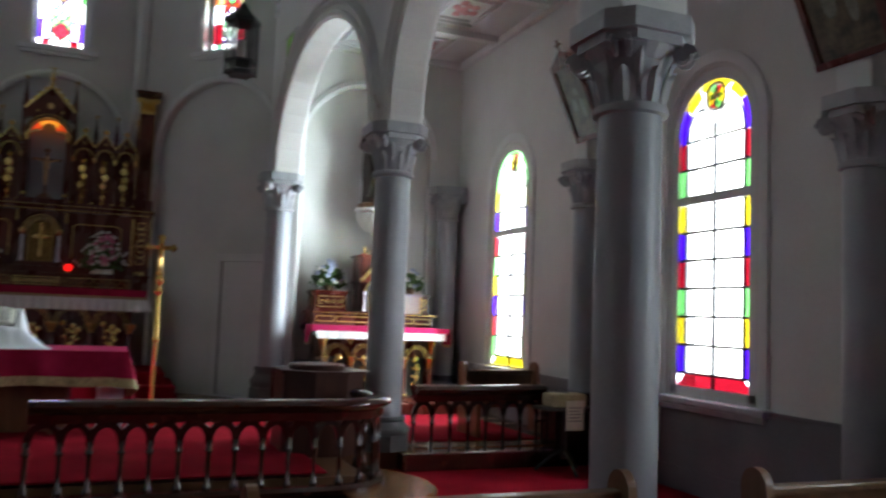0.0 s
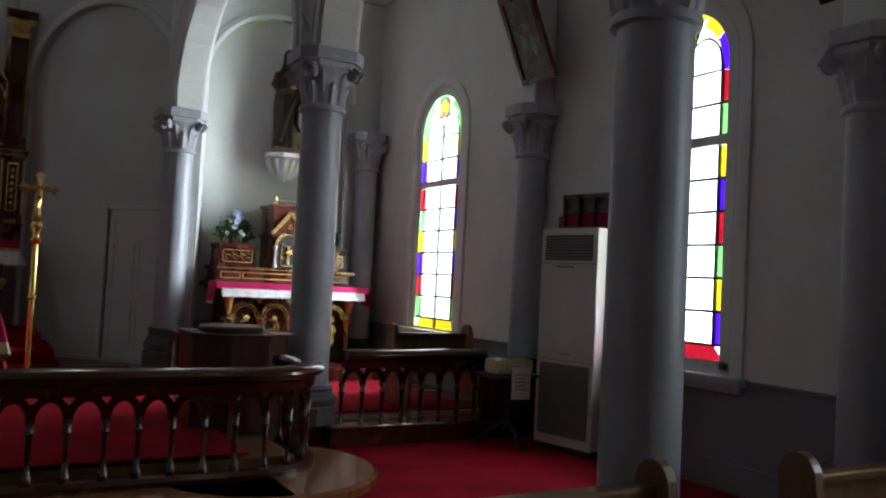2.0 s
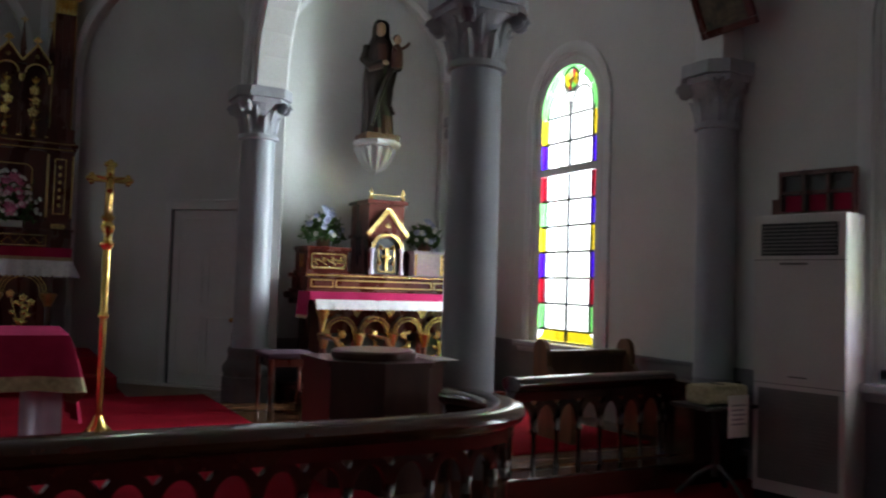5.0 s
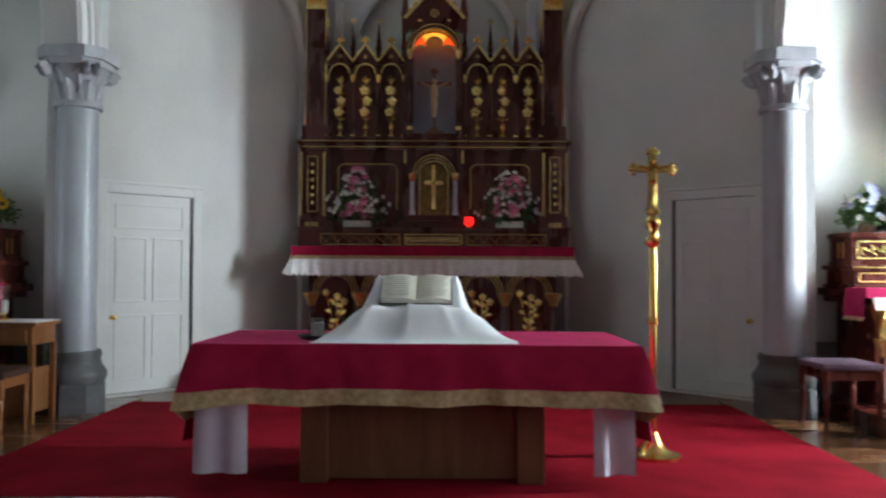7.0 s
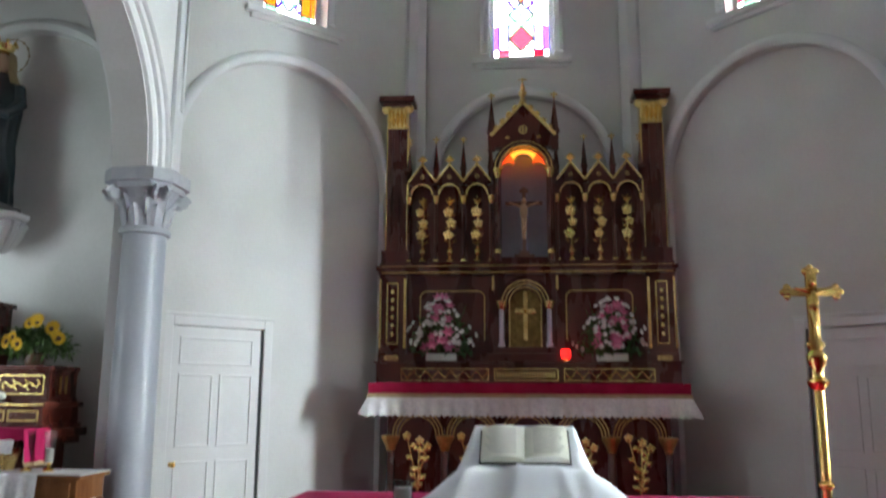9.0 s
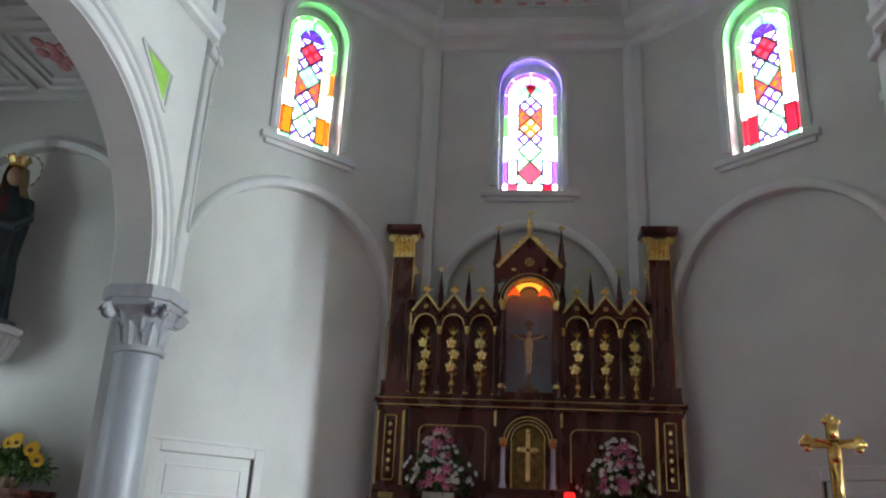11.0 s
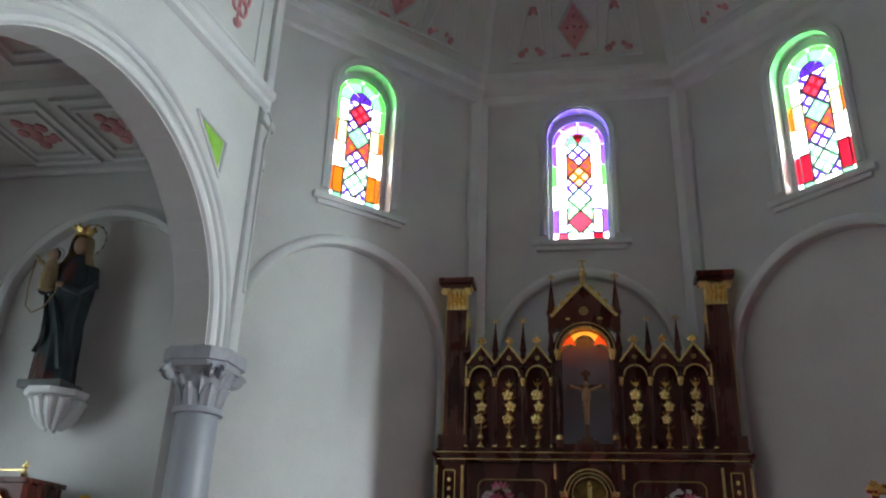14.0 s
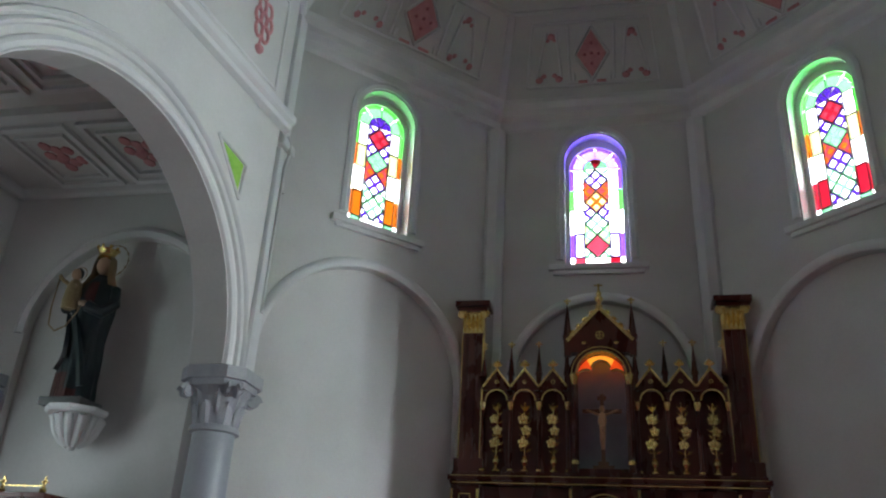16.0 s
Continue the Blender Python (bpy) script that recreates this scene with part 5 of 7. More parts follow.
for s in (1, -1):
    sweep([(s * 0.33, RY - 0.07, 4.30), (0, RY - 0.07, 4.655)], [(-0.018, -0.012), (0.018, -0.012), (0.018, 0.012), (-0.018, 0.012)], g, up=(0, -1, 0))
    part("niche_capital", lathe([(0.022, 3.84), (0.034, 3.87), (0.05, 3.93), (0.04, 3.95), (0.0, 3.95)], 12, (s * 0.265, RY - 0.08)), GOLD, RET, "gilded cap", True)
    part("niche_base_ring", lathe([(0.036, 3.06), (0.042, 3.08), (0.036, 3.1), (0.0, 3.1)], 12, (s * 0.265, RY - 0.08)), GOLD, RET, "gilded base ring", True)
    for k in range(4):
        t = 0.2 + k * 0.2
        for lean in (0.15, 0.75, 1.35):
            gilt_leaf(g, Vector((s * 0.335 * (1 - t), RY - 0.04, 4.31 + 0.36 * t)), s * lean, 0.055, 0.018)
    for x, z in ((0.16, 4.30), (0.10, 4.25)):
        ball(g, (s * x, RY - 0.06, z - 0.02), 0.02, 1.4, 0.4, 0.8, 6, 4)
arch_ring(g, 0, RY - 0.08, 3.94, 0.238, 0.256, 0.012)
arch_ring(g, 0, RY - 0.08, 3.94, 0.285, 0.296, 0.012)
arch_ring(g, 0, RY - 0.06, 4.36, 0.035, 0.045, 0.008, 0, 360, 12)
gold_line(g, -0.005, 0.005, RY - 0.06, 4.32, 4.40)
gold_line(g, -0.04, 0.04, RY - 0.06, 4.355, 4.365)
part("niche_gilding", g, GOLD, RET, "gilded gable edges and arch rings")
g = lathe([(0.016, 4.62), (0.016, 4.68), (0.038, 4.69), (0.038, 4.705), (0.016, 4.72), (0.030, 4.74), (0.046, 4.775), (0.046, 4.79), (0.020, 4.81), (0.030, 4.83), (0.030, 4.845), (0.012, 4.87), (0.008, 4.95), (0.0, 4.95)], 12, (0, RY - 0.0))
block(g, -0.045, 0.045, RY - 0.006, RY + 0.006, 4.925, 4.937)
part("gable_finial", g, GOLD, RET, "turned gilded finial with a thin cross bar", True)
tre = bmesh.new()
for cx, cz, r, a0, a1 in ((0, 4.01, 0.09, 12, 168), (-0.15, 3.92, 0.085, 60, 190), (0.15, 3.92, 0.085, -10, 120)):
    arch_ring(tre, cx, RY + 0.0, cz, r - 0.008, r + 0.016, 0.03, a0, a1, 10)
part("trefoil", tre, GOLD, RET, "gilded trefoil arch")
amb = bmesh.new()
prism(arc_pts(0, 4.01, 0.09, 165, 15, 8) + arc_pts(0, 3.925, 0.236, 55, 125, 8), 0.02, Matrix.Translation((0, RY + 0.0, 0)), amb)
part("niche_lamp", amb, AMBERGLOW, RET, "glowing amber lamp behind the trefoil", True)
# side lobes are no lamps: emission imitates the lamp's red-amber glow on them
for s in (1, -1):
    lobe = arc_pts(s * 0.15, 3.92, 0.085, 90 + s * -90, 90 + s * 25, 6) + [(s * 0.087, 4.033)] + arc_pts(0, 3.925, 0.236, 90 - s * 35, 90 - s * 90, 8)
    part("niche_side_glow", prism(lobe, 0.02, Matrix.Translation((0, RY + 0.0, 0))), EMBERGLOW, RET, "lobe beside the lamp, made to glow dim red-amber")
for s in (1, -1):
    sp, tip = bmesh.new(), bmesh.new()
    spire(sp, tip, s * 0.325, RY - 0.02, 4.15, 4.72, 0.036)
    part("pinnacle", sp, MAHOGANY, RET, "dark pointed pinnacle")
    part("pinnacle_tip", tip, GOLD, RET, "gilded tip")
    sp, tip = bmesh.new(), bmesh.new()
    spire(sp, tip, s * 1.185, RY - 0.0, 3.82, 4.22)
    part("pinnacle", sp, MAHOGANY, RET, "dark pointed pinnacle")
    part("pinnacle_tip", tip, GOLD, RET, "gilded tip")
# tabernacle
tb = bmesh.new()
block(tb, -0.29, 0.29, RY - 0.10, RY + 0.02, 2.07, 2.13, 0.005)
for s in (1, -1):
    block(tb, *sorted((s * 0.20, s * 0.31)), RY - 0.04, RY + 0.02, 2.13, 2.86, 0.005)
arch_ring(tb, 0, RY + 0.0, 2.56, 0.185, 0.275, 0.08)
part("tabernacle_case", tb, MAHOGANY, RET, "mahogany tabernacle surround")
g = bmesh.new()
for r in (0.155, 0.19, 0.225):
    arch_ring(g, 0, RY - 0.07, 2.56, r, r + 0.012, 0.015)
part("tabernacle_door", prism(arch_outline(0.15, 2.13, 2.55, 14), 0.02, Matrix.Translation((0, RY - 0.03, 0))), mottled("aged_gilding", (0.16, 0.10, 0.035), (0.34, 0.22, 0.08), 0.4, 18, 80, 0.3, metal=1.0), RET, "dark aged gold round-headed door")
for s in (1, -1):
    part("tabernacle_capital", lathe([(0.028, 2.5), (0.045, 2.53), (0.055, 2.585), (0.0, 2.585)], 12, (s * 0.235, RY - 0.07)), GOLD, RET, "gilded cap", True)
    gold_line(g, *sorted((s * 0.305, s * 0.33)), RY - 0.045, 2.70, 2.84)
    gold_line(g, *sorted((s * 0.15, s * 0.163)), RY - 0.05, 2.13, 2.56)
part("tabernacle_gilding", g, GOLD, RET, "gilded arch rings and caps")
g = bmesh.new()
for x0, x1, z0, z1 in ((-0.022, 0.022, 2.2, 2.66), (-0.08, 0.08, 2.46, 2.51)):
    block(g, x0, x1, RY - 0.045, RY - 0.028, z0, z1, 0.005)
for x, z in ((-0.08, 2.485), (0.08, 2.485), (0, 2.66)):
    ball(g, (x, RY - 0.04, z), 0.03, 1, 0.4, 1, 8, 5)
part("tabernacle_cross", g, GOLD, RET, "embossed cross on the tabernacle door")
for s in (1, -1):
    part("marble_colonnette", lathe([(0.034, 2.13), (0.034, 2.16), (0.024, 2.18), (0.022, 2.5), (0.0, 2.5)], 12, (s * 0.235, RY - 0.07)), LILAC, RET, "pale marble shaft", True)

# crucifix in the niche: a plain simplified carving
cru = thing("niche_crucifix", "small wooden crucifix standing in the retable niche", "crucifix", Matrix())
part("cross", boxes((-0.02, 0.02, RY - 0.02, RY, 3.06, 3.76), (-0.19, 0.19, RY - 0.022, RY - 0.002, 3.57, 3.61), (-0.1, 0.1, RY - 0.06, RY + 0.04, 3.03, 3.06), (-0.05, 0.05, RY - 0.04, RY + 0.02, 3.06, 3.10), (-0.045, 0.045, RY - 0.024, RY - 0.004, 3.70, 3.74)), OAK, cru, "brown wooden cross")
fb = bmesh.new()
ball(fb, (0, RY - 0.03, 3.61), 0.026, 1, 1, 1.25, 8, 6)
ball(fb, (0, RY - 0.03, 3.50), 0.042, 1, 0.7, 2.0, 8, 6)
for s in (1, -1):
    sweep([(s * 0.03, RY - 0.03, 3.55), (s * 0.15, RY - 0.025, 3.60)], disc_section(0.012, 6), fb)
    sweep([(s * 0.018, RY - 0.03, 3.44), (s * 0.014, RY - 0.04, 3.34), (0.0, RY - 0.03, 3.22)], disc_section(0.017, 6), fb)
part("carving", fb, mottled("pale_carved_wood", (0.50, 0.30, 0.15), (0.64, 0.42, 0.24), 0.45), cru, "pale carved wood", True)

# altar body with gilded arcading, cloth and lace
ALT = thing("high_altar", "mahogany altar with gilded arches and carved plant reliefs", "altar", Matrix())
AY = 8.52
part("body", boxes((-1.29, 1.29, AY, 9.2, 0.68, 1.66), bevel=0.008), MAHOGANY, ALT, "dark mahogany body")
part("mensa", boxes((-1.42, 1.42, AY - 0.12, 8.86, 1.66, 1.76), bevel=0.012), MAHOGANY, ALT, "thick altar slab")
for k in range(5):
    cx = (k - 2) * 0.5
    ar, gl = bmesh.new(), bmesh.new()
    arch_ring(ar, cx, AY - 0.0, 1.30, 0.19, 0.25, 0.05)
    arch = part("blind_arch", ar, MAHOGANY, ALT, "mahogany blind arch")
    for r in (0.165, 0.195, 0.225):
        arch_ring(gl, cx, AY - 0.05, 1.30, r, r + 0.010, 0.01)
    part("arch_gilding", gl, DULLGOLD, arch, "gilded arch rings")
for k in range(6):
    x = (k - 2.5) * 0.5
    part("altar_colonnette", lathe([(0.06, 0.70), (0.06, 0.78), (0.038, 0.82), (0.036, 1.18), (0.0, 1.18)], 12, (x, AY - 0.045)), MAHOGANY, ALT, "turned mahogany shaft", True)
    part("colonnette_cap", lathe([(0.037, 1.16), (0.05, 1.2), (0.085, 1.27), (0.09, 1.29), (0.07, 1.30), (0.0, 1.30)], 10, (x, AY - 0.045)), DULLGOLD, ALT, "gilded leaf cap")
for k in range(5):
    g = bmesh.new()
    x = (k - 2) * 0.5
    lathe([(0.0, 0.72), (0.05, 0.72), (0.02, 0.78), (0.0, 0.78)], 8, (x, AY - 0.02), g)
    for j in range(3):
        way = (0.09, -0.10, 0.02)[j]
        tip = Vector((x + way, AY - 0.03, 1.20 + 0.09 * (j % 2) + 0.05 * (j == 2)))
        mid = Vector((x + way * 0.25, AY - 0.03, 0.98))
        sweep([(x, AY - 0.02, 0.74), mid, tip], disc_section(0.010, 5), g)
        gilt_rose(g, tip + Vector((0, -0.012, 0)), 0.042)
        for q in range(5):
            t = 0.15 + 0.17 * q
            c = Vector((x, AY - 0.02, 0.76)).lerp(mid, t * 2) if t < 0.5 else mid.lerp(tip, t * 2 - 1)
            gilt_leaf(g, c, (1 if (q + j) % 2 else -1) * rnd.uniform(0.6, 1.3), rnd.uniform(0.07, 0.10), 0.026)
    part("plant_relief", g, GOLD, ALT, "gilded plant carving under an arch")


def hanging(name, pts, drop, parent, material, label, amp=0.012, waves=26, zig=0.0, flare=0.0, ztop=0.0, steps=6, phase=0.0, drops=None, cone=0.0):
    """Cloth falling from an open or closed line of plan points, with soft folds."""
    bm = bmesh.new()
    n = len(pts)
    acc = [0.0]
    for a, b in zip(pts, pts[1:]):
        acc.append(acc[-1] + math.hypot(b[0] - a[0], b[1] - a[1]))
    rows = []
    for j in range(steps + 1):
        t = j / steps
        row = []
        for i, (x, y) in enumerate(pts):
            a, b = pts[max(i - 1, 0)], pts[min(i + 1, n - 1)]
            d = Vector((b[0] - a[0], b[1] - a[1])).normalized()
            out = Vector((d.y, -d.x))
            w = amp * t * math.sin(acc[i] * waves + phase) + flare * t + amp * 0.5 * t * math.sin(acc[i] * waves * 0.37 + 1)
            dd = drops[i] if drops else drop
            if cone:
                near = min(math.hypot(x - cx, y - min(p[1] for p in pts)) for cx in (min(p[0] for p in pts), max(p[0] for p in pts)))
                w += cone * t * max(0.0, 1 - near / 0.16)
            z = ztop - dd * t
            if j == steps and zig:
                z -= zig * abs(math.sin(acc[i] * 60))
            row.append(bm.verts.new((x + out.x * w, y + out.y * w, z)))
        rows.append(row)
    for a, b in zip(rows, rows[1:]):
        for i in range(n - 1):
            bm.faces.new((a[i], a[i + 1], b[i + 1], b[i]))
    return part(name, bm, material, parent, label, True)


def densify(corners, step):
    out = []
    for a, b in zip(corners, corners[1:]):
        k = max(1, int(math.hypot(b[0] - a[0], b[1] - a[1]) / step))
        out += [(a[0] + (b[0] - a[0]) * i / k, a[1] + (b[1] - a[1]) * i / k) for i in range(k)]
    return out + [corners[-1]]


AC_ = thing("high_altar_cloth", "crimson altar cloth with gold braid and white lace edging", "altar cloth", Matrix())
part("cloth_top", boxes((-1.45, 1.45, AY - 0.15, 8.84, 1.762, 1.772)), VELVET, AC_, "crimson cloth lying on the slab")
edge = densify([(-1.45, 8.84), (-1.45, AY - 0.15), (1.45, AY - 0.15), (1.45, 8.84)], 0.02)
hanging("cloth_front", edge, 0.10, AC_, VELVET, "crimson hanging edge", 0.004, 20, ztop=1.772)
hanging("braid", [(x * 1.003, y - 0.004) for x, y in edge], 0.035, AC_, GOLDBRAID, "gold braid", 0.004, 20, ztop=1.674, cone=0.015)
hanging("lace", [(x * 1.001, y - 0.002) for x, y in edge], 0.15, AC_, LACE, "white pleated lace with pointed edge", 0.014, 55, 0.03, 0.012, 1.642, 6, cone=0.09)
for s, k in ((-1, 1), (1, 2)):
    bouquet("pink lilies and white blooms in a low vase on the altar", (s * 0.83, RY - 0.05 - 0.03, 1.99 + 0.08 - 0.08), 0.31, 0.52, [(LILY_PINK, 0.5, 1.0), (LILY_WHITE, 1.05, 0.95), (LILY_WHITE, 1.2, 0.75), (LILY_WHITE, 0.8, 1.0), (LILY_PINK, 0.45, 0.8), (LILY_WHITE, 1.05, 0.55), (LILY_WHITE, 0.9, 0.85), (LILY_WHITE, 1.1, 0.35)], 88, k, "dish")
lampo = thing("sanctuary_lamp", "small glowing red lamp standing before the tabernacle", "lamp", Matrix.Translation((0.385, RY - 0.10, 1.992)) @ Matrix.Scale(0.8, 4))
part("stand", lathe([(0.0, 0.0), (0.05, 0.0), (0.05, 0.012), (0.02, 0.02), (0.02, 0.04), (0.04, 0.05), (0.0, 0.05)], 16), BRASS, lampo, "brass foot", True)
part("glass", lathe([(0.0, 0.03), (0.046, 0.034), (0.062, 0.07), (0.062, 0.115), (0.052, 0.145), (0.0, 0.15)], 18), REDGLOW, lampo, "glowing red glass", True)

# ---------------------------------------------------------------- freestanding altar table
TAB = thing("altar_table", "brown wooden altar table on a boxed pedestal", "table", Matrix())
TX0, TX1, TY0, TY1, TZ = -1.20, 1.17, 4.40, 5.38, 1.125
part("tabletop", boxes((TX0, TX1, TY0, TY1, 1.055, TZ), bevel=0.01), OAK, TAB, "thick wooden top")
for x in (-0.66, 0.53):
    for y in (4.55, 5.10):
        part("post", boxes((x, x + 0.15, y, y + 0.12, CHANCEL + 0.012, 1.055), bevel=0.008), OAK, TAB, "square wooden post")
part("front_panel", boxes((-0.51, 0.53, 4.59, 4.63, CHANCEL + 0.03, 1.055)), OAK, TAB, "recessed wooden panel")
part("side_panel", boxes((-0.62, -0.56, 4.63, 5.12, CHANCEL + 0.03, 1.055)), OAK, TAB, "wooden side panel")
part("side_panel", boxes((0.56, 0.62, 4.63, 5.12, CHANCEL + 0.03, 1.055)), OAK, TAB, "wooden side panel")
CL = thing("table_cloth", "crimson altar frontal with a broad gold braid hem", "tablecloth", Matrix())
part("cloth_top", boxes((TX0 - 0.01, TX1 + 0.01, TY0 - 0.01, TY1 + 0.01, TZ + 0.002, TZ + 0.010), bevel=0.003), PINKRED, CL, "bright crimson cloth on the table top")
loop = densify([(TX0 - 0.01, TY1 + 0.01), (TX0 - 0.01, TY0 - 0.01), (TX1 + 0.01, TY0 - 0.01), (TX1 + 0.01, TY1 + 0.01)], 0.025)


def cloth_fall(i, t):
    """A point of the hanging cloth: t runs from the table edge to the hem; the corners stand out as cones."""
    n = len(loop)
    x, y = loop[i]
    a, b = loop[max(i - 2, 0)], loop[min(i + 2, n - 1)]
    d = Vector((b[0] - a[0], b[1] - a[1])).normalized()
    along = run[i]
    near = min(math.hypot(x - TX0 + 0.01, y - TY0 + 0.01), math.hypot(x - TX1 - 0.01, y - TY0 + 0.01))
    cone = max(0.0, 1 - near / 0.34) ** 1.7
    w = (0.016 * math.sin(along * 17) + 0.024 + 0.010 * math.sin(along * 6.3 + 1) + 0.006 * math.sin(along * 41)) * t * (1 - 0.8 * cone) + 0.115 * cone * t ** 0.8
    side = min(1.0, max(0.0, (y - TY0) / 0.12)) if y > TY0 else 0.0
    drop = 0.318 + 0.02 * cone + 0.10 * side + 0.006 * math.sin(along * 9)
    return Vector((x + d.y * w, y - d.x * w, TZ + 0.01 - drop * t))


run = [0.0]
for a, b in zip(loop, loop[1:]):
    run.append(run[-1] + math.hypot(b[0] - a[0], b[1] - a[1]))
for name, cuts, material, label in (("cloth_skirt", [k / 8 * 0.74 for k in range(9)], VELVET, "crimson hanging cloth with soft folds"), ("gold_hem", (0.735, 0.82, 0.91, 1.0), GOLDBRAID, "broad woven gold hem")):
    bm = bmesh.new()
    rows = []
    for t in cuts:
        rows.append([bm.verts.new(cloth_fall(i, t) + Vector((0, -0.003 if name == "gold_hem" else 0, 0))) for i in range(len(loop))])
    for a, b in zip(rows, rows[1:]):
        for i in range(len(loop) - 1):
            bm.faces.new((a[i], a[i + 1], b[i + 1], b[i]))
    part(name, bm, material, CL, label, True)
for s, x in ((-1, TX0 + 0.14), (1, TX1 - 0.14)):
    side = densify([(x - 0.16, TY0 + 0.09), (x + 0.13, TY0 + 0.07)], 0.02) if s < 0 else densify([(x - 0.10, TY0 + 0.07), (x + 0.13, TY0 + 0.10)], 0.02)
    hanging("lining", side, 0.62, CL, LILAC, "pale lilac undercloth hanging at the table end", 0.02, 34, ztop=1.055, flare=0.015)
    side = densify([(TX0 - 0.02 if s < 0 else TX1 + 0.02, TY1 - 0.1), (TX0 - 0.02 if s < 0 else TX1 + 0.02, TY0 + 0.1)], 0.03)
    hanging("end_fall", side if s < 0 else side[::-1], 0.5, CL, VELVET, "crimson fall at the table end", 0.025, 20, ztop=1.085, flare=0.06)

WC = thing("book_cloth", "white linen cloth draped over a sloping book stand", "cloth", Matrix())
bm = bmesh.new()


def smooth_step(a, b, t):
    t = min(1.0, max(0.0, (t - a) / (b - a)))
    return t * t * (3 - 2 * t)


grid = []
NX, NY = 56, 34
for j in range(NY + 1):
    row = []
    for i in range(NX + 1):
        u, v = i / NX, j / NY
        y = TY0 + 0.0 + v * 0.74
        half = 0.56 - 0.17 * smooth_step(0.1, 0.95, v)
        x = -0.035 + (u - 0.5) * 2 * half
        lift = smooth_step(0.04, 0.40, v) * 0.185 - 0.04 * smooth_step(0.46, 0.52, v) + min(1.0, max(0.0, (v - 0.5) / 0.44)) * 0.21
        edge = min(1.0, max(0.0, (abs(x + 0.04) - 0.245 - 0.05 * (1 - v)) / (0.10 + 0.22 * (1 - v))))
        across = 1 - (0.7 * edge + 0.3 * smooth_step(0, 1, edge))
        ray = math.atan2(x + 0.04, 0.9 - v)
        fold = 0.016 * (1 - abs(math.sin(ray * 9 + 0.6))) ** 2 * smooth_step(0.0, 0.2, v) * (1 - smooth_step(0.42, 0.56, v)) + 0.012 * math.sin(x * 22 + 3 * v) * (1 - across) * smooth_step(0.02, 0.3, v) + 0.012 * math.sin(x * 15 + 1.5) * smooth_step(0.0, 0.22, v) * (1 - smooth_step(0.42, 0.56, v))
        z = TZ + 0.016 + lift * across + fold * 0.8
        row.append(bm.verts.new((x, y, max(z, TZ + 0.014))))
    grid.append(row)
for a, b in zip(grid, grid[1:]):
    for i in range(NX):
        bm.faces.new((a[i], a[i + 1], b[i + 1], b[i]))
back = [bm.verts.new((v.co.x, TY0 + 0.80, TZ + 0.014)) for v in grid[-1]]
for i in range(NX):
    bm.faces.new((grid[-1][i], grid[-1][i + 1], back[i + 1], back[i]))
part("drape", bm, LINEN, WC, "softly folded white linen", True)
slope = math.atan2(0.17, 0.28)
book = thing("missal", "open book with cream pages lying on the stand", "book", Matrix.Translation((-0.04, TY0 + 0.40, TZ + 0.215)) @ Matrix.Rotation(slope, 4, "X"))
for s in (1, -1):
    bm = bmesh.new()
    rows = []
    for k in range(9):
        t = k / 8
        z = 0.026 * math.sin(math.pi * min(1, t * 0.9 + 0.05)) ** 0.6 + 0.01
        rows.append([bm.verts.new((s * t * 0.205, yy, zz)) for yy, zz in ((0.0, z), (0.26, z), (0.26, 0.0), (0.0, 0.0))])
    for a, b in zip(rows, rows[1:]):
        for i in range(4):
            bm.faces.new((a[i], a[(i + 1) % 4], b[(i + 1) % 4], b[i]))
    bm.faces.new(rows[-1])
    part("page_block", bm, PAPER, book, "cream pages", True)
    tx = bmesh.new()
    for k in range(9):
        block(tx, *sorted((s * 0.04, s * (0.165 + 0.02 * (k % 3) / 2))), 0.03 + k * 0.024, 0.036 + k * 0.024, 0.0362, 0.0368)
    part("print", tx, INK, book, "rows of faded print")
part("cover", boxes((-0.215, 0.215, -0.006, 0.266, -0.008, 0.0)), LEATHER, book, "dark cover")
cup = thing("candle_dish", "glass candle cup standing on a dark dish", "candle", Matrix.Translation((-0.60, TY0 + 0.34, TZ + 0.012)))
part("dish", lathe([(0.0, 0.0), (0.07, 0.0), (0.115, 0.016), (0.118, 0.022), (0.07, 0.01), (0.0, 0.008)], 24), BLACK, cup, "shallow dark dish", True)
part("wax", lathe([(0.0, 0.01), (0.04, 0.01), (0.04, 0.09), (0.0, 0.09)], 20), WAX, cup, "pale candle", True)
part("glass", lathe([(0.046, 0.01), (0.05, 0.12), (0.047, 0.12), (0.043, 0.012)], 20), CLEARGLASS, cup, "clear glass cup", True)

# ---------------------------------------------------------------- processional cross
PX, PY = 1.45, 5.24
pc = thing("processional_cross", "tall polished brass processional cross on a pole", "cross", Matrix.Translation((PX, PY, CHANCEL + 0.012)) @ Matrix.Diagonal((1, 1, 0.968, 1)))
part("pole", lathe([(0.0, 0.02), (0.02, 0.02), (0.024, 0.5), (0.024, 1.40), (0.0, 1.40)], 16), BRASS, pc, "slender brass pole", True)
part("foot", lathe([(0.0, 0.0), (0.17, 0.0), (0.17, 0.02), (0.10, 0.04), (0.05, 0.10), (0.03, 0.16), (0.0, 0.16)], 24), BRASS, pc, "round brass foot", True)
part("knop", lathe([(0.025, 0.86), (0.04, 0.875), (0.04, 0.89), (0.025, 0.905), (0.025, 1.36), (0.05, 1.385), (0.055, 1.41), (0.03, 1.43), (0.026, 1.47), (0.045, 1.50), (0.05, 1.54), (0.03, 1.57), (0.0, 1.57)], 16), BRASS, pc, "brass knops", True)
CZ = 1.88
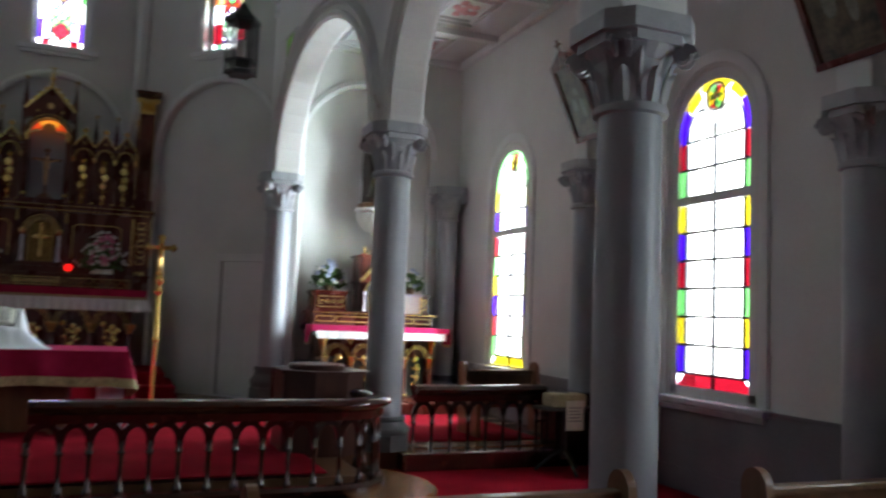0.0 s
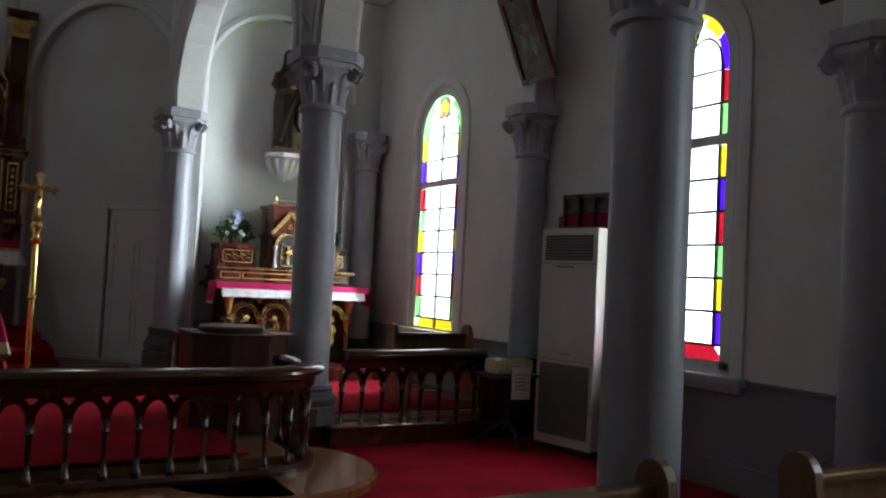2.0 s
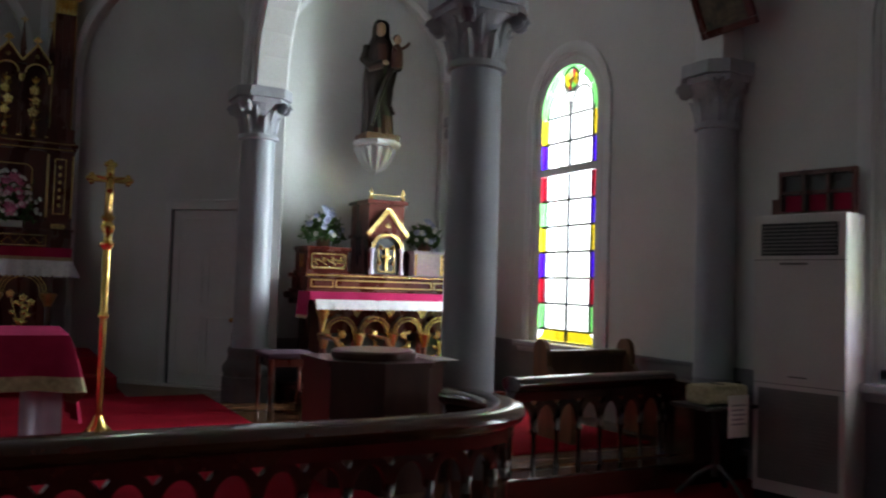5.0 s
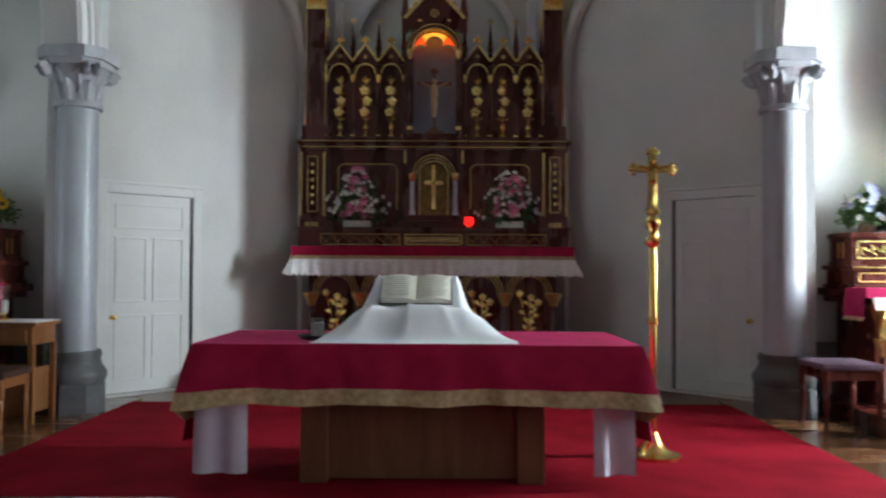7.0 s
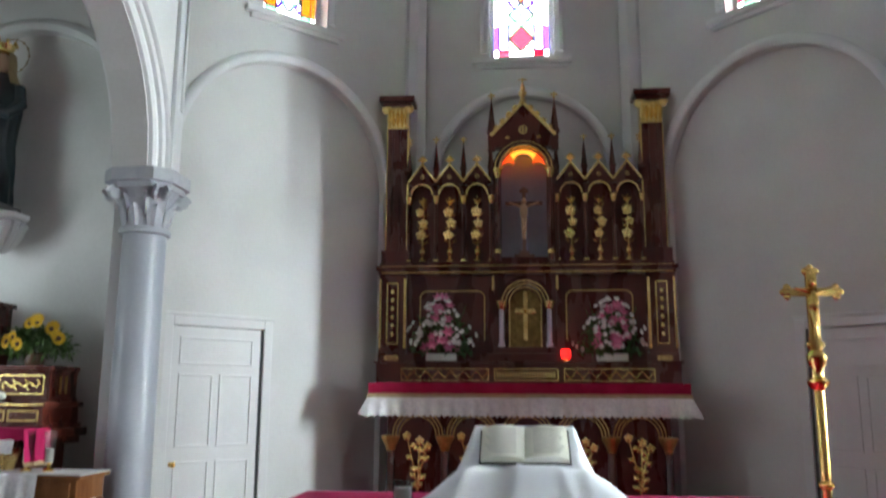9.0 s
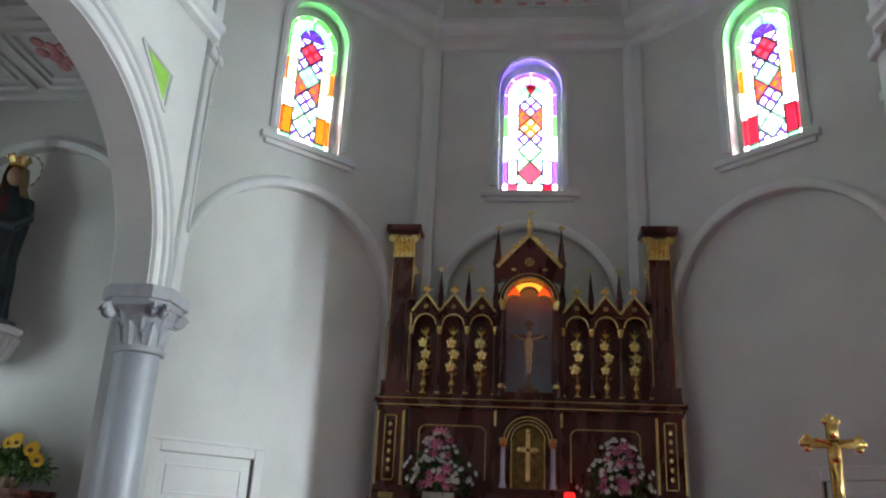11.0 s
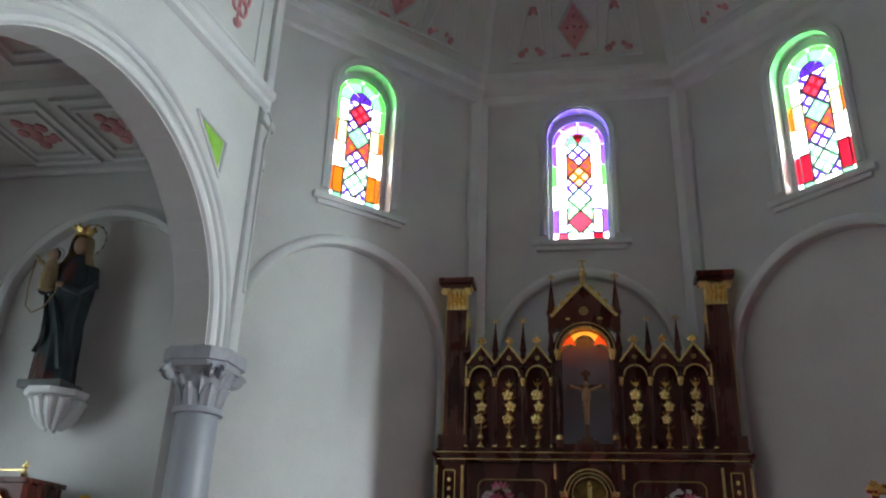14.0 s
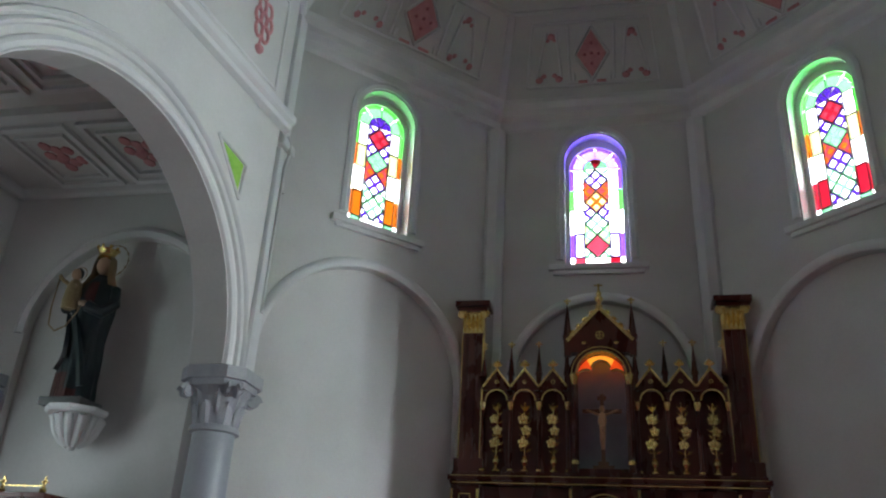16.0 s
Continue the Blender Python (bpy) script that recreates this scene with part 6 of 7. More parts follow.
bm = boxes((-0.028, 0.028, -0.012, 0.012, 1.55, 1.98), (-0.115, 0.115, -0.012, 0.012, CZ - 0.024, CZ + 0.024), bevel=0.005)
for x, z in ((-0.115, CZ), (0.115, CZ), (0, 1.985), (0, 1.60)):
    for k in range(3):
        a = math.atan2(z - CZ, x) + (k - 1) * 1.3
        if (x, z) == (0, 1.60):
            a = -math.pi / 2 + (k - 1) * 1.5
        ball(bm, (x + 0.026 * math.cos(a), 0, z + 0.026 * math.sin(a)), 0.021, 1, 0.45, 1, 9, 6)
    ball(bm, (x, 0, z), 0.026, 1, 0.5, 1, 9, 6)
part("cross", bm, BRASS, pc, "brass cross with trefoil ends", True)
bm = bmesh.new()
ball(bm, (0, -0.024, CZ + 0.05), 0.02, 1, 1, 1.25, 8, 6)
ball(bm, (0, -0.022, CZ - 0.05), 0.028, 1, 0.7, 2.2, 8, 6)
for s in (1, -1):
    sweep([(s * 0.02, -0.02, CZ), (s * 0.09, -0.02, CZ + 0.02)], disc_section(0.009, 6), bm)
    sweep([(s * 0.012, -0.022, CZ - 0.10), (0.0, -0.03, CZ - 0.18), (0.0, -0.022, CZ - 0.25)], disc_section(0.013, 6), bm)
part("carving", bm, BRASS, pc, "plain brass relief", True)


# ---------------------------------------------------------------- rails
def baluster_mesh(h):
    bm = lathe([(0.022, 0.0), (0.03, 0.01), (0.03, 0.04), (0.018, 0.055), (0.016, 0.14), (0.016, h * 0.72), (0.026, h * 0.76), (0.026, h * 0.80), (0.018, h * 0.83), (0.024, h), (0.0, h)], 10)
    me = bpy.data.meshes.new("baluster")
    bm.to_mesh(me)
    bm.free()
    me.materials.append(RAILWOOD)
    me.polygons.foreach_set("use_smooth", [True] * len(me.polygons))
    return me


def rail_arch_mesh(span):
    bm = bmesh.new()
    pts = [(span / 2 * math.cos(math.pi * k / 12), 0, span * 0.72 * math.sin(math.pi * k / 12)) for k in range(13)]
    sweep(pts, [(-0.022, -0.012), (0.022, -0.012), (0.026, 0.012), (-0.026, 0.012)], bm, up=(0, 1, 0))
    me = bpy.data.meshes.new("rail_arch")
    bmesh.ops.recalc_face_normals(bm, faces=bm.faces[:])
    bm.to_mesh(me)
    bm.free()
    me.materials.append(RAILWOOD)
    return me


BAL = baluster_mesh(0.36)
SPAN = 0.19
ARC = rail_arch_mesh(SPAN)


def balustrade(label, path, z0):
    """A rail along plan points with turned shafts and small arches below a moulded hand rail."""
    th = thing("communion_rail", label, "railing", Matrix.Translation((0, 0, z0)), "altar rails")
    p3 = [(x, y, 0) for x, y in path]
    part("hand_rail", sweep([(x, y, 0.64) for x, y in path], [(-0.09, 0.0), (-0.05, -0.03), (0.05, -0.03), (0.09, 0.0), (0.10, 0.025), (0.085, 0.05), (0.04, 0.066), (-0.04, 0.066), (-0.085, 0.05), (-0.10, 0.025)]), RAILWOOD, th, "broad polished hand rail", True)
    part("rail_moulding", sweep([(x, y, 0.55) for x, y in path], [(-0.035, 0.0), (0.035, 0.0), (0.045, 0.07), (-0.045, 0.07)]), RAILWOOD, th, "moulding under the hand rail", True)
    part("bottom_rail", sweep(p3, [(-0.06, 0.0), (0.06, 0.0), (0.06, 0.05), (0.035, 0.075), (-0.035, 0.075), (-0.06, 0.05)]), RAILWOOD, th, "varnished bottom rail")
    dense = densify(path, 0.01)
    acc, at = 0.0, []
    for a, b in zip(dense, dense[1:]):
        if acc >= SPAN * len(at):
            at.append(a)
        acc += math.hypot(b[0] - a[0], b[1] - a[1])
    at.append(dense[-1])
    for x, y in at:
        ob = new("baluster", BAL)
        ob.parent = th
        ob.matrix_local = Matrix.Translation((x, y, 0.07))
    for a, b in zip(at, at[1:]):
        ob = new("rail_arch", ARC)
        ob.parent = th
        d = math.hypot(b[0] - a[0], b[1] - a[1])
        ob.matrix_local = Matrix.Translation(((a[0] + b[0]) / 2, (a[1] + b[1]) / 2, 0.405)) @ Matrix.Rotation(math.atan2(b[1] - a[1], b[0] - a[0]), 4, "Z") @ Matrix.Diagonal((d / SPAN, 1, 1, 1))
    return th


for s in (1, -1):
    path = [(s * 0.56, 2.17), (s * 2.56, 2.17)] + [(s * (2.56 + 0.53 * math.sin(a)), 2.70 - 0.53 * math.cos(a)) for a in [k * math.pi / 16 for k in range(1, 9)]] + [(s * 3.08, 2.85), (s * 3.03, 3.02)]
    balustrade("dark varnished communion rail with small arches and round end", path, NAVE + 0.05)
    balustrade("dark varnished altar rail with small arches before the side chapel", [(s * 3.66, 3.36), (s * 5.05, 3.44)], NAVE + 0.05)


# ---------------------------------------------------------------- ambo, seats and credence
DARKWOOD = mottled("dark_red_brown_wood", (0.045, 0.016, 0.012), (0.075, 0.028, 0.02), 0.4, 2.5, 45, 0.06, coat=0.2, stretch=(4, 4, 0.7))
am = thing("ambo", "low dark brown polygonal ambo with a round top", "lectern", Matrix.Translation((2.80, 3.50, 0)))
o = [(0.36, -0.16), (0.36, 0.30), (-0.36, 0.30), (-0.36, -0.16), (-0.12, -0.36), (0.16, -0.36)]
bm = bmesh.new()
for zs in ((CHANCEL - 0.015, 1.03),):
    a = [bm.verts.new((x, y, zs[0])) for x, y in o]
    b = [bm.verts.new((x, y, zs[1])) for x, y in o]
    bm.faces.new(a)
    bm.faces.new(b)
    for i in range(6):
        bm.faces.new((a[i], a[(i + 1) % 6], b[(i + 1) % 6], b[i]))
part("body", bm, DARKWOOD, am, "plain dark brown boarded body")
bm = bmesh.new()
a = [bm.verts.new((x * 1.05, y * 1.05, 1.03)) for x, y in o]
b = [bm.verts.new((x * 1.05, y * 1.05, 1.06)) for x, y in o]
bm.faces.new(a)
bm.faces.new(b)
for i in range(6):
    bm.faces.new((a[i], a[(i + 1) % 6], b[(i + 1) % 6], b[i]))
part("top", bm, DARKWOOD, am, "brown top board")
part("turntable", lathe([(0.0, 1.06), (0.24, 1.06), (0.25, 1.075), (0.25, 1.10), (0.24, 1.11), (0.0, 1.11)], 36, (-0.04, -0.02)), DARKWOOD, am, "round brown disc", True)
tagged(link_mesh("paper_sheet", boxes((3.02, 3.18, 3.20, 3.42, 1.062, 1.066)), PAPER, None), "white paper sheet lying on the ambo", "paper")


def turned_leg(h, r=0.022):
    return [(r * 0.6, 0.0), (r * 0.8, 0.03), (r * 0.55, 0.05), (r * 0.8, h * 0.4), (r, h * 0.62), (r * 0.7, h * 0.66), (r * 1.1, h * 0.72), (r * 1.1, h), (0.0, h)]


def stool(label, x, y, w, d, seat_mat, wood, seat_label, turn=0.0, h=0.46):
    st = thing("stool", label, "stool", Matrix.Translation((x, y, CHANCEL)) @ Matrix.Rotation(radians(turn), 4, "Z"), "sanctuary stools")
    part("seat", boxes((-w / 2, w / 2, -d / 2, d / 2, h, h + 0.05), bevel=0.02), seat_mat, st, seat_label, True)
    part("seat_frame", boxes((-w / 2 + 0.02, w / 2 - 0.02, -d / 2 + 0.02, -d / 2 + 0.045, h - 0.07, h), (-w / 2 + 0.02, w / 2 - 0.02, d / 2 - 0.045, d / 2 - 0.02, h - 0.07, h), (-w / 2 + 0.02, -w / 2 + 0.045, -d / 2 + 0.045, d / 2 - 0.045, h - 0.07, h), (w / 2 - 0.045, w / 2 - 0.02, -d / 2 + 0.045, d / 2 - 0.045, h - 0.07, h)), wood, st, "wooden seat frame")
    for sx in (1, -1):
        for sy in (1, -1):
            part("leg", lathe(turned_leg(h, 0.026), 10, (sx * (w / 2 - 0.035), sy * (d / 2 - 0.035))), wood, st, "turned wooden leg", True)
    return st


stool("wooden stool with a flat black leather seat", -3.30, 5.28, 0.50, 0.46, LEATHER, PALEWOOD, "black leather pad", 4, 0.42)
stool("wooden stool with a dark brown leather seat by the credence", -3.12, 5.80, 0.50, 0.42, mottled("brown_leather", (0.03, 0.014, 0.011), (0.055, 0.026, 0.02), 0.4), PALEWOOD, "dark brown leather pad", 2, 0.42)
stool("dark wooden stool with a dull purple seat near the side altar", 3.12, 6.25, 0.46, 0.46, mottled("dull_purple_cloth", (0.07, 0.035, 0.06), (0.12, 0.06, 0.095), 0.85), MAHOGANY, "dull purple cushion", 0)
ch = stool("low honey wood armchair with a dark green cushion", 3.58, 5.75, 0.48, 0.46, mottled("dark_green_cloth", (0.02, 0.035, 0.025), (0.05, 0.075, 0.055), 0.85), PALEWOOD, "dark green cushion", 0, 0.42)
ch.name = "armchair"
tagged(ch, category="chair")
for sx in (1, -1):
    part("armrest", sweep([(sx * 0.24, -0.22, 0.46), (sx * 0.24, -0.23, 0.60), (sx * 0.24, -0.15, 0.66), (sx * 0.24, 0.23, 0.67)], disc_section(0.02, 8)), PALEWOOD, ch, "curved wooden armrest", True)

cr = thing("credence_table", "small honey wood side table with a drawer and lace cloth", "side table", Matrix.Translation((-3.26, 6.35, CHANCEL)))
part("top", boxes((-0.33, 0.33, -0.20, 0.20, 0.74, 0.77), bevel=0.006), PALEWOOD, cr, "wooden top")
part("drawer", boxes((-0.30, 0.30, -0.185, 0.18, 0.60, 0.74), (-0.26, 0.26, -0.195, -0.18, 0.62, 0.72), bevel=0.005), PALEWOOD, cr, "drawer front")
for sx in (1, -1):
    for sy in (1, -1):
        part("leg", boxes((sx * 0.29 - 0.02, sx * 0.29 + 0.02, sy * 0.165 - 0.02, sy * 0.165 + 0.02, 0.0, 0.60), bevel=0.004), PALEWOOD, cr, "square leg")
part("lower_cabinet", boxes((-0.27, 0.27, -0.16, 0.165, 0.08, 0.42), (0.03, 0.25, -0.17, -0.155, 0.11, 0.39), (-0.25, -0.03, -0.17, -0.155, 0.11, 0.39), bevel=0.005), PALEWOOD, cr, "low cupboard")
lc = thing("lace_runner", "white lace runner hanging over the side table", "cloth", Matrix.Translation((-3.26, 6.35, CHANCEL)))
part("runner_top", boxes((-0.345, 0.335, -0.21, 0.205, 0.772, 0.777)), LACE, lc, "lace lying on the table")
hanging("runner_fall", densify([(-0.345, -0.21), (0.04, -0.21)], 0.012), 0.30, lc, LACE, "pleated lace fall", 0.02, 55, 0.012, 0.01, 0.777)
for k, x in enumerate((-3.42, -3.26)):
    c = thing("candle_glass", "white candle in a clear glass on the side table", "candle", Matrix.Translation((x, 6.33, CHANCEL + 0.778)), "credence candles")
    part("foot", lathe([(0.0, 0.0), (0.035, 0.0), (0.036, 0.012), (0.01, 0.03), (0.01, 0.05), (0.03, 0.06), (0.0, 0.06)], 14), BRASS, c, "dark brass foot", True)
    part("wax", lathe([(0.0, 0.06), (0.026, 0.06), (0.026, 0.15), (0.0, 0.155)], 14), WAX, c, "white candle", True)
    part("glass", lathe([(0.034, 0.06), (0.042, 0.2), (0.045, 0.27), (0.043, 0.27), (0.032, 0.062)], 18), CLEARGLASS, c, "clear glass chimney", True)


# ---------------------------------------------------------------- side altars
def side_altar(cx, seed):
    th = thing("side_altar", "carved mahogany side altar with gilded arches and tabernacle", "altar", Matrix.Translation((cx, 0, CHANCEL)), "side altars")
    rnd = random.Random(seed)
    part("footpace", boxes((-0.95, 0.95, 5.78, 7.12, 0.0, 0.13), bevel=0.008), MAHOGANY, th, "dark wooden step")
    part("body", boxes((-0.74, 0.74, 6.50, 7.12, 0.13, 0.93), bevel=0.006), MAHOGANY, th, "dark mahogany body")
    part("mensa", boxes((-0.91, 0.91, 6.28, 7.13, 0.985, 1.05), bevel=0.01), MAHOGANY, th, "moulded slab")
    part("mensa_moulding", boxes((-0.86, 0.86, 6.33, 7.12, 0.93, 0.985), bevel=0.012), MAHOGANY, th, "stepped moulding under the slab")
    for k in range(4):
        ax = (k - 1.5) * 0.36
        ar, gl = bmesh.new(), bmesh.new()
        arch_ring(ar, ax, 6.5, 0.66, 0.13, 0.178, 0.05)
        part("arch", ar, MAHOGANY, th, "mahogany blind arch")
        arch_ring(gl, ax, 6.45, 0.66, 0.122, 0.134, 0.014)
        arch_ring(gl, ax, 6.45, 0.66, 0.156, 0.166, 0.014)
        part("arch_gilding", gl, GOLD, th, "two gilded rings round an arch")
        # nothing is sunk here: a black sheet paints the arch's inner shade
        part("panel", boxes((ax - 0.125, ax + 0.125, 6.494, 6.499, 0.16, 0.66)), BLACK, th, "flat black sheet as painted shade under an arch")
        gl = bmesh.new()
        sweep([(ax, 6.48, 0.22), (ax + 0.02, 6.475, 0.45), (ax - 0.01, 6.48, 0.70)], disc_section(0.009, 5), gl)
        for j in range(8):
            gilt_leaf(gl, Vector((ax, 6.478, 0.28 + j * 0.052)), (1 if j % 2 else -1) * rnd.uniform(0.6, 1.1), rnd.uniform(0.06, 0.085), 0.022)
        for j in range(3):
            gilt_rose(gl, Vector((ax + rnd.uniform(-0.04, 0.04), 6.47, 0.40 + j * 0.12)), 0.034)
        part("plant_relief", gl, GOLD, th, "gilded plant carving under an arch")
        if k < 3:
            part("spandrel_gilding", prism([(ax + 0.18 - 0.065, 0.90), (ax + 0.18 + 0.065, 0.90), (ax + 0.18, 0.81)], 0.012, Matrix.Translation((0, 6.486, 0))), GOLD, th, "gilded triangle between arches")
    for k in range(5):
        ax = (k - 2) * 0.36
        part("altar_colonnette", lathe([(0.05, 0.13), (0.05, 0.2), (0.03, 0.23), (0.028, 0.54), (0.0, 0.54)], 10, (ax, 6.42)), MAHOGANY, th, "turned shaft", True)
        part("colonnette_capital", lathe([(0.03, 0.52), (0.038, 0.55), (0.062, 0.63), (0.07, 0.65), (0.07, 0.665), (0.0, 0.665)], 10, (ax, 6.42)), GOLD, th, "gilded leaf cap", True)
        part("colonnette_ring", lathe([(0.051, 0.17), (0.056, 0.18), (0.051, 0.19), (0.0, 0.19)], 10, (ax, 6.42)), GOLD, th, "gilded ring", True)
    for sg in (-1, 1):
        part("corner_bracket", lathe([(0.02, 0.68), (0.045, 0.80), (0.07, 0.88), (0.07, 0.93), (0.0, 0.93)], 8, (sg * 0.74, 6.42)), GOLD, th, "gilded leaf bracket under the slab", True)
    part("gradine", boxes((-0.86, 0.86, 6.60, 7.12, 1.05, 1.08), bevel=0.006), MAHOGANY, th, "lower mahogany shelf board")
    part("gradine_front", boxes((-0.83, 0.83, 6.63, 7.12, 1.08, 1.20), bevel=0.006), MAHOGANY, th, "panelled shelf front")
    part("gradine_shelf", boxes((-0.87, 0.87, 6.59, 7.12, 1.20, 1.24), bevel=0.008), MAHOGANY, th, "upper mahogany shelf board")
    for x0, x1 in ((-0.80, -0.56), (-0.54, 0.54), (0.56, 0.80)):
        g = bmesh.new()
        gold_rect(g, x0, x1, 6.63, 1.10, 1.18, 0.012)
        part("gradine_line", g, DULLGOLD, th, "gilded panel outline")
    part("shelf_line", boxes((-0.86, 0.86, 6.584, 6.59, 1.214, 1.226)), GOLD, th, "thin gilded line")
    for sg in (1, -1):
        x0, x1 = sorted((sg * 0.36, sg * 0.80))
        bx = part("plinth_box", boxes((x0, x1, 6.74, 7.12, 1.24, 1.46), bevel=0.006), MAHOGANY, th, "panelled box for flowers")
        part("box_lid", boxes((x0 - 0.02, x1 + 0.02, 6.71, 7.12, 1.47, 1.51), (x0 - 0.01, x1 + 0.01, 6.725, 7.12, 1.455, 1.47), bevel=0.006), MAHOGANY, bx, "moulded top board")
        part("box_foot", boxes((x0 - 0.015, x1 + 0.015, 6.72, 7.12, 1.24, 1.27), bevel=0.006), MAHOGANY, bx, "moulded foot board")
        g = bmesh.new()
        gold_rect(g, x0 + 0.04, x1 - 0.04, 6.74, 1.29, 1.44, 0.012)
        part("panel_outline", g, GOLD, bx, "gilded panel outline")
        g = bmesh.new()
        for k in range(6):
            px = x0 + 0.10 + k * (x1 - x0 - 0.20) / 5
            arch_ring(g, px, 6.74, 1.365 + (0.012 if k % 2 else -0.012), 0.020, 0.031, 0.014, 180 * (k % 2), 180 * (k % 2) + 270, 8)
            gilt_leaf(g, Vector((px, 6.732, 1.365)), (0.9 if k % 2 else -0.9), 0.05, 0.014)
        part("panel_scroll", g, GOLD, bx, "gilded scrolling leafwork")
        ex = sg * 0.80
        for y in (6.86, 6.94):
            part("end_bar", boxes(tuple(sorted((ex, ex + sg * 0.006))) + (y, y + 0.03, 1.30, 1.43)), GOLD, bx, "gilded upright bar")
    tb = part("tabernacle", boxes((-0.20, 0.20, 6.64, 7.12, 1.24, 1.97), bevel=0.005), MAHOGANY, th, "mahogany tabernacle")
    part("tabernacle_top", boxes((-0.23, 0.23, 6.61, 7.13, 1.97, 2.01), bevel=0.006), MAHOGANY, tb, "moulded top slab")
    part("tabernacle_moulding", boxes((-0.225, 0.225, 6.61, 7.13, 1.62, 1.66), bevel=0.006), MAHOGANY, tb, "moulding at the foot of the gable")
    part("gable", prism([(-0.20, 1.66), (0.20, 1.66), (0.0, 1.90)], 0.05, Matrix.Translation((0, 6.60, 0))), MAHOGANY, tb, "small pointed gable")
    for sg in (1, -1):
        part("gable_edge", sweep([(sg * 0.225, 6.60, 1.645), (0, 6.60, 1.915)], [(-0.024, -0.012), (0.024, -0.012), (0.024, 0.012), (-0.024, 0.012)], up=(0, -1, 0)), GOLD, tb, "gilded gable edge")
        part("door_shaft", lathe([(0.026, 1.25), (0.026, 1.28), (0.014, 1.30), (0.014, 1.46), (0.028, 1.50), (0.028, 1.515), (0.0, 1.515)], 10, (sg * 0.165, 6.615)), LILAC, tb, "slim pale shaft with gilded cap", True)
        fin = part("finial", lathe([(0.02, 2.01), (0.028, 2.03), (0.010, 2.06), (0.018, 2.09), (0.0, 2.11)], 8, (sg * 0.18, 6.65)), GOLD, tb, "gilded knob finial", True)
        part("finial_cross", boxes((sg * 0.18 - 0.028, sg * 0.18 + 0.028, 6.645, 6.655, 2.085, 2.099), (sg * 0.18 - 0.007, sg * 0.18 + 0.007, 6.644, 6.656, 2.06, 2.13)), GOLD, fin)
    part("finial_rail", boxes((-0.18, 0.18, 6.645, 6.655, 2.055, 2.065)), GOLD, tb, "thin gilded rail")
    g = bmesh.new()
    arch_ring(g, 0, 6.63, 1.50, 0.145, 0.18, 0.03)
    part("door_arch", g, GOLD, tb, "gilded arch over the door")
    # recess shade painted as a black sheet on the tabernacle face
    part("door_recess", prism(arch_outline(0.145, 1.25, 1.50, 14), 0.006, Matrix.Translation((0, 6.632, 0))), BLACK, tb, "flat black sheet as the painted shade of a door recess")
    g = bmesh.new()
    gold_rect(g, -0.095, 0.095, 6.63, 1.27, 1.52, 0.012)
    part("door_outline", g, GOLD, tb, "gilded door outline")
    g = boxes((-0.016, 0.016, 6.615, 6.628, 1.29, 1.52), (-0.05, 0.05, 6.615, 6.628, 1.42, 1.445))
    gilt_rose(g, Vector((0, 6.612, 1.43)), 0.034)
    for x, z in ((-0.065, 1.34), (0.065, 1.34), (-0.055, 1.50), (0.055, 1.50)):
        gilt_leaf(g, Vector((x, 6.618, z)), 0.4 if x > 0 else -0.4, 0.06, 0.02)
    part("door_cross", g, GOLD, tb, "embossed gilded cross and leaves")
    g = bmesh.new()
    arch_ring(g, 0, 6.60, 1.745, 0.022, 0.036, 0.008, 90, 450, 3)
    part("gable_triangle", g, GOLD, tb, "small gilded triangle")
    cl = thing("side_altar_cloth", "magenta altar cloth with white lace edge on a side altar", "altar cloth", Matrix.Translation((cx, 0, CHANCEL)), "side altar cloths")
    part("cloth_top", boxes((-0.93, 0.93, 6.26, 6.585, 1.052, 1.06)), PINKRED, cl, "magenta cloth on the slab")
    edge = densify([(-0.93, 6.585), (-0.93, 6.26), (0.93, 6.26), (0.93, 6.585)], 0.015)
    hanging("cloth_front", edge, 0.075, cl, PINKRED, "magenta hanging edge", 0.003, 20, ztop=1.06)
    hanging("lace", [(x * 1.003, y - 0.003) for x, y in edge[25:-25]], 0.085, cl, LACE, "scalloped white lace", 0.006, 40, 0.014, 0.01, 0.99)
    for sg in (1, -1):
        side = densify([(sg * 0.94, 6.57), (sg * 0.94, 6.25)], 0.02)
        hanging("side_fall", side if sg < 0 else side[::-1], 0.22, cl, PINKRED, "magenta fall at the end", 0.008, 25, ztop=1.06, flare=0.015)
        hanging("side_braid", [(x * 1.004, y) for x, y in (side if sg < 0 else side[::-1])], 0.035, cl, GOLDBRAID, "pale braid hem", 0.008, 25, ztop=0.845, flare=0.02)
    return th


side_altar(4.26, 1)
side_altar(-4.35, 2)
FZ = CHANCEL + 1.51
bouquet("green foliage with pale blue and white blooms on the side altar", (3.68, 6.92, FZ), 0.24, 0.30, [(HYDRANGEA, 0.8, 0.95), (LILY_WHITE, 0.9, 0.9), (HYDRANGEA, 0.6, 1.0)], 26, 11)
bouquet("bright yellow sunflowers among green leaves on the side altar", (-3.80, 6.92, FZ), 0.30, 0.26, [(SUNFLOWER, 1.0, 0.9), (SUNFLOWER, 0.8, 1.0)], 12, 12)
bouquet("green foliage with pale blooms on a side altar", (4.84, 6.92, FZ), 0.2, 0.24, [(LILY_WHITE, 0.9, 0.9), (HYDRANGEA, 0.6, 1.0)], 16, 13)
rel = thing("reliquary_box", "small white box with dark trim on the altar shelf", "box", Matrix.Translation((4.74, 6.665, CHANCEL + 1.24)))
part("case", boxes((-0.17, 0.17, -0.06, 0.06, 0.0, 0.24), bevel=0.01), LACE, rel, "white case")
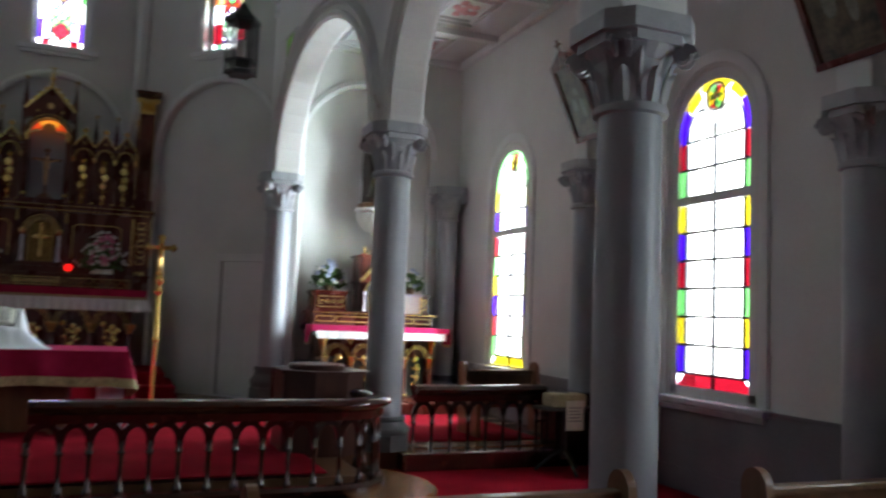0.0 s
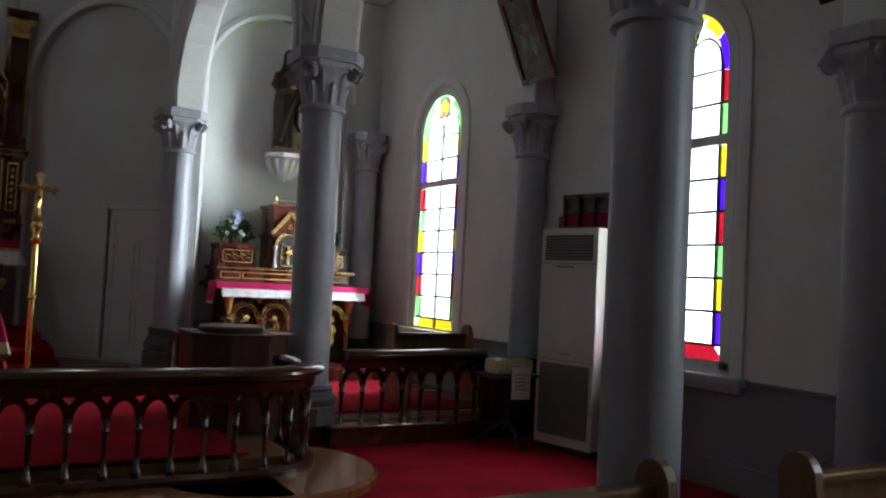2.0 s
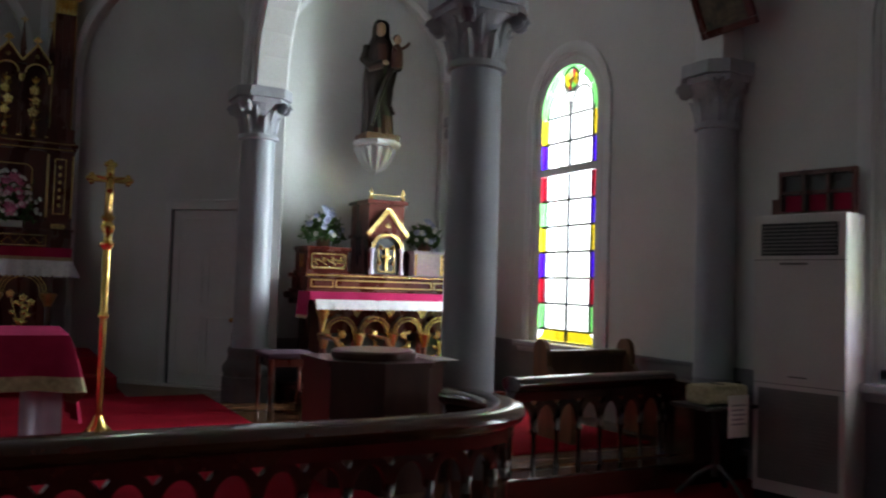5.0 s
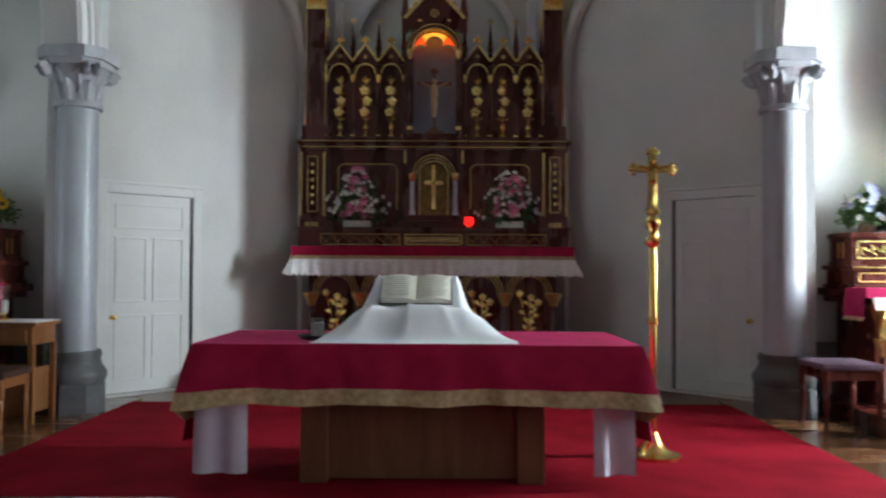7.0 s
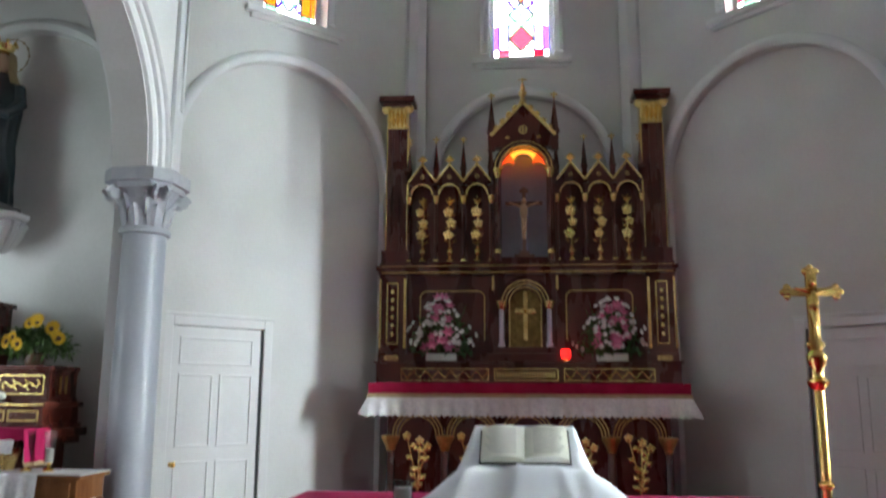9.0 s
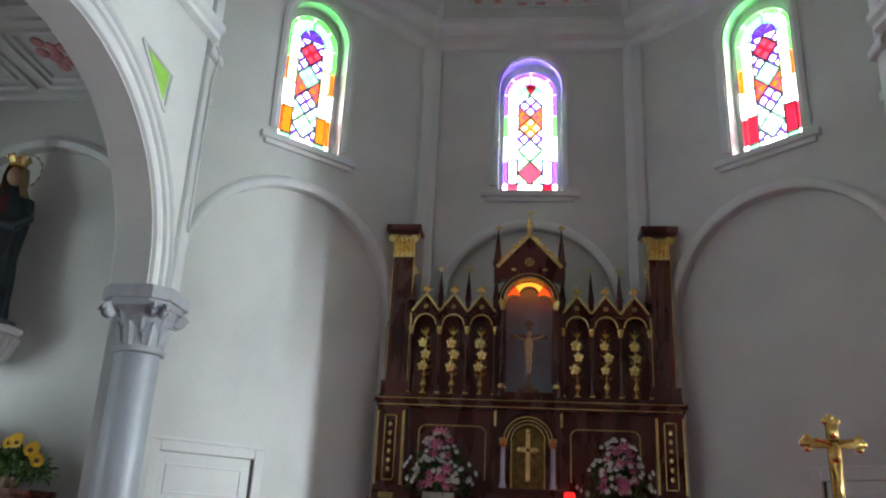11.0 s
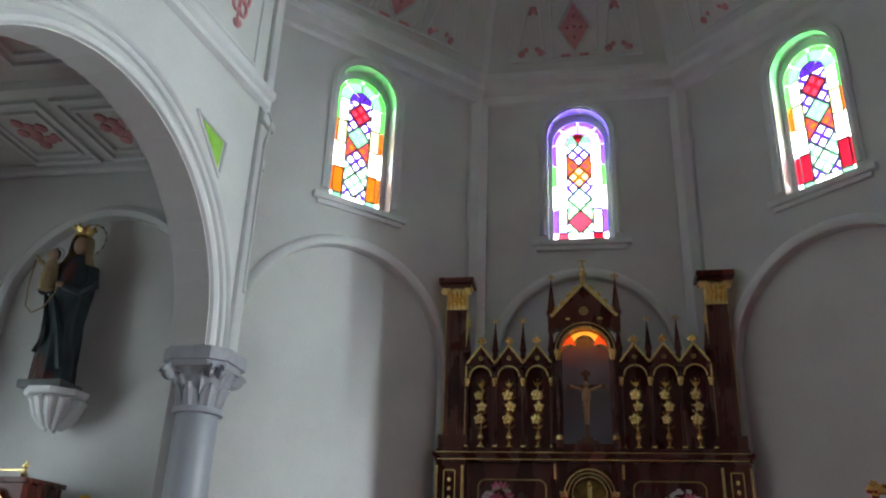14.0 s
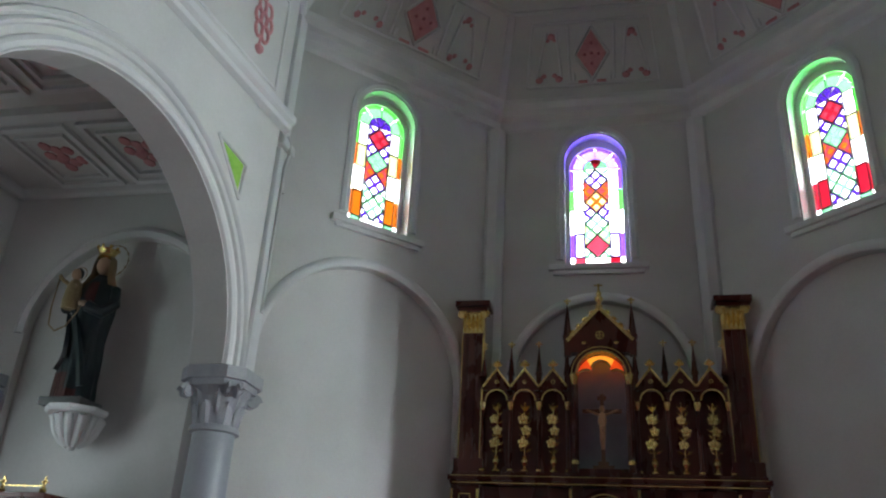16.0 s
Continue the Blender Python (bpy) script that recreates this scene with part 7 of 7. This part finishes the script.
part("lid", boxes((-0.18, 0.18, -0.07, 0.07, 0.24, 0.265), bevel=0.006), LILAC, rel, "pale lid")
for sg in (1, -1):
    part("edge_trim", boxes((sg * 0.15 - 0.012, sg * 0.15 + 0.012, -0.066, -0.058, 0.01, 0.23)), DULLGOLD, rel, "dark gilded edge strip")
shell = bmesh.new()
ball(shell, (0, 0, 0.04), 0.05, 1.3, 0.8, 0.75, 10, 7)
ball(shell, (-0.06, 0, 0.035), 0.03, 1, 0.8, 0.9, 8, 6)
ob = link_mesh("shell_ornament", shell, WAX, None, "", True)
ob.location = (-3.90, 6.66, CHANCEL + 1.24)
tagged(ob, "cream coloured shell ornament on the altar shelf", "ornament")


# ---------------------------------------------------------------- statues on wall brackets, as plain simplified shapes
def bracket(x, z):
    br = thing("wall_bracket", "white plaster corbel with leaf carving under a statue", "bracket", Matrix.Translation((x, ENDY + 0.06, z)), "statue brackets")
    part("slab", lathe([(0.0, -0.05), (0.235, -0.05), (0.255, -0.03), (0.255, 0.0), (0.0, 0.0)], 8, m=Matrix.Translation((0, -0.20, 0)) @ Matrix.Rotation(radians(22.5), 4, "Z")), TRIM, br, "octagonal white slab")
    bm = lathe([(0.0, -0.335), (0.025, -0.33), (0.034, -0.31), (0.024, -0.29), (0.05, -0.28), (0.10, -0.25), (0.15, -0.19), (0.175, -0.12), (0.18, -0.05), (0.0, -0.05)], 16, m=Matrix.Translation((0, -0.16, 0)))
    corbel = part("corbel", bm, TRIM, br, "fluted white corbel", True)
    for k in range(12):
        a = (k + 0.5) * math.pi / 6
        pts = [(r * math.cos(a), -0.16 + r * math.sin(a), z) for r, z in ((0.045, -0.285), (0.10, -0.25), (0.148, -0.19), (0.172, -0.13), (0.186, -0.085), (0.205, -0.060))]
        part("leaf", sweep(pts, disc_section(0.034, 8)), TRIM, corbel, "", True)
    return br


FLESHTONE = mottled("painted_plaster", (0.34, 0.20, 0.13), (0.44, 0.28, 0.19), 0.5, 8)


def statue(label, x, z, h, robe, under, veil, child_side, crowned, seed):
    """One draped upright form with a small form on its arm."""
    bm = bmesh.new()
    k = h / 1.45
    done = [0]
    def mark(i):
        bm.faces.ensure_lookup_table()
        for f in bm.faces[done[0]:]:
            f.material_index = i
        done[0] = len(bm.faces)
    rows = []
    prof = ((0.06, 0.0, 0.175, 0.135), (0.14, 0.0, 0.170, 0.130), (0.28, 0.0, 0.168, 0.128), (0.42, -0.01, 0.165, 0.125), (0.56, -0.015, 0.162, 0.122), (0.70, -0.01, 0.165, 0.125), (0.82, 0.0, 0.175, 0.130), (0.92, 0.008, 0.178, 0.128), (1.00, 0.01, 0.165, 0.115), (1.07, 0.01, 0.135, 0.095), (1.12, 0.008, 0.085, 0.070), (1.16, 0.005, 0.045, 0.045))
    for t, cx, rx, ry in prof:
        ring = []
        for i in range(56):
            a = 2 * math.pi * i / 56
            low = max(0.0, 1 - t / 1.0)
            fold = 1 + 0.085 * low * math.sin(11 * a + 5 * t + seed) + 0.05 * math.sin(5 * a - 7 * t + seed) * (1 if t < 1.0 else 0.2) + 0.035 * math.sin(17 * a + 9 * t) * low
            ring.append(bm.verts.new((cx + rx * fold * math.cos(a), ry * fold * math.sin(a), t)))
        rows.append(ring)
    for a, b in zip(rows, rows[1:]):
        for i in range(56):
            bm.faces.new((a[i], a[(i + 1) % 56], b[(i + 1) % 56], b[i]))
    bm.faces.new(rows[0])
    bm.faces.new(rows[-1])
    mark(0)
    for f in bm.faces:
        c = f.calc_center_median()
        if c.y < 0.02 and c.z < 0.34 and c.z < 0.20 + 1.1 * child_side * c.x or (c.y < -0.04 and 0.84 < c.z < 1.06 and abs(c.x + 0.02 * child_side) < 0.045):
            f.material_index = 1
    # mantle edge falling across the front, and the wide sleeve of the free arm
    s = child_side
    sweep([(s * 0.13, -0.10, 0.86), (s * 0.02, -0.150, 0.66), (s * -0.06, -0.150, 0.44), (s * -0.12, -0.12, 0.16)], [(-0.03, -0.012), (0.03, -0.012), (0.015, 0.02), (-0.015, 0.02)], bm, up=(0, -1, 0))
    sweep([(s * 0.16, -0.10, 0.78), (s * 0.10, -0.135, 0.60), (s * 0.08, -0.14, 0.40), (s * 0.14, -0.12, 0.30)], [(-0.022, -0.01), (0.022, -0.01), (0.0, 0.02)], bm, up=(0, -1, 0))
    sweep([(-s * 0.15, 0.0, 1.03), (-s * 0.205, -0.04, 0.88), (-s * 0.16, -0.12, 0.78), (-s * 0.04, -0.165, 0.83)], disc_section(0.05, 10), bm)
    sweep([(s * 0.15, 0.0, 1.03), (s * 0.20, -0.05, 0.88), (s * 0.16, -0.14, 0.82)], disc_section(0.052, 10), bm)
    mark(0)
    ball(bm, (-s * 0.005, -0.18, 0.845), 0.032, 1.3, 0.9, 0.8, 8, 6)
    ball(bm, (-0.012 * s, -0.03, 1.245), 0.066, 0.88, 0.95, 1.22, 14, 10)
    mark(3)
    lathe([(0.155, 1.05), (0.125, 1.10), (0.098, 1.17), (0.096, 1.25), (0.085, 1.32), (0.05, 1.355), (0.0, 1.36)], 18, (0.004, -0.002), bm, (-35.0, 215.0))
    mark(2 if veil else 0)
    # the small form on the arm
    cx = s * 0.145
    lathe([(0.0, 0.80), (0.065, 0.81), (0.075, 0.88), (0.068, 0.97), (0.055, 1.04), (0.03, 1.075), (0.0, 1.08)], 14, (cx, -0.13), bm)
    sweep([(cx + s * 0.03, -0.15, 1.02), (cx + s * 0.09, -0.18, 1.06), (cx + s * 0.12, -0.19, 1.10)], disc_section(0.018, 7), bm)
    sweep([(cx - s * 0.03, -0.16, 1.02), (cx - s * 0.06, -0.21, 0.99)], disc_section(0.018, 7), bm)
    mark(2 if veil else 1)
    ball(bm, (cx, -0.14, 1.125), 0.046, 0.95, 1, 1.15, 10, 8)
    mark(3)
    ball(bm, (cx, -0.122, 1.138), 0.048, 1, 0.9, 1.1, 10, 8)
    mark(0)
    if crowned:
        lathe([(0.066, 1.325), (0.074, 1.33), (0.066, 1.355), (0.088, 1.40), (0.084, 1.40), (0.06, 1.36)], 16, (0, -0.01), bm)
        for j in range(8):
            a = j * math.pi / 4
            ball(bm, (0.086 * math.cos(a), -0.01 + 0.086 * math.sin(a), 1.415), 0.014, 1, 1, 1.4, 6, 5)
        mark(4)
        pts = [(0.01 + 0.15 * math.cos(j * math.pi / 14), 0.07, 1.34 + 0.15 * math.sin(j * math.pi / 14)) for j in range(28)]
        sweep(pts, disc_section(0.004, 5), bm, closed=True, up=(0, 1, 0))
        for j in range(0, 28, 2):
            ball(bm, pts[j], 0.011, 1, 1, 1, 6, 4)
        ring = [(cx + 0.062 * math.cos(j * math.pi / 8), -0.10, 1.145 + 0.062 * math.sin(j * math.pi / 8)) for j in range(16)]
        sweep(ring, disc_section(0.004, 5), bm, closed=True, up=(0, 1, 0))
        beads = [(cx + s * 0.115, -0.19, 1.09), (cx + s * 0.115, -0.20, 0.80), (cx + s * 0.10, -0.20, 0.66), (cx + s * 0.03, -0.20, 0.60), (cx - s * 0.06, -0.20, 0.64), (cx - s * 0.13, -0.195, 0.76), (cx - s * 0.15, -0.19, 0.84)]
        sweep(beads, disc_section(0.007, 5), bm)
        mark(2)
    for v in bm.verts:
        v.co = Vector((v.co.x * k, v.co.y * k, v.co.z * k))
    block(bm, -0.20, 0.20, -0.17, 0.15, 0.0, 0.075, 0.02)
    mark(5)
    ob = link_mesh("statue", bm, robe, None, "", True)
    for mt in (under, veil or robe, FLESHTONE, GOLD, STONE if crowned else OAK):
        ob.data.materials.append(mt)
    ob.location = (x, ENDY - 0.14, z)
    return tagged(ob, label, "statue")


bracket(4.28, 3.02)
bracket(-4.31, 3.09)
statue("dark red-brown robed statue carrying a small figure on a bracket", 4.28, 3.02, 1.42, BROWNROBE, mottled("faded_robe", (0.05, 0.012, 0.009), (0.10, 0.03, 0.018), 0.45), None, 1, False, 3)
statue("dark blue-green robed statue with gilded crown on a bracket", -4.38, 3.09, 1.52, BLUEROBE, mottled("deep_red_robe", (0.035, 0.006, 0.007), (0.07, 0.012, 0.012), 0.4), mottled("dull_gold_veil", (0.20, 0.14, 0.07), (0.34, 0.25, 0.13), 0.5), -1, True, 4)


# ---------------------------------------------------------------- right aisle things
fl, fr_ = Vector((5.20, 2.80, 0)), Vector((5.31, 2.27, 0))
ang = math.atan2(fr_.y - fl.y, fr_.x - fl.x)
ac = thing("air_conditioner", "tall off-white floor-standing air conditioner by the wall", "air conditioner", Matrix.Translation((fl.x, fl.y, NAVE)) @ Matrix.Rotation(ang, 4, "Z"))
W, D, HH = 0.60, 0.32, 1.85
part("plinth", boxes((0.01, W - 0.01, 0.01, D, 0.0, 0.05)), BLACK, ac, "dark plinth")
part("casing", boxes((0.0, W, 0.0, D, 0.05, HH), bevel=0.012), ACWHITE, ac, "off-white sheet metal casing")
gr = bmesh.new()
block(gr, 0.05, W - 0.05, -0.004, 0.006, 1.58, 1.79)
part("outlet", gr, BLACK, ac, "black air outlet")
for k in range(8):
    part("louvre", boxes((0.06, W - 0.06, -0.012, -0.002, 1.595 + k * 0.024, 1.606 + k * 0.024)), ACGREY, ac)
part("intake", boxes((0.04, W - 0.04, -0.004, 0.004, 0.13, 0.72)), ACGREY, ac, "grey intake grille")
for k in range(24):
    part("intake_slat", boxes((0.045, W - 0.045, -0.009, -0.003, 0.14 + k * 0.024, 0.15 + k * 0.024)), ACGREY, ac)
for bx in ((0.0, W, -0.003, 0.002, 1.55, 1.556), (0.0, W, -0.003, 0.002, 0.75, 0.755)):
    part("seam", boxes(bx), ACGREY, ac, "thin grey seam")
part("grip", boxes((W * 0.4, W * 0.6, -0.004, 0.002, 0.80, 0.81)), ACGREY, ac, "small grey grip")
part("control_strip", boxes((W * 0.3, W * 0.6, -0.01, 0.002, 1.52, 1.535)), ACGREY, ac, "narrow grey control strip")
rk = thing("hymn_board", "dark wooden rack with six square openings", "rack", Matrix.Translation((fl.x, fl.y, NAVE + HH)) @ Matrix.Rotation(ang, 4, "Z"))
bm = boxes((0.08, 0.58, 0.16, 0.20, 0.0, 0.03), (0.08, 0.58, 0.16, 0.20, 0.27, 0.30), (0.08, 0.58, 0.16, 0.20, 0.145, 0.165))
for k in range(4):
    block(bm, 0.08 + k * 0.16, 0.10 + k * 0.16, 0.158, 0.202, 0.0, 0.302)
part("frame", bm, MAHOGANY, rk, "dark wooden frame")
part("backing", boxes((0.08, 0.58, 0.203, 0.213, 0.0, 0.30)), mottled("grey_brown_card", (0.035, 0.026, 0.026), (0.075, 0.06, 0.06), 0.3, coat=0.4), rk, "dull backing")
for k in range(3):
    part("card", boxes((0.115 + k * 0.16, 0.225 + k * 0.16, 0.19, 0.199, 0.03, 0.14)), VELVET, rk, "dark red card")
part("side_board", boxes((0.03, 0.07, 0.17, 0.20, 0.0, 0.12)), MAHOGANY, rk, "small upright board")

st = thing("offering_stand", "black tripod stand with a small top", "stand", Matrix.Translation((5.0, 2.92, NAVE)))
part("top", boxes((-0.26, 0.26, -0.16, 0.16, 0.575, 0.6), bevel=0.006), BLACK, st, "dark top board")
part("pole", lathe([(0.0, 0.12), (0.03, 0.12), (0.022, 0.3), (0.03, 0.575), (0.0, 0.575)], 12), BLACK, st, "dark pole", True)
for k in range(3):
    a = k * 2.094 + 0.5
    part("leg", sweep([(0, 0, 0.2), (0.12 * math.cos(a), 0.12 * math.sin(a), 0.13), (0.26 * math.cos(a), 0.26 * math.sin(a), 0.0)], disc_section(0.016, 6)), BLACK, st, "splayed leg", True)
bx = thing("offering_box", "cream woven box with rounded corners on the stand", "box", Matrix.Translation((5.0, 2.92, NAVE + 0.6)))
part("case", boxes((-0.19, 0.19, -0.10, 0.10, 0.0, 0.125), bevel=0.03), mottled("straw_weave", (0.40, 0.34, 0.20), (0.58, 0.50, 0.32), 0.8, 40, 160, 0.6), bx, "cream woven case")
# lid stays uncut; a black patch paints the slot's shade
part("slot", boxes((-0.03, 0.03, -0.04, 0.04, 0.124, 0.128)), BLACK, bx, "black patch as the painted shade of a slot in the lid")
nt = thing("paper_notice", "white paper notice hanging from the stand", "notice", Matrix.Translation((5.02, 2.755, NAVE + 0.40)))
part("sheet", boxes((-0.10, 0.09, -0.003, 0.0, 0.0, 0.27)), PAPER, nt, "white sheet")
part("writing", boxes(*[(-0.07, 0.06 - 0.02 * (k % 2), -0.0045, -0.003, 0.20 - k * 0.03, 0.212 - k * 0.03) for k in range(5)]), INK, nt, "bars of illegible print")

cab = thing("dark_cabinet", "low black-brown wooden cabinet at the end of the rail", "cabinet", Matrix.Translation((5.27, 3.30, NAVE + 0.0)))
part("body", boxes((-0.22, 0.20, -0.14, 0.14, 0.0, 0.66), bevel=0.008), RAILWOOD, cab, "dark varnished body")
part("top", boxes((-0.24, 0.22, -0.16, 0.16, 0.66, 0.70), bevel=0.008), RAILWOOD, cab, "dark top board")


def pew(label, x0, x1, y, z0, round_left, round_right):
    p = thing("pew", label, "pew", Matrix.Translation((0, y, z0)), "pews")
    part("back", boxes((x0, x1, -0.015, 0.02, 0.25, 0.61)), OAK, p, "boarded back")
    part("top_rail", boxes((x0, x1, -0.05, 0.035, 0.61, 0.655), bevel=0.012), OAK, p, "polished top rail")
    part("seat", boxes((x0, x1, -0.42, -0.02, 0.40, 0.43), bevel=0.006), OAK, p, "plank seat")
    for x, r in ((x0, round_left), (x1, round_right)):
        o = [(-0.44, 0.0), (0.05, 0.0), (0.06, 0.54)] + [(-0.02 + 0.085 * math.cos(a), 0.65 + 0.095 * math.sin(a)) for a in [k * math.pi / 10 for k in range(11)]] + [(-0.12, 0.54), (-0.20, 0.48), (-0.44, 0.44)]
        m = Matrix.Translation((x - 0.02, 0, 0)) @ Matrix(((0, 1, 0, 0), (1, 0, 0, 0), (0, 0, 1, 0), (0, 0, 0, 1)))
        part("end_panel", prism(o, 0.045, m), OAK, p, "end panel with a round head")
    return p


pew("dark brown wooden pew with round-headed ends", 1.55, 3.20, -0.62, NAVE, True, True)
pew("brown wooden aisle pew with round-headed ends", 3.90, 5.5, -0.70, NAVE, True, True)
pew("brown wooden bench behind the chapel rail", 4.55, 5.4, 4.3, CHANCEL + 0.012, True, True)


def picture(label, centre, width, height, lean, canvas, turn, finial):
    """A framed picture leaning out from the wall; local x along the wall, z up, y into the wall."""
    m = Matrix.Translation(centre) @ Matrix.Rotation(radians(turn), 4, "Z") @ Matrix.Rotation(radians(lean), 4, "X")
    p = thing("wall_picture", label, "picture", m, "framed pictures")
    w, h, f = width / 2, height, 0.055
    part("frame", boxes((-w, w, -0.02, 0.03, 0, f), (-w, w, -0.02, 0.03, h - f, h), (-w, -w + f, -0.02, 0.03, f, h - f), (w - f, w, -0.02, 0.03, f, h - f), bevel=0.008), MAHOGANY, p, "dark moulded frame")
    part("canvas", boxes((-w + f, w - f, 0.0, 0.01, f, h - f)), canvas, p, "darkened picture of plain blotches")
    blot = bmesh.new()
    for x, z, a, b in ((-0.06, 0.45, 0.09, 0.16), (0.07, 0.4, 0.07, 0.2), (0.02, 0.62, 0.06, 0.08)):
        ball(blot, (x * width / 0.5, 0.0, z * h), a * width, 1, 0.03, b / a, 10, 6)
    part("painted_form", blot, ENGRAVING, p, "paler blurred forms")
    if finial:
        prism([(-w, h), (w, h), (w * 0.4, h + 0.08), (0, h + 0.12), (-w * 0.4, h + 0.08)], 0.035, Matrix.Translation((0, -0.015, 0)), bm := bmesh.new())
        part("crest", bm, MAHOGANY, p, "carved crest")
        part("finial", boxes((-0.012, 0.012, -0.01, 0.01, h + 0.1, h + 0.24), (-0.05, 0.05, -0.01, 0.01, h + 0.17, h + 0.195)), MAHOGANY, p, "small cross")
    part("cord", sweep([(-w * 0.6, 0.03, h * 0.9), (0, 0.05, h * 0.98), (w * 0.6, 0.03, h * 0.9)], disc_section(0.005, 5)), IRON, p, "hanging cord")
    return p


picture("dark framed station picture leaning out above a wall column", (5.40, 3.22, 3.42), 0.50, 0.82, 24, CANVAS, -90, True)
picture("large dark oil painting leaning out from the aisle wall", (5.40, 0.02, 3.34), 0.62, 0.9, 24, CANVAS, -90, True)

# lantern on its chain, and small floodlights on the column
ln = thing("hanging_lantern", "black iron lantern with clear glass sides on a chain", "lantern", Matrix.Translation((1.81, 2.5, 3.36)))
part("frame_ring", lathe([(0.10, 0.0), (0.125, 0.01), (0.125, 0.03), (0.10, 0.04)], 6), IRON, ln, "iron bottom ring")
part("frame_ring", lathe([(0.10, 0.40), (0.14, 0.41), (0.14, 0.44), (0.05, 0.52), (0.015, 0.58), (0.0, 0.58)], 6), IRON, ln, "iron hood")
part("frame_ring", lathe([(0.118, 0.10), (0.124, 0.105), (0.124, 0.115), (0.118, 0.12)], 6), IRON, ln, "thin iron ring")
for k in range(6):
    a = k * math.pi / 3
    part("upright", sweep([(0.12 * math.cos(a), 0.12 * math.sin(a), 0.0), (0.12 * math.cos(a), 0.12 * math.sin(a), 0.42)], disc_section(0.008, 5)), IRON, ln)
    b = a + math.pi / 3
    part("glass_pane", prism([(0, 0.04), (0.118, 0.04), (0.118, 0.4), (0, 0.4)], 0.003, Matrix.Translation((0.118 * math.cos(a), 0.118 * math.sin(a), 0)) @ Matrix.Rotation(math.atan2(math.sin(b) - math.sin(a), math.cos(b) - math.cos(a)), 4, "Z")), CLEARGLASS, ln)
part("bulb", lathe([(0.0, 0.12), (0.03, 0.13), (0.035, 0.2), (0.03, 0.28), (0.0, 0.29)], 12), WAX, ln, "white bulb tube", True)
part("chain", sweep([(0, 0, 0.57), (0, 0, 5.36)], disc_section(0.008, 5)), IRON, ln, "long black chain")


def floodlight(x, y, z, turn, tilt):
    f = thing("floodlight", "small white floodlight fixed above a column capital", "floodlight", Matrix.Translation((x, y, z)) @ Matrix.Rotation(radians(turn), 4, "Z") @ Matrix.Rotation(radians(tilt), 4, "X"), "column floodlights")
    part("housing", lathe([(0.0, 0.0), (0.03, 0.0), (0.04, 0.03), (0.055, 0.16), (0.05, 0.165), (0.0, 0.15)], 14), ACWHITE, f, "white conical housing", True)
    part("arm", sweep([(0, 0, 0.04), (0, 0.06, 0.0), (0, 0.12, 0.0)], disc_section(0.012, 6)), ACWHITE, f, "short arm", True)
    return f


floodlight(3.58, 3.36, 3.76, -60, 55)
floodlight(3.56, 3.32, 3.50, -70, 80)
floodlight(3.19, 3.36, 3.50, 100, 65)

# floor boards of the sanctuary beside the carpet
for s in (1, -1):
    base = thing("boarded_floor", "varnished narrow floorboards of the sanctuary", "floor", Matrix.Translation((0, 0, CHANCEL)), kind="structure")
    for k in range(30):
        y = 3.40 + k * 0.137
        x0, x1 = sorted((s * 2.63, s * 5.58))
        part("plank", boxes((x0, x1, y, y + 0.134, -0.018, 0.0), bevel=0.002), BOARD, base)
